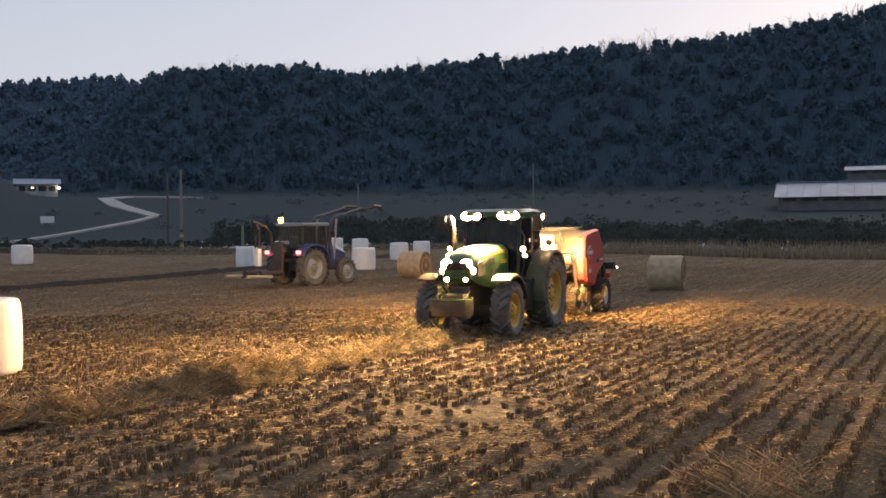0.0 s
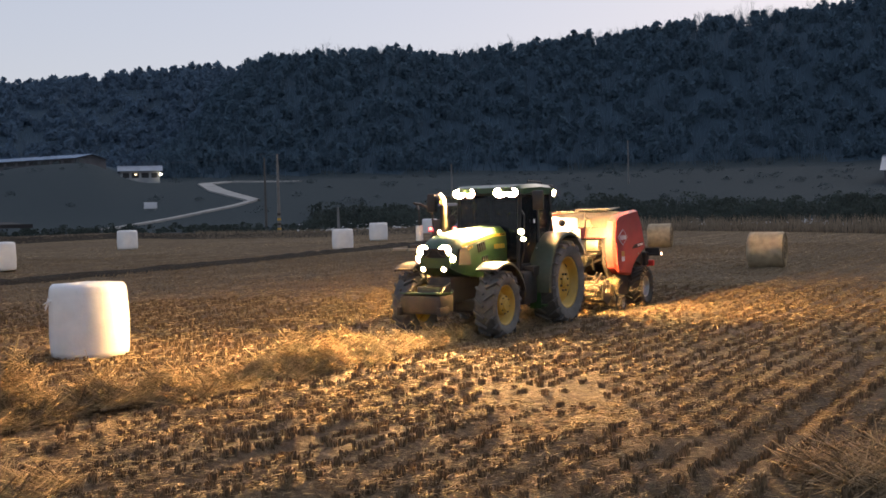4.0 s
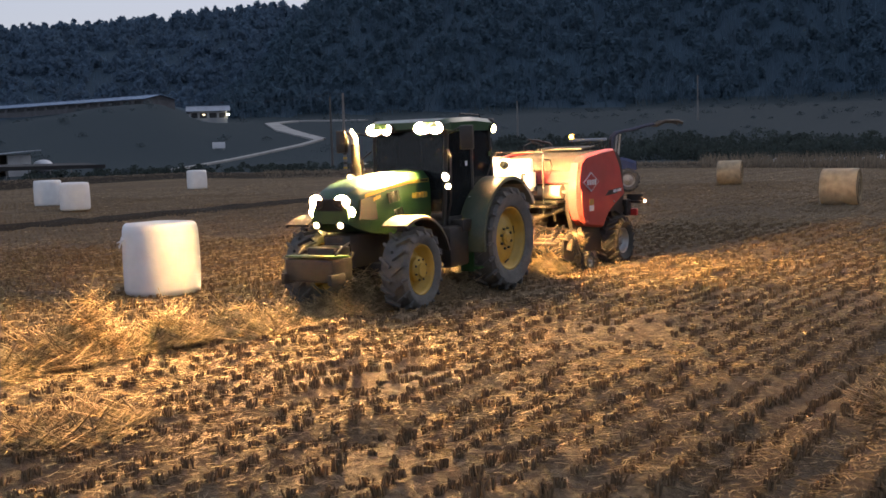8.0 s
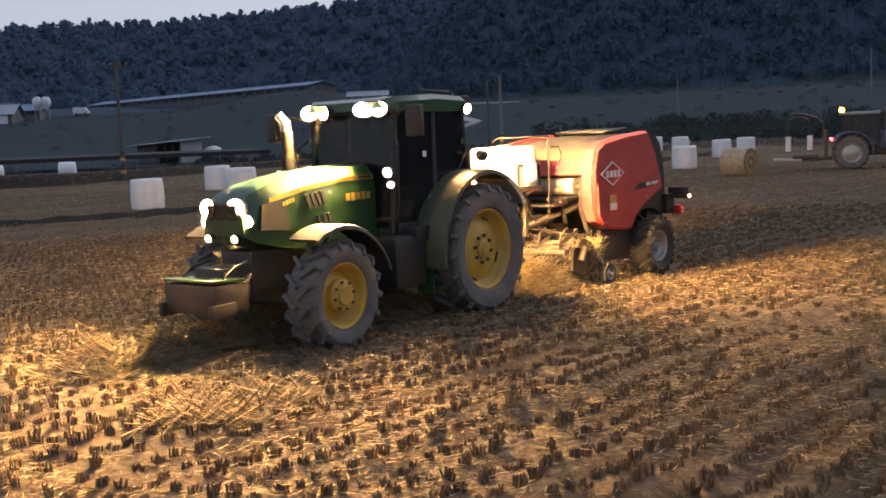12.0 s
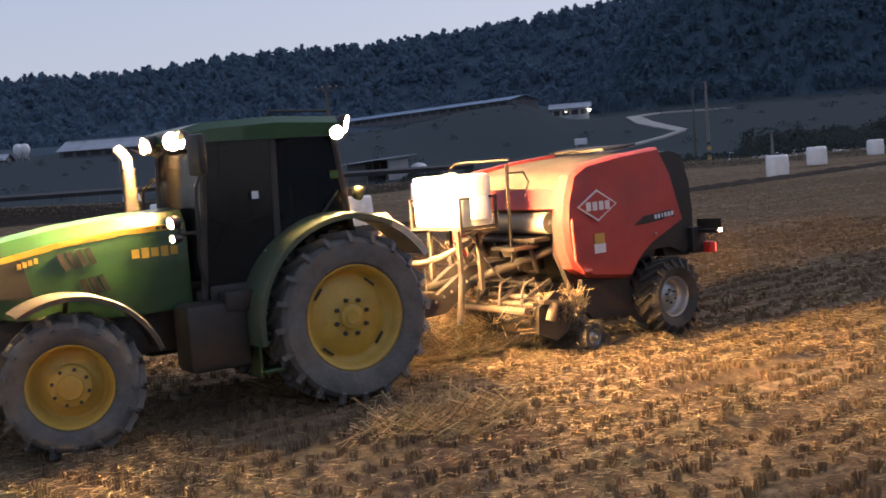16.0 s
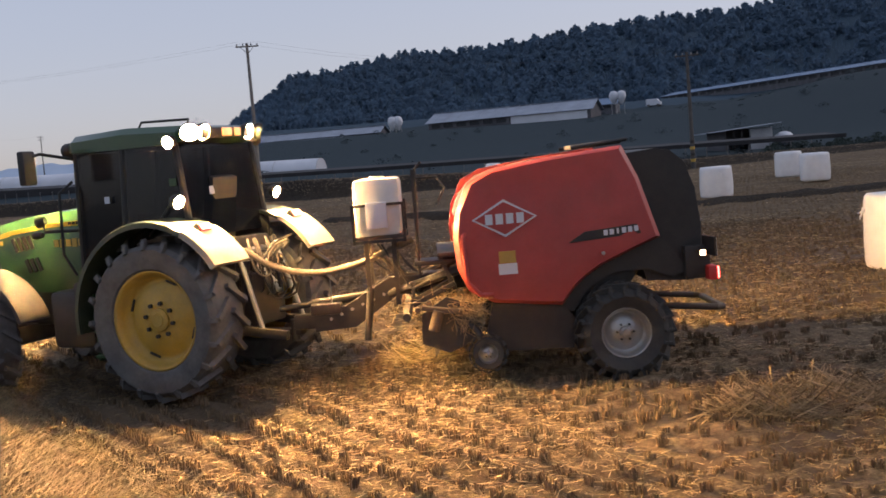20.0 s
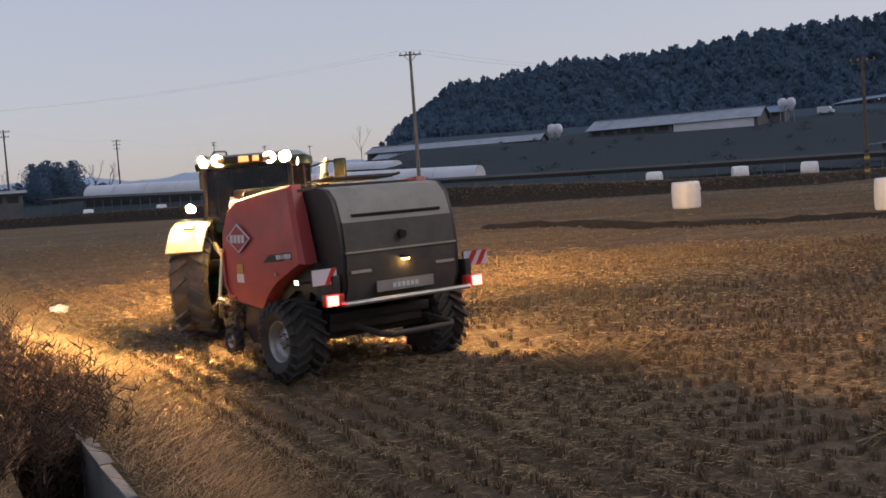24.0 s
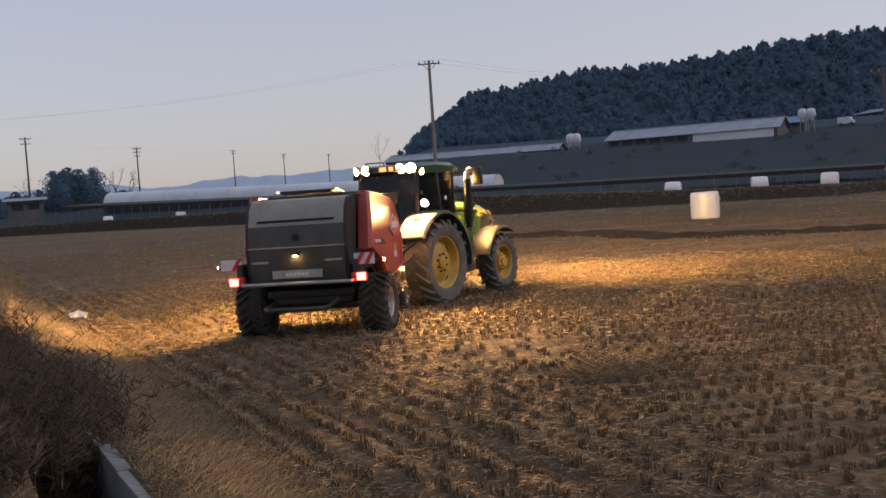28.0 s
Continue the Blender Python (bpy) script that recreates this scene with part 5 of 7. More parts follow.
def clear_glass():
    m = bpy.data.materials.new("cab_window_glass")
    m.use_nodes = True
    b = m.node_tree.nodes["Principled BSDF"]
    b.inputs["Base Color"].default_value = (0.05, 0.06, 0.065, 1)
    b.inputs["Roughness"].default_value = 0.1
    b.inputs["Alpha"].default_value = 0.45
    return m


M["clear_glass"] = clear_glass()
M["dark_blue"] = surface("dark_blue_steel", (0.02, 0.035, 0.09), 0.5, 0, 0.2, 40, 0.1, dust=0.2)
loader_tractor, loader_wheels = build_blue()

# ---- stubble, loose straw, windrow ----
ROW_DIR = np.array([math.cos(radians(-116)), math.sin(radians(-116))])
ROW_NRM = np.array([-ROW_DIR[1], ROW_DIR[0]])
HEADLAND = 3.3


def in_view(x, y, pad=3.0):
    az = np.degrees(np.arctan2(-x, y))
    return (az > -23 - pad) & (az < 80 + pad)


def on_field(x, y):
    d = np.hypot(x, y)
    az = np.degrees(np.arctan2(-x, y))
    return (toe(x, y) > 0.06) & (d < np.interp(az, *EDGE) - 1) & in_view(x, y)


def prism_cloud(name, P, Q, w, mat, label, sides=3):
    """Many thin prisms from points P to points Q in one mesh."""
    n = len(P)
    D = Q - P
    D = D / np.maximum(np.linalg.norm(D, axis=1)[:, None], 1e-6)
    ref = np.where(np.abs(D[:, 2:3]) > 0.9, np.array([[1.0, 0, 0]]), np.array([[0, 0, 1.0]]))
    U = np.cross(D, ref)
    U /= np.linalg.norm(U, axis=1)[:, None]
    V = np.cross(D, U)
    w = np.broadcast_to(np.asarray(w, float).reshape(-1, 1), (n, 1))
    if sides == 1:
        verts = np.stack([P + U * w, P - U * w * 0.5 + V * w * 0.87, P - U * w * 0.5 - V * w * 0.87, Q], 1).reshape(-1, 3)
        b = (np.arange(n) * 4)[:, None]
        quads = np.concatenate([b + np.array([0, 1, 3]), b + np.array([1, 2, 3]), b + np.array([2, 0, 3])], 1).reshape(-1, 3)
        c = 3
    ring = []
    for k in range(sides if sides > 1 else 0):
        a = 2 * math.pi * k / sides
        o = (U * math.cos(a) + V * math.sin(a)) * w
        ring.append(o)
    if sides > 1:
        verts = np.concatenate([np.stack([P + o for o in ring], 1), np.stack([Q + o * 0.7 for o in ring], 1)], 1).reshape(-1, 3)
        b = (np.arange(n) * 2 * sides)[:, None]
        quads = np.concatenate([np.stack([b[:, 0] + k, b[:, 0] + (k + 1) % sides, b[:, 0] + sides + (k + 1) % sides, b[:, 0] + sides + k], 1)[:, None] for k in range(sides)], 1).reshape(-1, 4)
        c = 4
    me = bpy.data.meshes.new(name)
    nf = len(quads)
    me.vertices.add(len(verts))
    me.vertices.foreach_set("co", verts.ravel())
    me.loops.add(nf * c)
    me.loops.foreach_set("vertex_index", quads.ravel().astype(np.int32))
    me.polygons.add(nf)
    me.polygons.foreach_set("loop_start", np.arange(0, nf * c, c, dtype=np.int32))
    me.update(calc_edges=True)
    me.materials.append(mat)
    return tagged(new(name, me), label, "", "", "stuff")


def rows_points(dmin, dmax, row_gap, hill_gap, jitter, rng):
    """Planting hills on a grid of rows that run along ROW_DIR."""
    r = np.arange(-130, 130, row_gap)
    h = np.arange(-130, 130, hill_gap)
    A, H = np.meshgrid(r, h, indexing="ij")
    A = A + rng.normal(0, jitter, A.shape)
    H = H + rng.normal(0, jitter * 1.4, H.shape)
    x = ROW_NRM[0] * A + ROW_DIR[0] * H
    y = ROW_NRM[1] * A + ROW_DIR[1] * H + 40
    d = np.hypot(x, y)
    m = (d > dmin) & (d < dmax) & on_field(x, y) & ((toe(x, y) > HEADLAND) | (x > -3))
    # the headland was planted along the bank
    A, H = np.meshgrid(np.arange(0.18, HEADLAND, row_gap), np.arange(0, 62, hill_gap), indexing="ij")
    A = A + rng.normal(0, jitter, A.shape)
    H = H + rng.normal(0, jitter * 1.4, H.shape)
    hx, hy = (0.14 * A - H) / 1.0098, TOE[0] + (A + 0.14 * H) / 1.0098
    d = np.hypot(hx, hy)
    k = (d > dmin) & (d < dmax) & on_field(hx, hy) & (hx <= -3)
    return np.concatenate([x[m], hx[k]]), np.concatenate([y[m], hy[k]])


def build_stubble():
    rng = np.random.default_rng(3)
    for dmin, dmax, per, gap, hgap, keep in ((5.5, 15, 15, 0.32, 0.165, 0.97), (15, 32, 7, 0.32, 0.165, 0.95), (32, 62, 4, 0.36, 0.24, 0.9), (62, 125, 2, 0.9, 0.6, 0.8)):
        x, y = rows_points(dmin, dmax, gap, hgap, 0.014, rng)
        crushed = np.sin(x * 0.9 + y * 0.35) + np.sin(x * 0.23 - y * 0.6) + rng.normal(0, 0.8, len(x))
        ok = (rng.random(len(x)) < keep) & (crushed > -1.6)
        x, y = x[ok], y[ok]
        n = len(x)
        bx = np.repeat(x, per) + rng.uniform(-0.042, 0.042, n * per)
        by = np.repeat(y, per) + rng.uniform(-0.042, 0.042, n * per)
        hgt = np.repeat(rng.uniform(0.05, 0.088, n), per) * rng.uniform(0.8, 1.1, n * per)
        P = np.stack([bx, by, height(bx, by) - 0.01], 1)
        lean = rng.normal(0, 0.16, (n * per, 2)) * hgt[:, None]
        Q = P + np.concatenate([lean, hgt[:, None]], 1)
        prism_cloud("stubble", P, Q, 0.0088 + 0.00045 * dmin, M["stubble"], "cut rice stubble standing in rows", 3 if dmin < 30 else 1)
    for dmin, dmax, n, ln, w in ((5.5, 15, 80000, 0.14, 0.005), (15, 34, 62000, 0.22, 0.009), (34, 80, 12000, 0.3, 0.012)):
        d = np.sqrt(rng.uniform(dmin ** 2, dmax ** 2, n))
        a = np.radians(rng.uniform(-25, 82, n))
        x, y = -np.sin(a) * d, np.cos(a) * d
        clump = np.sin(x * 1.3 + 2 * np.sin(y * 0.8)) + np.sin(y * 1.7 + x * 0.4) + rng.normal(0, 0.7, n)
        m = on_field(x, y) & (clump > -0.5)
        x, y = x[m], y[m]
        n = len(x)
        z = height(x, y) + rng.uniform(0.003, 0.03, n) + 0.05 * rng.random(n) ** 5
        an = rng.uniform(0, math.pi, n)
        l = ln * rng.uniform(0.35, 1.1, n)
        D = np.stack([np.cos(an) * l, np.sin(an) * l, rng.normal(0, 0.10, n) * l], 1)
        P = np.stack([x, y, z], 1)
        prism_cloud("loose_straw", P - D / 2, P + D / 2, w * rng.uniform(0.6, 1.3, n), M["straw"], "loose straw scattered over stubble", 1)


def build_bank_growth():
    """Dry grass on the bank, brush by the ditch."""
    rng = np.random.default_rng(9)
    n = 85000
    s = -np.abs(rng.normal(0.0, 1.2, n)) - rng.uniform(-0.5, 0.3, n)
    u = 4 + 56 * rng.random(n) ** 1.7
    ax, nr = np.array([-1.0, 0.14]) / 1.0098, np.array([0.14, 1.0]) / 1.0098
    x, y = ax[0] * u + nr[0] * s, TOE[0] + ax[1] * u + nr[1] * s
    ok = ((toe(x, y) > -1.46) | (toe(x, y) < -2.2)) & (np.hypot(x, y) > 5.0)
    x, y = x[ok], y[ok]
    n = len(x)
    h = rng.uniform(0.02, 0.10, n)
    P = np.stack([x, y, height(x, y)], 1)
    Q = P + np.stack([rng.normal(0, 0.09, n), rng.normal(0, 0.09, n), h], 1)
    prism_cloud("dry_grass", P, Q, 0.005, M["pale_grass"], "short pale dry grass on the bank", 1)
    # brush: branching dry stems
    P, Q, W = [], [], []
    spots = []
    for k in range(330):
        if k < 190:
            spots.append((rng.uniform(8.5, 12.6), rng.uniform(-2.5, -1.56), 0.5))
        elif k < 270:
            spots.append((rng.uniform(6.9, 9.4), rng.uniform(-3.3, -2.3), 0.33))
        else:
            spots.append((rng.uniform(12.5, 32), rng.uniform(-2.4, -1.55), 0.45))
    for k, (uu, ss, tall) in enumerate(spots):
        bx, by = ax[0] * uu + nr[0] * ss, TOE[0] + ax[1] * uu + nr[1] * ss
        if math.hypot(bx, by) < 6.4:
            continue
        top = rng.uniform(0.8, 1.5) * tall + (0.35 if -2.12 < ss < -1.52 else 0)
        for stem in range(9):
            p = np.array([bx + rng.normal(0, .10), by + rng.normal(0, .10), float(height(bx, by)) - 0.03])
            d = np.array([rng.normal(0, .30), rng.normal(0, .30), 1.0])
            for seg in range(4):
                q = p + d * top / 4 * rng.uniform(0.7, 1.2)
                P.append(p); Q.append(q); W.append(0.0085 - 0.0013 * seg)
                if seg:
                    for tw in range(6):
                        f = rng.random()
                        st = p + (q - p) * f
                        P.append(st); Q.append(st + np.array([rng.normal(0, .085), rng.normal(0, .085), rng.uniform(0.04, .15)])); W.append(0.006)
                p, d = q, d + np.array([rng.normal(0, .22), rng.normal(0, .22), 0])
    prism_cloud("dry_brush", np.array(P), np.array(Q), np.array(W), M["weeds"], "brown dry weeds growing beside the ditch", 1)
    # reeds and rank grass along the far edge of the field
    n = 30000
    az = rng.uniform(-24, 81, n)
    e = np.interp(az, *EDGE) + rng.uniform(-1.2, 3.5, n)
    x, y = -np.sin(np.radians(az)) * e, np.cos(np.radians(az)) * e
    h = rng.uniform(0.15, 0.6, n) * np.where(az < -5, 1.9, np.where(az > 18, 0.22, 0.7))
    P = np.stack([x, y, height(x, y) - 0.05], 1)
    Q = P + np.stack([rng.normal(0, .15, n), rng.normal(0, .15, n), h], 1)
    prism_cloud("edge_grass", P, Q, 0.03, M["reeds"], "rank dry grass along the field edge", 1)


def straw_heap(rng, cx, cy, L, Wd, H, n):
    """A loose heap of straw stems lying over each other, in its own space."""
    a, r = rng.uniform(0, 2 * math.pi, n), np.sqrt(rng.random(n))
    lx, ly = np.cos(a) * r * L, np.sin(a) * r * Wd
    top = H * np.maximum(0, 1 - r ** 1.6) * (0.75 + 0.5 * np.sin(lx * 5 + cx) * np.cos(ly * 4 + cy))
    z = np.maximum(0.012, top * rng.uniform(0.35, 1.05, n))
    an = rng.uniform(0, math.pi, n)
    l = rng.uniform(0.15, 0.55, n)
    D = np.stack([np.cos(an) * l, np.sin(an) * l, rng.normal(0, 0.5, n) * l + 0.05], 1)
    P = np.stack([lx, ly, z], 1)
    P0, Q0 = P - D / 2, P + D / 2
    P0[:, 2] = np.maximum(P0[:, 2], 0.008)
    Q0[:, 2] = np.maximum(Q0[:, 2], 0.008)
    return P0, Q0


# heaps of the windrow that the baler takes up: place, half length, half width, height
HEAPS = []
for hx, hy, hs in ((0.15, 23.3, 0.8), (-0.3, 22.3, 0.9), (-0.75, 21.4, 1.15), (-1.2, 20.5, 0.9), (-1.6, 19.6, 0.9), (-2.1, 18.6, 0.85), (-2.6, 17.6, 1.0), (-3.0, 16.8, 1.25), (-3.45, 16.0, 1.35),
                   (-3.9, 15.2, 1.0), (-4.35, 14.3, 0.9), (-4.75, 13.4, 0.9), (-5.4, 12.8, 0.8), (-6.05, 12.0, 1.5), (-6.3, 11.3, 0.9), (-6.6, 10.5, 0.8), (-6.9, 9.6, 0.9)):
    HEAPS += [(hx, hy, 0.40 + 0.22 * hs, 0.34 + 0.2 * hs, 0.46 * hs ** 1.4)]
STILL_HEAPS = [(2.7, 9.3, 0.8, 0.6, 0.13), (-4.6, 8.3, 0.8, 0.5, 0.14), (-9.5, 8.6, 0.6, 0.4, 0.1)]
straw_heaps = []


def build_heaps():
    rng = np.random.default_rng(12)
    for k, (x, y, L, Wd, H) in enumerate(HEAPS + STILL_HEAPS):
        P0, Q0 = straw_heap(rng, x, y, L, Wd, H, int(5200 * L * Wd * (0.8 if k < len(HEAPS) else 1.0)))
        ob = prism_cloud("straw_heap", P0, Q0, rng.uniform(0.004, 0.009, len(P0)) * np.where(rng.random(len(P0)) < 0.15, 1.6, 1.0), M["heap_straw"], "loose heap of dry rice straw lying on stubble", 1)
        m = pose(x, y, float(height(x, y)), 0, 0, -116)
        ob.matrix_basis = m
        if k < len(HEAPS):
            straw_heaps.append((ob, x, y))


build_stubble()
build_bank_growth()
build_heaps()

# ---- woods on the hills ----
def sprays(name, trees, per, leaf, mat, label, seed, low=0.25):
    """Tree crowns as many small needle sprays round each stem: trees holds x, y, z, height, spread."""
    g = np.random.default_rng(seed)
    T = np.repeat(np.array(trees), per, axis=0)
    n = len(T)
    f = low + (1 - low) * g.random(n)
    a = g.uniform(0, 2 * math.pi, n)
    u = (f - low) / (1 - low)
    lobes = 0.78 + 0.22 * np.sin(a * 3 + T[:, 0] * 5 + u * 4) + 0.16 * np.sin(u * 13 + T[:, 1] * 3)
    r = T[:, 4] * T[:, 3] * np.sqrt(np.clip(1.02 - (2 * u - 0.86) ** 2 / 1.3, 0.01, 1)) * lobes * np.sqrt(g.random(n))
    C = np.stack([T[:, 0] + np.cos(a) * r, T[:, 1] + np.sin(a) * r, T[:, 2] + T[:, 3] * f], 1)
    N = np.stack([np.cos(a) * 0.9, np.sin(a) * 0.9, np.full(n, 0.3)], 1) + g.normal(0, 0.5, (n, 3))
    N /= np.linalg.norm(N, axis=1)[:, None]
    U = np.cross(N, g.normal(0, 1, (n, 3)))
    U /= np.linalg.norm(U, axis=1)[:, None]
    V = np.cross(N, U)
    s = leaf * g.uniform(0.6, 1.4, (n, 1)) * (T[:, 3:4] / 6.0) ** 0.5
    verts = np.stack([C + U * s, C - U * s * 0.6 + V * s * 0.7 - N * s * 0.1, C - U * s * 0.5 - V * s * 0.7 - N * s * 0.1], 1).reshape(-1, 3)
    tris = np.arange(n * 3).reshape(-1, 3)
    nf = len(tris)
    me = bpy.data.meshes.new(name)
    me.vertices.add(len(verts))
    me.vertices.foreach_set("co", verts.ravel())
    me.loops.add(nf * 3)
    me.loops.foreach_set("vertex_index", tris.ravel().astype(np.int32))
    me.polygons.add(nf)
    me.polygons.foreach_set("loop_start", np.arange(0, nf * 3, 3, dtype=np.int32))
    me.polygons.foreach_set("use_smooth", np.ones(nf, bool))
    me.update(calc_edges=True)
    me.materials.append(mat)
    return tagged(new(name, me), label, "", "", "stuff")


def bare_tree(rng, P, Q, W, x, y, z, h, w=0.16, fine=4):
    """A leafless tree: trunk, limbs and a spray of twigs as thin prisms."""
    p = np.array([x, y, z - 0.4])
    tips = [(p, np.array([rng.uniform(-.08, .08), rng.uniform(-.08, .08), 1.0]), h * 0.42, w)]
    for level in range(fine):
        nxt = []
        for p, d, l, ww in tips:
            q = p + d / np.linalg.norm(d) * l
            P.append(p); Q.append(q); W.append(ww)
            for c in range(2 if level else 3):
                nd = d / np.linalg.norm(d) + np.array([rng.uniform(-.62, .62), rng.uniform(-.62, .62), rng.uniform(0.0, .35)])
                nxt.append((p + (q - p) * rng.uniform(0.6, 1.0), nd, l * rng.uniform(0.5, 0.72), ww * 0.6))
        tips = nxt


def build_woods():
    rng = random.Random(21)
    near, far, P, Q, W = [], [], [], [], []

    def put(az, d, h, is_far, spread=0.31):
        p = polar(az, d)
        (far if is_far else near).append((p.x, p.y, float(height(p.x, p.y)) - 0.35 * h, h, spread * rng.uniform(0.8, 1.2)))
    # near hill: crest line, then the slope
    az = -26.0
    while az < 20.5:
        for k in range(2):
            d = 345 + rng.uniform(-14, 10)
            h = rng.uniform(3.2, 6.6) + (2.2 if rng.random() < 0.12 else 0)
            if rng.random() < (0.42 if az < -8 else 0.12):
                p = polar(az + rng.uniform(-.15, .15), d)
                bare_tree(rng, P, Q, W, p.x, p.y, float(height(p.x, p.y)), h * 1.25, 0.09, 5)
            else:
                put(az + rng.uniform(-.2, .2), d, h, False)
        az += 0.24
    for k in range(1500):
        az, f = rng.uniform(-27, 20), rng.random()
        d = 262 + 80 * f
        put(az, d, rng.uniform(3.2, 6.8), False)
    # far hill
    az = 12.0
    while az < 57.6:
        for k in range(2):
            d = 488 + rng.uniform(-22, 10)
            put(az + rng.uniform(-.2, .2), d, rng.uniform(4.5, 11.0), True, 0.31)
        az += 0.2
    for k in range(2000):
        az, f = rng.uniform(13, 57.2), rng.random()
        put(az, 335 + 150 * f, rng.uniform(4.5, 7.5), True, 0.42)
    # end of the far hill and the trees on the plain beyond
    for k in range(40):
        put(rng.uniform(55, 58.2), rng.uniform(330, 440), rng.uniform(6, 10), True)
    plain = []
    for k in range(78):
        clump = k >= 52
        q = polar(rng.uniform(73.9, 76.2) if clump else rng.uniform(72.6, 82), rng.uniform(205, 225) if clump else rng.uniform(205, 260))
        h = rng.uniform(4.5, 8.2) if clump else rng.uniform(2.4, 4.4)
        plain.append((q.x, q.y, float(height(q.x, q.y)) - 0.2, h, rng.uniform(0.34, 0.55)))
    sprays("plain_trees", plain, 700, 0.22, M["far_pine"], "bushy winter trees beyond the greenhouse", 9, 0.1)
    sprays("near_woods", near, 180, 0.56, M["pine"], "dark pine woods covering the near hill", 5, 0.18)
    sprays("far_woods", far, 130, 0.72, M["far_pine"], "mixed woods covering the farther hill, tinted pale blue as haze", 6, 0.12)
    for az, d, h in ((59.3, 300, 12), (73.0, 215, 9.5), (72.3, 212, 8.5), (77.2, 215, 8), (78.6, 222, 7.5), (79.6, 220, 8)):
        p = polar(az, d)
        bare_tree(rng, P, Q, W, p.x, p.y, float(height(p.x, p.y)), h, 0.11, 8)
    # the grain of the winter woods: upright stems and twigs over both slopes
    g = np.random.default_rng(4)
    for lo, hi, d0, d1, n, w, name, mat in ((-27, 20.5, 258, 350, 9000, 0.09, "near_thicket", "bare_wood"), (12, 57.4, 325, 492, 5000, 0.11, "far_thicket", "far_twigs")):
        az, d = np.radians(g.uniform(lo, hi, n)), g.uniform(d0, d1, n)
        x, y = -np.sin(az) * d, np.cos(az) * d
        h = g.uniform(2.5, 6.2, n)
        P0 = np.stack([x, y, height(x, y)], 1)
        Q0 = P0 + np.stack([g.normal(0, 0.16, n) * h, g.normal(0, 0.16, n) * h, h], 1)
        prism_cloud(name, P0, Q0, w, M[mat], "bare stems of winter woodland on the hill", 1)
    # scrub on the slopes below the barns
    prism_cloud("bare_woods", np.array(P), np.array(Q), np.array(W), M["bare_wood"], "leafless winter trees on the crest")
    shrubs, hedge = [], []
    for k in range(320):
        az = rng.uniform(-26, 60)
        lo = np.interp(az, *EDGE)
        d = lo + 12 + (250 - lo) * rng.random() ** 0.7
        if 14 < az < 23.5 and d > 120 and rng.random() < 0.8:
            continue
        p = polar(az, d)
        shrubs.append((p.x, p.y, float(height(p.x, p.y)) - 0.2, rng.uniform(0.5, 1.2), rng.uniform(1.2, 2.2)))
    for k in range(900):
        az = rng.uniform(-26, 12) if k < 720 else rng.uniform(12, 30)
        lo = np.interp(az, *EDGE)
        d = lo + rng.uniform(22, 60) if k < 720 else lo + rng.uniform(14, 40)
        p = polar(az, d)
        hedge.append((p.x, p.y, float(height(p.x, p.y)) - 0.2, rng.uniform(0.9, 2.3) if k < 720 else rng.uniform(0.5, 1.1), rng.uniform(0.7, 1.2)))
    sprays("dark_hedge", hedge, 80, 0.36, M["hedge"], "dark evergreen hedge growth behind the field edge", 8, 0.05)
    sprays("hillside_scrub", shrubs, 68, 0.38, M["scrub"], "dark scrub on the slope behind the field", 7, 0.05)


# Far woods are lighter and bluer than the near ones to paint in haze.
M["far_pine"] = surface("haze_painted_foliage", (0.105, 0.17, 0.245), 0.95, 0, 0.15, 3, 0.0, island=0.1, world_space=True, wear=0.1)
M["far_twigs"] = surface("haze_painted_twigs", (0.105, 0.16, 0.225), 0.95, 0, 0.25, 3, 0.0, island=0.2, world_space=True, wear=0.1)
M["scrub"] = surface("dark_scrub", (0.075, 0.10, 0.112), 0.95, 0, 0.3, 3, 0.0, island=0.25, world_space=True, wear=0.1)
M["hedge"] = surface("dark_hedge_leaves", (0.045, 0.062, 0.058), 0.95, 0, 0.3, 3, 0.0, island=0.2, world_space=True, wear=0.1)
for key in ("hedge", "pine", "far_pine", "bare_wood", "far_twigs", "scrub"):
    let_light_through(M[key], 0.5)
build_woods()


def build_distant_hills():
    """Low hills far beyond the plain, the haze of distance painted in as pale blue."""
    rng = random.Random(40)
    bm = B()
    for d, z0, amp, seed in ((1500, 27, 9, 1.0), (2100, 56, 14, 7.0)):
        rows = [[], [], []]
        for k in range(90):
            az = 54 + 36 * k / 89
            crest = z0 + amp * noise.noise((az * 0.22, seed, 0)) + 0.35 * amp * noise.noise((az * 1.1, seed, 4)) + rng.uniform(-0.6, 0.6)
            for r, (dd, z) in enumerate(((d, -6), (d + 160, max(2, crest)), (d + 420, -6))):
                q = polar(az, dd)
                rows[r].append(bm.verts.new((q.x, q.y, z)))
        for lo_row, hi_row in zip(rows[:-1], rows[1:]):
            for k in range(89):
                bm.faces.new((lo_row[k], lo_row[k + 1], hi_row[k + 1], hi_row[k]))
    bmesh.ops.recalc_face_normals(bm, faces=bm.faces)
    tagged(part("backdrop_hills", bm, M["distant"], smooth=True), "hills far beyond the plain, coloured pale blue as haze", "hills", "", "structure")


# Pale blue base colour is the air's haze, not the hills' own tone.
M["distant"] = surface("haze_painted_hills", (0.36, 0.45, 0.57), 1.0, 0, 0.12, 0.02, 0.0, world_space=True, wear=0.004)
build_distant_hills()

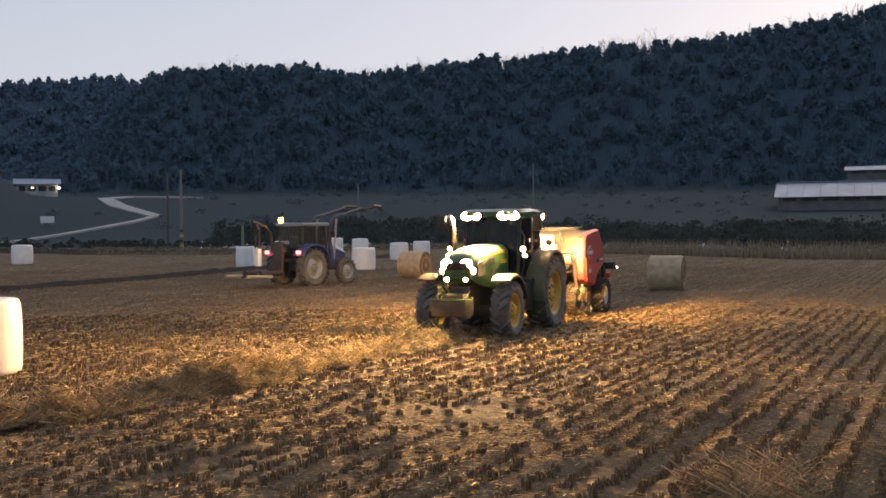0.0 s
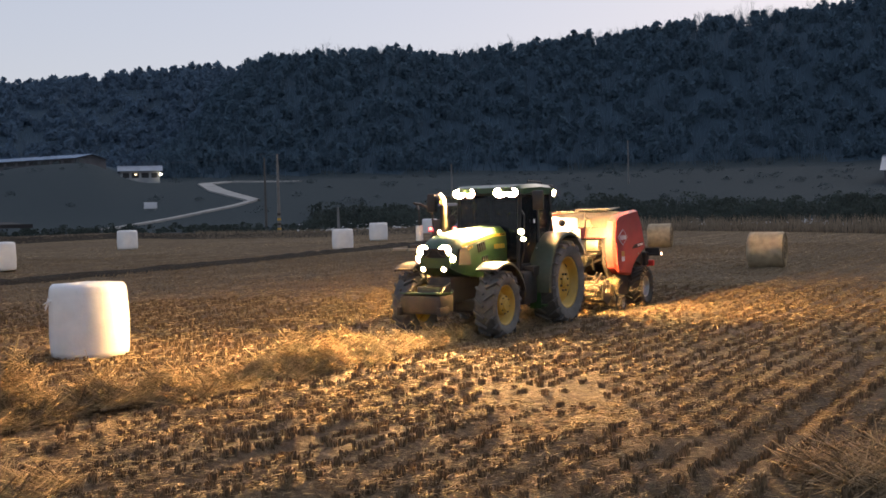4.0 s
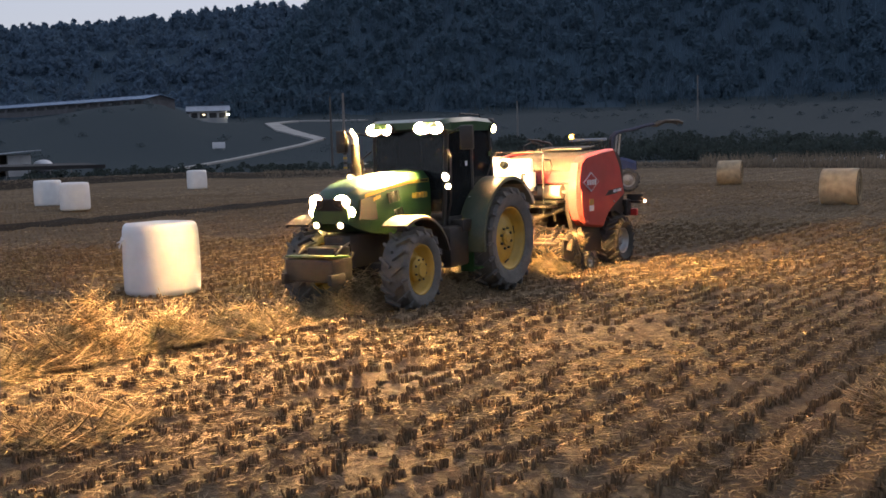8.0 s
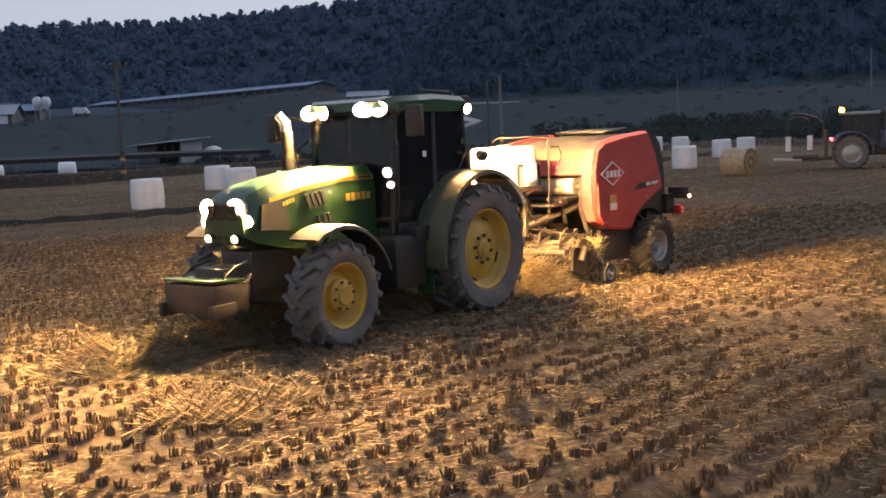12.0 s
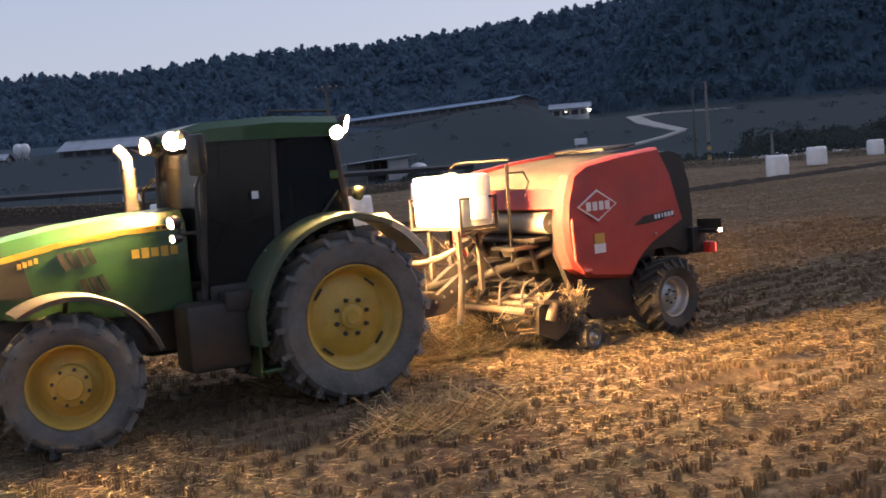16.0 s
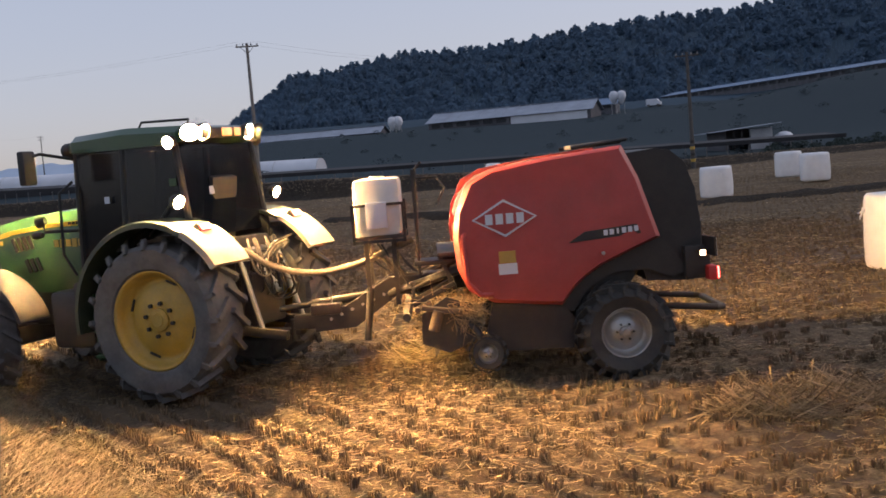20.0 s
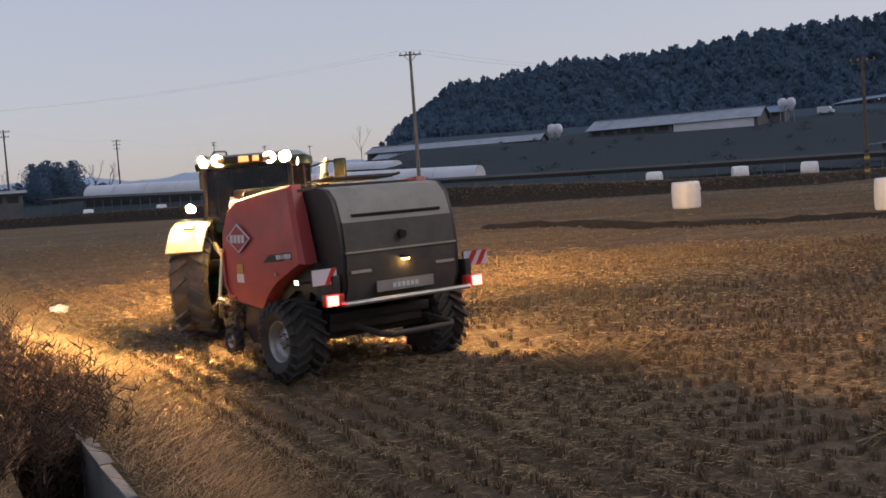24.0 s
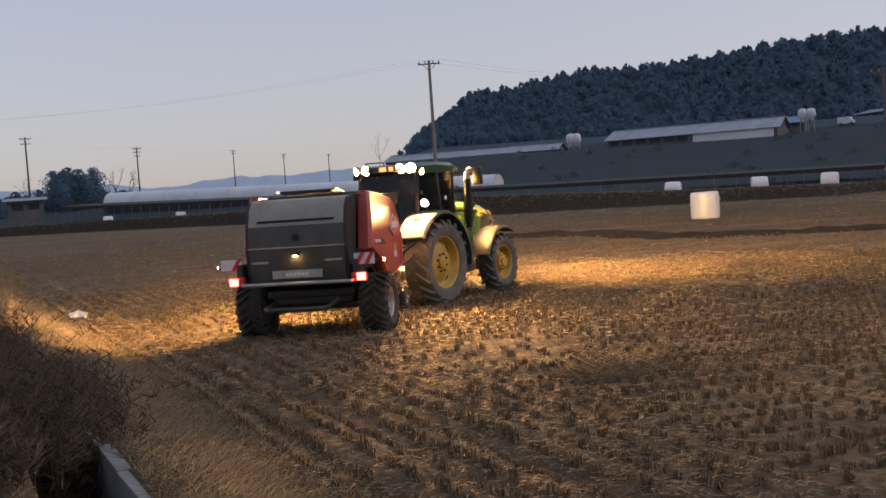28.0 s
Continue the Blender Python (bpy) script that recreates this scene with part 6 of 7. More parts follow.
# ---- poles, sheds, barns and houses beyond the field ----
def ground_at(az, elev, lo=70, hi=330):
    """The first place along a bearing where the land is seen at that elevation."""
    d = np.arange(lo, hi, 0.5)
    x, y = -np.sin(np.radians(az)) * d, np.cos(np.radians(az)) * d
    e = np.degrees(np.arctan2(height(x, y) - EYE_HEIGHT, d))
    k = np.where(e >= elev)[0]
    i = k[0] if len(k) else len(d) - 1
    return Vector((float(x[i]), float(y[i]), float(height(x[i], y[i]))))


def pole(az, d, h, mat="wood_pole", arms=1, lean=0.0, band=False, label="tall concrete utility pole with a crossarm"):
    p = polar(az, d)
    z = float(height(p.x, p.y))
    ob = tagged(empty("utility_pole"), label, "pole", "utility poles round the field")
    ob.matrix_basis = pose(p.x, p.y, z - 0.1, 0, lean, az)
    part("shaft", rod(B(), (0, 0, 0), (0, 0, h), 0.17, 12, 0.10), M[mat], ob)
    for k in range(arms):
        zz = h - 0.25 - 0.75 * k
        part("crossarm", box(B(), (0, 0, zz), (1.7 - 0.3 * k, 0.09, 0.09)), M["pole_dark"], ob)
        for x in (-0.75, -0.3, 0.3, 0.75):
            part("insulator", rod(B(), (x * (1 - .18 * k), 0, zz + 0.04), (x * (1 - .18 * k), 0, zz + 0.22), 0.045, 8), M["wall_pale"], ob)
    if arms:
        part("brace", rod(rod(B(), (0.5, 0, h - 0.27), (0.05, 0, h - 0.75), 0.02, 6), (-0.5, 0, h - 0.27), (-0.05, 0, h - 0.75), 0.02, 6), M["pole_dark"], ob)
    if band:
        for k in range(4):
            part("warning_band", rod(B(), (0, 0, 0.6 + 0.45 * k), (0, 0, 0.82 + 0.45 * k), 0.178, 12), M["yellow"] if k % 2 == 0 else M["black"], ob)
    return ob, Vector((p.x, p.y, z + h))


def wire(a, b, sag, n=14):
    pts = []
    for k in range(n + 1):
        f = k / n
        q = a.lerp(b, f)
        pts.append((q.x, q.y, q.z - sag * 4 * f * (1 - f)))
    return tagged(part("overhead_wire", loft(B(), [[(p[0] + 0.004 * a, p[1] + 0.004 * a, p[2] + 0.004 * c) for a, c in ((-1, -0.6), (1, -0.6), (0, 1))] for p in pts]), M["pole_dark"]), "thin sagging overhead power wire between poles", "wire")


def barn(name, a, b, depth, eave, ridge, label, category, roof_mat, wall_mat, windows=0, foot=3.0, side=1, pale_wall=None):
    """A long shed from a to b, with its front towards the field: walls, overhanging gable roof, openings in the front wall."""
    a, b = Vector(a), Vector(b)
    d = b - a
    L = Vector((d.x, d.y)).length
    ang = math.degrees(math.atan2(d.y, d.x))
    z = min(a.z, b.z)
    ob = tagged(empty(name), label, category)
    ob.matrix_basis = pose(a.x, a.y, z, 0, 0, ang)
    y0, y1 = (0, depth * side)
    w = B()
    n = max(windows, 1)
    step = L / n
    t = 0.2 * side
    if windows:
        box(w, (L / 2, t / 2, (-foot + eave * 0.35) / 2), (L, abs(t), foot + eave * 0.35))
        box(w, (L / 2, t / 2, eave * 0.90), (L, abs(t), eave * 0.2))
        for k in range(n + 1):
            box(w, (min(max(k * step, step * .12), L - step * .12), t / 2, eave * 0.575), (step * 0.24, abs(t), eave * 0.45))
    else:
        box(w, (L / 2, t / 2, (eave - foot) / 2), (L, abs(t), eave + foot))
    box(w, (L / 2, y1 - t / 2, (eave - foot) / 2), (L, abs(t), eave + foot))
    box(w, (0.1, y1 / 2, (eave - foot) / 2), (0.2, abs(depth) - 0.4, eave + foot))
    box(w, (L - 0.1, y1 / 2, (eave - foot) / 2), (0.2, abs(depth) - 0.4, eave + foot))
    for x in (0.1, L - 0.1):
        vs = [w.verts.new((x - 0.1, 0.05 * side, eave)), w.verts.new((x - 0.1, y1 * 0.5, ridge - 0.06)), w.verts.new((x - 0.1, y1 - .05 * side, eave))]
        f = w.faces.new(vs)
        r = bmesh.ops.extrude_face_region(w, geom=[f])
        bmesh.ops.translate(w, verts=[v for v in r["geom"] if isinstance(v, bmesh.types.BMVert)], vec=(0.2, 0, 0))
    part("wall", w, M[wall_mat], ob)
    if windows:
        for k in range(n):
            part("window", box(B(), ((k + 0.5) * step, t * 0.6, eave * 0.575), (step * 0.74, 0.04, eave * 0.43)), M["dull_pane"], ob)
    for sgn, ya in ((1, -0.5 * side), (-1, y1 + 0.5 * side)):
        bm = B()
        zz = eave - (ridge - eave) * 0.5 / (abs(depth) / 2)
        q = [(-0.6, ya, zz), (L + 0.6, ya, zz), (L + 0.6, y1 / 2, ridge), (-0.6, y1 / 2, ridge)]
        f = bm.faces.new([bm.verts.new(p) for p in q])
        bmesh.ops.recalc_face_normals(bm, faces=bm.faces)
        bmesh.ops.solidify(bm, geom=[f], thickness=0.10)
        slope = part("roof_slope", bm, M[roof_mat], ob)
        for k in range(max(3, int(L / 2.4))):
            x = L * (k + 0.5) / max(3, int(L / 2.4))
            part("roof_rib", rod(B(), (x, ya, zz + 0.12), (x, y1 / 2, ridge + 0.12), 0.05, 4), M[roof_mat], slope)
    part("ridge_cap", box(B(), (L / 2, y1 / 2, ridge + 0.11), (L + 1.2, 0.5, 0.08)), M[roof_mat], ob)
    if pale_wall:
        part("pale_curtain", box(B(), (L * pale_wall[0] + L * pale_wall[1] / 2, -0.05 * side, eave * 0.45), (L * pale_wall[1], 0.05, eave * 0.8)), M["poly"], ob)
    return ob


def silo(az, d, base_elev, h, r):
    p = polar(az, d)
    z = EYE_HEIGHT + d * math.tan(radians(base_elev))
    ob = tagged(empty("feed_silo"), "pale egg-shaped feed silo on legs beside a barn", "silo", "feed silos")
    ob.matrix_basis = pose(p.x, p.y, z, 0, 0, az)
    part("hopper", lathe(B(), [(0.12, 0.3), (r * 0.6, h * 0.3), (r, h * 0.55), (r * 0.95, h * 0.8), (r * 0.6, h * 0.96), (0.0, h)], 18, "Z"), M["poly"], ob, smooth=True)
    for k in range(4):
        a = math.pi / 4 + k * math.pi / 2
        part("leg", rod(B(), (math.cos(a) * r * 0.8, math.sin(a) * r * 0.8, -4), (math.cos(a) * r * 0.8, math.sin(a) * r * 0.8, h * 0.55), 0.07, 6), M["steel"], ob)
    return ob


def tunnel(a, b, r, label, mat="poly"):
    """A plastic tunnel greenhouse with hoops under its skin."""
    a, b = Vector(a), Vector(b)
    d = b - a
    L = Vector((d.x, d.y)).length
    ob = tagged(empty("tunnel_greenhouse"), label, "greenhouse", "tunnel greenhouses")
    ob.matrix_basis = pose(a.x, a.y, a.z, 0, -math.degrees(math.atan2(d.z, L)), math.degrees(math.atan2(d.y, d.x)))
    n = 12
    arc = [(r * math.cos(math.pi * k / n), r * 0.95 * math.sin(math.pi * k / n)) for k in range(n + 1)]
    inner = [(q * 0.98, z * 0.98) for q, z in arc[::-1]]
    bm = loft(B(), [[(x, y, z) for y, z in arc + inner] for x in np.linspace(0, L, 12)])
    part("skin", bm, M[mat], ob, smooth=False)
    for k in range(max(4, int(L / 6))):
        x = L * k / (max(4, int(L / 6)) - 1)
        part("hoop", pipe(B(), [(x, y * 1.01, z * 1.01) for y, z in arc], 0.03, 5), M["steel"], ob)
    part("end_wall", slab(B(), [(y, z) for y, z in arc], 0, 0.05), M[mat], ob, at=pose(0.05, 0, 0, 0, 0, 90))
    part("end_wall", slab(B(), [(y, z) for y, z in arc], 0, 0.05), M[mat], ob, at=pose(L, 0, 0, 0, 0, 90))
    part("footing", box(B(), (L / 2, 0, -0.9), (L, r * 2, 1.9)), M["shade_net"], ob)
    return ob


def at_elev(az, d, elev):
    p = polar(az, d)
    return Vector((p.x, p.y, EYE_HEIGHT + d * math.tan(radians(elev))))


def build_far():
    # utility poles and wires
    e, etop = pole(56.33, 82, 12.1, "wood_pole", 1, 0, True)
    d, dtop = pole(33.5, 80, 8.5, "pole_dark", 1, 0, True)
    a, atop = pole(13.72, 100, 7.6, "wood_pole", 0, 0, True, "pale concrete utility pole at the field edge")
    pole(14.4, 128, 8.6, "pole_dark", 0, 0, False, "dark thin pole behind the field edge")
    pole(4.5, 165, 6.2, "wood_pole", 0, 0, False, "pale thin pole on the slope")
    pole(-4.85, 188, 7.6, "wood_pole", 0, 0, False, "pale thin pole on the slope")
    pole(10.6, 112, 2.6, "wood_pole", 0, 0, False, "short pale post beyond the field")
    f, ftop = pole(77.1, 168, 13.6, "pole_dark", 2)
    g, gtop = pole(71.8, 215, 11.2, "pole_dark", 3)
    h1, t1 = pole(66.95, 300, 13.0, "pole_dark", 2)
    h2, t2 = pole(64.35, 320, 12.0, "pole_dark", 2)
    h3, t3 = pole(62.0, 330, 11.5, "pole_dark", 1)
    for o in (-0.7, 0.7):
        k = Vector((o * 0.5, o, 0))
        wire(etop + k, dtop + k, 1.2)
        wire(etop + k, Vector((-106, 12, 11.5)) + k, 1.0)
        wire(ftop + k, gtop + k, 1.0)
        wire(gtop + k, t1 + k, 1.2)
        wire(dtop + k, atop + k, 1.6)
    # field shed with a mono-pitch roof, and the round tank beside it
    p0, p1 = ground_at(31.8, -0.75), ground_at(29.5, -0.75)
    ang = math.degrees(math.atan2(p1.y - p0.y, p1.x - p0.x))
    L = (p1 - p0).length
    s = tagged(empty("field_shed"), "small open-fronted shed with a pale sloping metal roof", "shed")
    s.matrix_basis = pose(p0.x, p0.y, p0.z - 0.1, 0, 0, ang)
    w = box(B(), (L * 0.76, 0.08, 1.2), (L * 0.48, 0.16, 2.4))
    part("wall", w, M["wall_pale"], s)
    part("back_wall", box(B(), (L / 2, 3.2, 1.2), (L, 0.16, 2.6)), M["wall_dark"], s)
    part("end_wall", box(B(), (L - 0.08, 1.6, 1.25), (0.16, 3.0, 2.5)), M["wall_pale"], s)
    part("end_wall", box(B(), (0.08, 1.6, 1.1), (0.16, 3.0, 2.2)), M["wall_dark"], s)
    for k in range(3):
        part("post", box(B(), (L * 0.17 * k + 0.05, 0.06, 1.1), (0.1, 0.1, 2.2)), M["pole_dark"], s)
    part("roof_sheet", box(B(), (L / 2 - 0.35, 1.5, 2.55), (L + 2.4, 4.4, 0.09), (-2, -3.5, 0)), M["roof_pale"], s)
    p = ground_at(28.95, -0.75)
    tk = tagged(empty("round_tank"), "round grey tank under a pale cover beside the shed", "tank")
    tk.matrix_basis = pose(p.x, p.y, p.z)
    part("body", lathe(B(), [(0.95, -0.2), (1.0, 0.3), (1.0, 1.25), (0, 1.25)], 20, "Z"), M["wall_dark"], tk)
    part("cover", lathe(B(), [(1.03, 1.1), (1.02, 1.35), (0.75, 1.65), (0.3, 1.8), (0, 1.82)], 20, "Z"), M["poly"], tk, smooth=True)
    # long barn climbing behind the shed, barns further round
    barn("long_barn", at_elev(34.9, 300, 2.05), at_elev(23.9, 236, 2.6), 9, 1.6, 2.5, "very long low cattle barn with a blue-grey metal roof", "barn", "roof_blue", "wall_dark", 24, 4)
    barn("cattle_barn", at_elev(47.2, 222, 1.62), at_elev(38.6, 214, 1.58), 13, 2.0, 4.0, "long cattle barn with a pale metal roof and white curtain", "barn", "roof_pale", "wall_dark", 12, 4, pale_wall=(0.52, 0.46))
    barn("lean_barn", at_elev(40.2, 252, 1.9), at_elev(37.3, 250, 1.9), 7, 1.5, 2.9, "small barn roof behind the cattle barn", "barn", "roof_blue", "wall_dark", 4, 4)
    barn("low_barn", at_elev(59.0, 248, 1.25), at_elev(49.9, 236, 1.35), 10, 2.0, 3.4, "long low barn with a weathered pale roof", "barn", "roof_pale", "wall_dark", 14, 4)
    barn("store_barn", at_elev(58.6, 226, 0.9), at_elev(52.2, 216, 0.95), 6, 1.9, 2.8, "low store shed below the long barn", "barn", "roof_pale", "wall_dark", 8, 4)
    barn("roof_barn", at_elev(-25.5, 176, 0.9), at_elev(-17.4, 176, 0.9), 11, 1.4, 3.6, "dark barn with a broad pale metal roof", "barn", "roof_pale", "wall_dark", 8, 4, side=-1)
    barn("upper_barn", at_elev(-26, 246, 2.35), at_elev(-20.7, 246, 2.35), 7, 1.0, 1.9, "distant low building with a pale roof", "barn", "roof_pale", "wall_dark", 5, 4, side=-1)
    barn("farm_house", at_elev(21.7, 226, 1.72), at_elev(19.75, 226, 1.72), 6, 2.3, 3.3, "small pale farmhouse with lit windows on the slope", "house", "roof_pale", "wall_pale", 4, 3)
    barn("outbuilding", at_elev(23.3, 214, 1.45), at_elev(22.7, 214, 1.45), 3, 1.5, 2.2, "small pale outbuilding near the farmhouse", "shed", "roof_pale", "wall_pale", 1, 3)
    barn("road_shed", at_elev(78.2, 162, 0.15), at_elev(76.5, 162, 0.15), 4, 2.1, 2.4, "dark flat-roofed shed by the farm road", "shed", "wall_pale", "wall_dark", 2, 3)
    for az, d, el, col in ((20.95, 225.6, 2.1, "window_light"), (19.7, 225.5, 2.1, "far_lamp"), (32.85, 286, 2.42, "far_lamp")):
        q = at_elev(az, d, el)
        lp = tagged(part("yard_lamp", box(B(), (0, 0, 0), (0.5, 0.1, 0.3)), M[col], None, at=pose(q.x, q.y, q.z, 0, 0, az)), "small lit lamp on a farm building wall", "lamp", "yard lamps")
    for az, d, el in ((37.35, 240, 2.2), (36.95, 240, 2.2), (49.1, 226, 1.8), (48.8, 226, 1.8)):
        silo(az, d, el - 0.1, 3.3, 1.0)
    tunnel(at_elev(73.25, 190, 0.50), at_elev(53.05, 148, 0.0), 1.8, "long white plastic tunnel greenhouse beyond the field")
    tunnel(at_elev(60.5, 196, 0.9), at_elev(57.4, 188, 0.8), 1.5, "short white plastic tunnel greenhouse")
    # black shade nets on posts along the upper field
    for k, (a0, a1, e0, e1) in enumerate(((76, 66, 0.48, 0.22), (66, 58, 0.22, 0.06), (58, 50, 0.06, -0.06), (50, 42, -0.06, -0.14), (42, 34, -0.14, -0.2), (34, 26, -0.2, -0.28))):
        d0, d1 = np.interp([a0, a1], [26, 34, 54, 66, 75], [118, 112, 116, 140, 178])
        pa, pb = at_elev(a0, d0, e0), at_elev(a1, d1, e1)
        dv = pb - pa
        L = Vector((dv.x, dv.y)).length
        ob = tagged(empty("shade_canopy"), "black shade netting on rows of posts over a crop bed", "shade canopy", "shade canopies")
        ob.matrix_basis = pose(pa.x, pa.y, pa.z, 0, -math.degrees(math.atan2(dv.z, L)), math.degrees(math.atan2(dv.y, dv.x)))
        part("netting", box(B(), (L / 2, 2.4, 0.0), (L, 5.0, 0.05), (4, 0, 0)), M["shade_net"], ob)
        part("front_flap", box(B(), (L / 2, -0.05, -0.22), (L, 0.04, 0.4)), M["shade_net"], ob)
        for j in range(int(L / 2.2)):
            part("post", box(B(), (j * 2.2 + 0.3, 0.05, -1.2), (0.08, 0.08, 2.4)), M["wood_pole"], ob)
    # farm road and the path below the house
    def ribbon(name, pts, widths, label):
        """A strip of road draped over the land."""
        fine = []
        for (p, q), (w0, w1) in zip(zip(pts[:-1], pts[1:]), zip(widths[:-1], widths[1:])):
            for k in range(16):
                f = k / 16
                fine.append((p.lerp(q, f), w0 + (w1 - w0) * f))
        fine.append((pts[-1], widths[-1]))
        bm = B()
        rings = []
        for i, (p, w) in enumerate(fine):
            q = fine[min(i + 1, len(fine) - 1)][0] - fine[max(i - 1, 0)][0]
            n = Vector((-q.y, q.x, 0)).normalized() * w / 2
            rings.append([bm.verts.new((r.x, r.y, float(height(r.x, r.y)) + o)) for r, o in ((p - n, 0.25), (p + n, 0.25), (p + n, -0.4), (p - n, -0.4))])
        for r0, r1 in zip(rings[:-1], rings[1:]):
            for k in range(4):
                bm.faces.new((r0[k], r0[(k + 1) % 4], r1[(k + 1) % 4], r1[k]))
        bmesh.ops.recalc_face_normals(bm, faces=bm.faces)
        return tagged(part(name, bm, M["road"]), label, "road", "", "structure")
    ribbon("road", [ground_at(az, el) for az, el in ((12.5, 1.55), (16.2, 1.6), (17.5, 1.5), (16.9, 1.15), (15.9, 0.85), (15.0, 0.6))], [1.6, 1.8, 2.6, 3.0, 2.4, 2.0], "pale farm road winding down the slope")
    ribbon("field_track", [ground_at(az, el) for az, el in ((15.0, 0.6), (16.0, 0.32), (17.4, 0.08), (19.0, -0.22), (20.9, -0.5), (23.0, -0.74))], [1.2, 1.1, 1.1, 1.0, 1.0, 0.9], "narrow pale track across the slope")
    # white board, van, scattered snow
    p = ground_at(20.27, 0.24)
    bd = tagged(empty("white_board"), "small white board standing on the slope", "sign")
    bd.matrix_basis = pose(p.x, p.y, p.z, 0, 0, 20)
    part("panel", box(B(), (0, 0, 0.75), (1.9, 0.08, 0.95), (0, 0, 0), 0.01), M["poly"], bd)
    for k in (-0.7, 0.7):
        part("leg", box(B(), (k, 0.06, 0.1), (0.08, 0.08, 1.0)), M["steel"], bd)
    p = at_elev(35.3, 262, 2.22)
    v = tagged(empty("white_van"), "small white van parked near the barns", "van")
    v.matrix_basis = pose(p.x, p.y, float(height(p.x, p.y)), 0, 0, 20)
    part("body", slab(B(), [(-1.8, 0.4), (1.7, 0.4), (1.75, 1.0), (1.3, 1.15), (0.9, 1.85), (-1.8, 1.9)], -0.8, 0.8, 0.05), M["poly"], v)
    for x in (-1.1, 1.1):
        for y in (-0.75, 0.75):
            part("wheel", rod(B(), (x, y - 0.1, 0.33), (x, y + 0.1, 0.33), 0.33, 14), M["tyre"], v)
    rng = random.Random(77)
    vs, fs = [], []
    for k in range(230):
        az = rng.choice((rng.uniform(-23, -8), rng.uniform(-23, -8), rng.uniform(1, 12), rng.uniform(5, 13)))
        e = np.interp(az, *EDGE) + rng.uniform(18, 44)
        p = polar(az, e)
        z = float(height(p.x, p.y))
        rx, ry, h = rng.uniform(0.2, 0.95) ** 1.4, rng.uniform(0.2, 0.6), rng.uniform(0.1, 0.3)
        b0 = len(vs)
        for i in range(8):
            a = 2 * math.pi * i / 8
            j = rng.uniform(0.6, 1.2)
            vs.append((p.x + math.cos(a) * rx * j, p.y + math.sin(a) * ry * j, z - 0.05))
        for i in range(8):
            q = vs[b0 + i]
            vs.append((p.x + (q[0] - p.x) * 0.7, p.y + (q[1] - p.y) * 0.7, z + h * rng.uniform(0.6, 1)))
        for i in range(8):
            fs.append((b0 + i, b0 + (i + 1) % 8, b0 + 8 + (i + 1) % 8, b0 + 8 + i))
        fs.append(tuple(b0 + 8 + i for i in range(8)))
    raw("snow_patches", vs, fs, M["snow"], None, "stuff", "remains of old snow lying at the field edge")


def build_ditch():
    """Concrete channel sections along the bank: thick walls, joints between sections."""
    rng = random.Random(5)
    ang = math.degrees(math.atan2(0.14, -1.0))
    ax, nr = Vector((-1.0, 0.14)).normalized(), Vector((0.14, 1.0)).normalized()
    first = None
    for k in range(23):
        u = -12.0 + 1.0 * k
        c = ax * u + nr * -1.82 + Vector((0, TOE[0]))
        z = 0.555
        m = pose(c.x, c.y, z + rng.uniform(-.012, .012), 0, 0, ang + rng.uniform(-.8, .8))
        if first is None:
            first = tagged(empty("channel_section"), "weathered concrete irrigation channel section along the bank", "ditch", "channel sections")
            for s in (-1, 1):
                part("side_wall", box(B(), (0, s * 0.29, -0.29 if s < 0 else -0.42), (0.985, 0.07, 0.64 if s < 0 else 0.4), (0, 0, 0), 0.01), M["concrete"], first)
                if s < 0:
                    part("rim", box(B(), (0, s * 0.30, 0.035), (0.985, 0.11, 0.05), (0, 0, 0), 0.008), M["concrete"], first)
            part("base_slab", box(B(), (0, 0, -0.60), (0.985, 0.62, 0.06)), M["concrete"], first)
            first.matrix_basis = m
        else:
            copy_thing(first, m)
    # a scrap of white film on the headland
    q = Vector((-25.2, 6.6, 0))
    bm = B()
    bmesh.ops.create_icosphere(bm, subdivisions=2, radius=0.22)
    for v in bm.verts:
        v.co = Vector((v.co.x * 1.3, v.co.y, v.co.z * 0.6)) * (1 + 0.6 * noise.noise(v.co * 9))
    tagged(part("film_scrap", bm, M["white_film"], None, at=pose(q.x, q.y, float(height(q.x, q.y)) + 0.08)), "crumpled scrap of white film on dry grass", "litter")


build_far()
build_ditch()

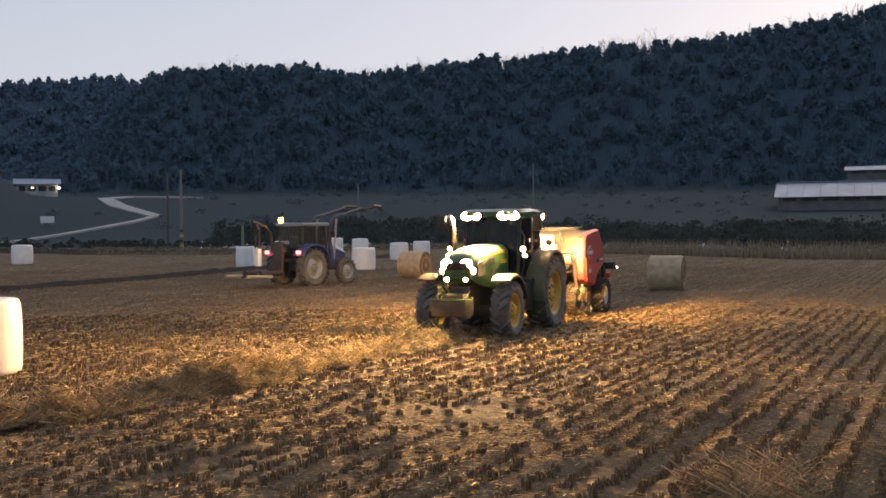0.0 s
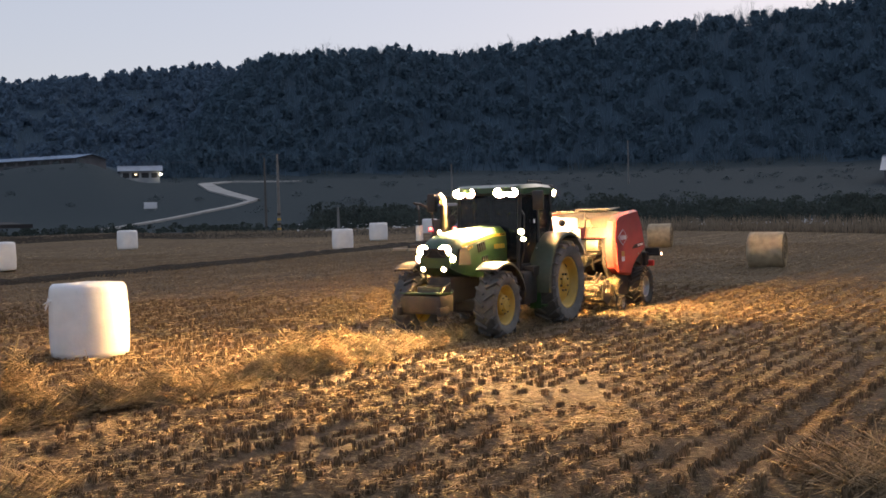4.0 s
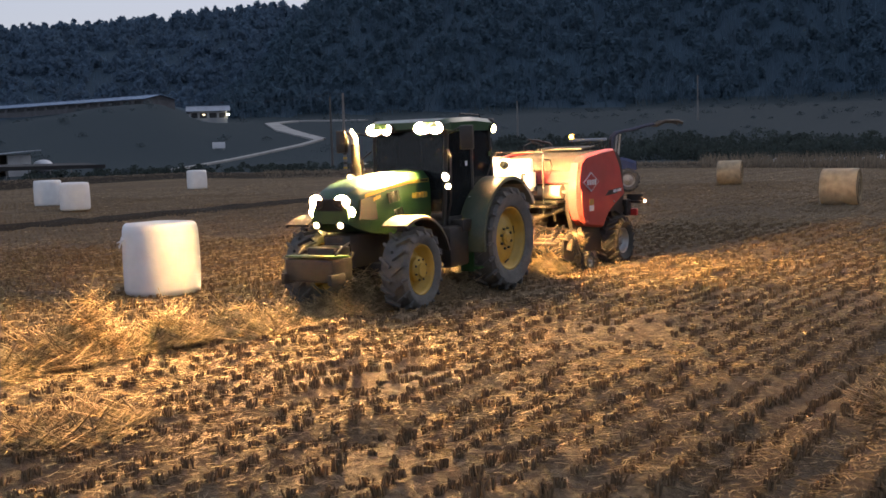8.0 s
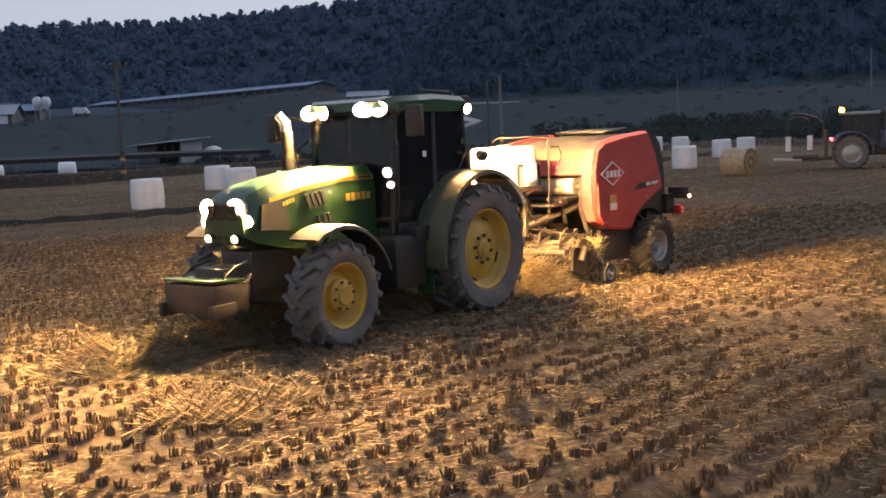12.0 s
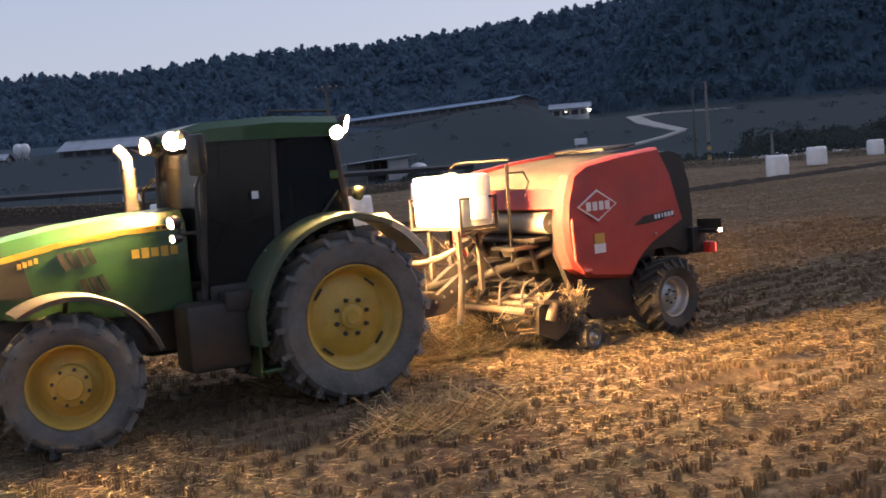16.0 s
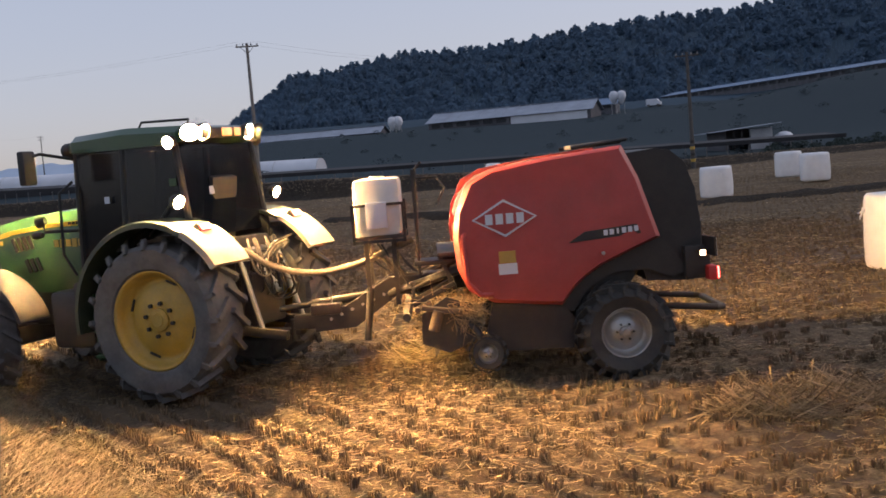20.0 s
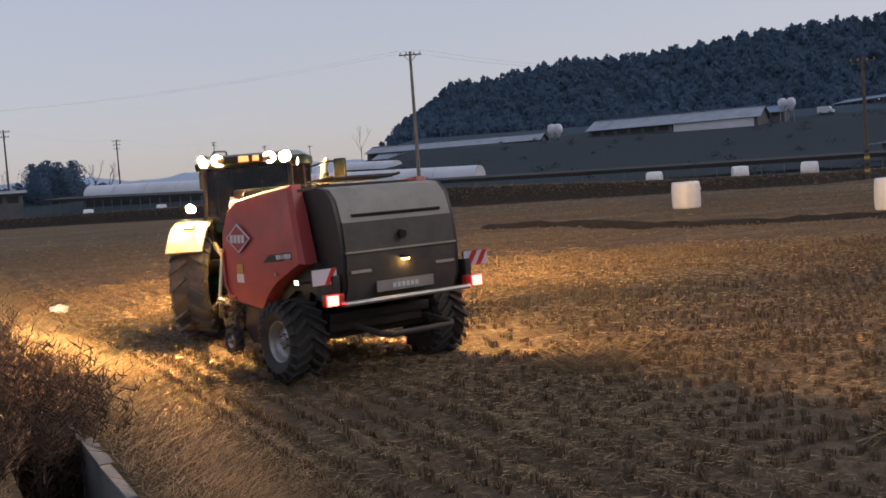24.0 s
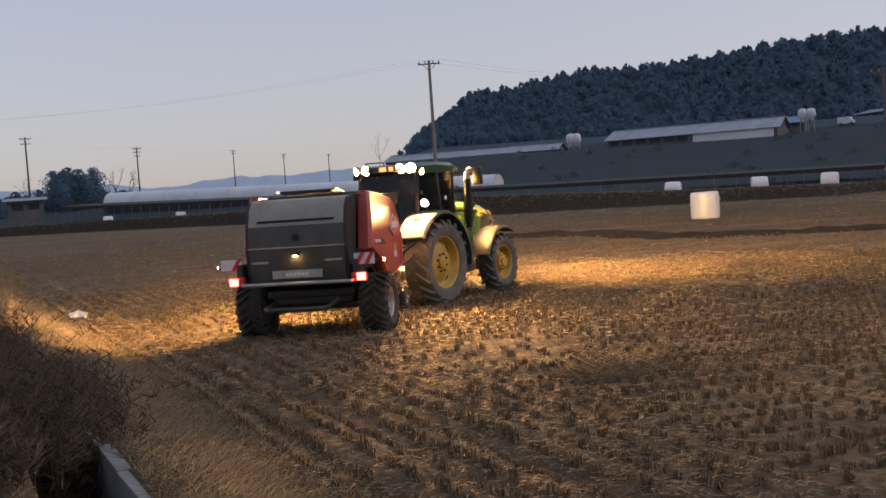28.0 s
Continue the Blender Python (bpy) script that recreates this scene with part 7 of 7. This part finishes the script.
# ---- what moves ----
# seconds, rear axle x, y, heading of the tractor, heading of the baler
TRACTOR_ROWS = [
    (0, 1.68, 26.84, -113.0, -113.5), (1, 1.16, 25.85, -112.9, -114.2), (2, 0.66, 24.89, -114.3, -114.3), (3, 0.12, 23.95, -114.8, -114.8),
    (4, -0.44, 23.03, -114.7, -115.5), (5, -1.01, 22.07, -114.5, -115.9), (6, -1.58, 21.07, -114.2, -115.8), (7, -2.14, 19.89, -113.0, -116.1),
    (8, -2.68, 18.64, -112.2, -116.1), (9, -3.18, 17.40, -111.1, -115.4), (10, -3.70, 16.34, -110.9, -115.5), (11, -4.20, 15.25, -110.8, -115.6),
    (12, -4.70, 14.15, -110.2, -114.8), (13, -5.23, 13.08, -109.9, -115.0), (14, -5.77, 11.99, -110.7, -115.5), (15, -6.28, 10.80, -114.1, -115.4),
    (16, -6.85, 9.59, -120.2, -114.9), (17, -7.56, 8.56, -128.8, -116.9), (18, -8.51, 7.79, -138.2, -121.5), (19, -9.60, 7.06, -147.6, -126.7),
    (20, -10.80, 6.49, -157.9, -132.5), (21, -12.22, 6.24, -171.7, -140.4), (22, -13.70, 6.34, -187.9, -150.4), (23, -15.05, 6.71, -205.6, -162.3),
    (24, -16.03, 7.40, -219.8, -177.2), (25, -16.98, 8.25, -229.4, -190.3), (26, -17.82, 9.26, -235.9, -201.9), (27, -18.49, 10.38, -243.0, -212.7),
    (28, -19.12, 11.62, -244.5, -225.0),
]

HITCH_BACK, TONGUE = -1.076, 3.53


def vehicle_at(t):
    """Rear axle x, y, tractor heading, baler heading, baler axle x, y at t seconds (headings in degrees), by a smooth curve."""
    k = min(int(t), len(TRACTOR_ROWS) - 2)
    f = t - k
    p = [np.array(TRACTOR_ROWS[max(0, min(len(TRACTOR_ROWS) - 1, k + j))][1:]) for j in (-1, 0, 1, 2)]
    v = 0.5 * ((2 * p[1]) + (-p[0] + p[2]) * f + (2 * p[0] - 5 * p[1] + 4 * p[2] - p[3]) * f * f + (-p[0] + 3 * p[1] - 3 * p[2] + p[3]) * f ** 3)
    x, y, a, b = v
    hx, hy = x + HITCH_BACK * math.cos(radians(a)), y + HITCH_BACK * math.sin(radians(a))
    return x, y, a, b, hx - TONGUE * math.cos(radians(b)), hy - TONGUE * math.sin(radians(b))


def motions():
    steps = [k * 0.25 for k in range(113)]
    states = [vehicle_at(t) for t in steps]
    lift = [float(headland(s[0], s[1]) + lie(s[0], s[1])) for s in states]
    lift_b = [float(headland(s[4], s[5]) + lie(s[4], s[5])) for s in states]
    walk(tractor, [(t, pose(s[0], s[1], l, 0, 0, s[2])) for t, s, l in zip(steps, states, lift)])
    walk(baler, [(t, pose(s[4], s[5], l, 0, 0, s[3])) for t, s, l in zip(steps, states, lift_b)])
    walk(pickup, [(0, pose(0, 0, 0)), (19, pose(0, 0, 0)), (20.2, pose(0, 0, 0.2)), (28, pose(0, 0, 0.2))])
    for wheels, ix, ia in ((tractor_wheels, 0, 2), (baler_wheels, 4, 3), (gauge_wheels, 4, 3)):
        for ob, x, y, r in wheels:
            roll, rows, last = 0.0, [], None
            for t, s in zip(steps, states):
                c, sn = math.cos(radians(s[ia])), math.sin(radians(s[ia]))
                p = Vector((s[ix] + c * x - sn * y, s[ix + 1] + sn * x + c * y))
                if last is not None:
                    roll += min((p - last).length / r, 1.5) * (1 if r > 0.3 else 1 - float(sm(19, 20.2, t)))
                last = p
                steer = 0.0
                if x > 2 and ix == 0:
                    k = steps.index(t)
                    ahead = states[min(k + 2, 112)][2] - states[max(k - 2, 0)][2]
                    steer = max(-32, min(32, ahead * 2.2))
                rows.append((t, pose(x, y, r, 0, 0, steer) @ Matrix.Rotation(roll, 4, "Y")))
            walk(ob, rows)
    # the blue tractor turns on to the far side of the field and drives out of view
    path = [(0, -6.3, 45.2, 54), (1, -5.8, 46.9, 58), (2.5, -4.9, 50.5, 62), (4.5, -3.7, 53.2, 40), (7.7, -1.5, 54.2, 8), (9, -0.2, 54.3, 3), (10, 0.9, 54.3, 0), (11, 2.2, 54.3, -1), (12.5, 4.4, 54.3, -1), (16, 10, 54.2, 0), (22, 18, 54.2, 0), (28, 26, 54.2, 0)]
    ts = [q[0] for q in path]
    blue = [tuple(float(np.interp(t, ts, [q[k] for q in path])) for k in (1, 2, 3)) for t in steps]
    blue = [tuple(float(np.mean([blue[max(0, min(112, i + j))][k] for j in (-2, -1, 0, 1, 2)])) for k in range(3)) for i in range(113)]
    walk(loader_tractor, [(t, pose(b[0], b[1], float(height(b[0], b[1])), 0, 0, b[2])) for t, b in zip(steps, blue)])
    for ob, x, y, r in loader_wheels:
        roll, rows, last = 0.0, [], None
        for t, b in zip(steps, blue):
            p = Vector(b[:2])
            roll += (p - last).length / r if last is not None else 0.0
            last = p
            rows.append((t, pose(x, y, r) @ Matrix.Rotation(roll, 4, "Y")))
        walk(ob, rows)
    # each heap of the windrow is taken up by the reel and rides on inside the baler
    for ob, x, y in straw_heaps:
        rest = ob.matrix_basis.copy()
        when = None
        for t, s in zip(steps, states):
            c, sn = math.cos(radians(s[3])), math.sin(radians(s[3]))
            if (x - s[4]) * c + (y - s[5]) * sn < 1.95 and when is None:
                when = t
        if when is None or when > 20:
            walk(ob, [(0, rest), (28, rest)])
            continue
        rows = [(0, rest), (max(0.12, when - 0.2), rest)]
        for t, s, l in zip(steps, states, lift):
            if t == when:
                rows[-1] = (when - 0.1, rest)
            if t >= when:
                inside = pose(s[4], s[5], 0, 0, 0, s[3]) @ pose(0.5, 0, 1.25)
                rows.append((t, inside))
        walk(ob, rows)


motions()
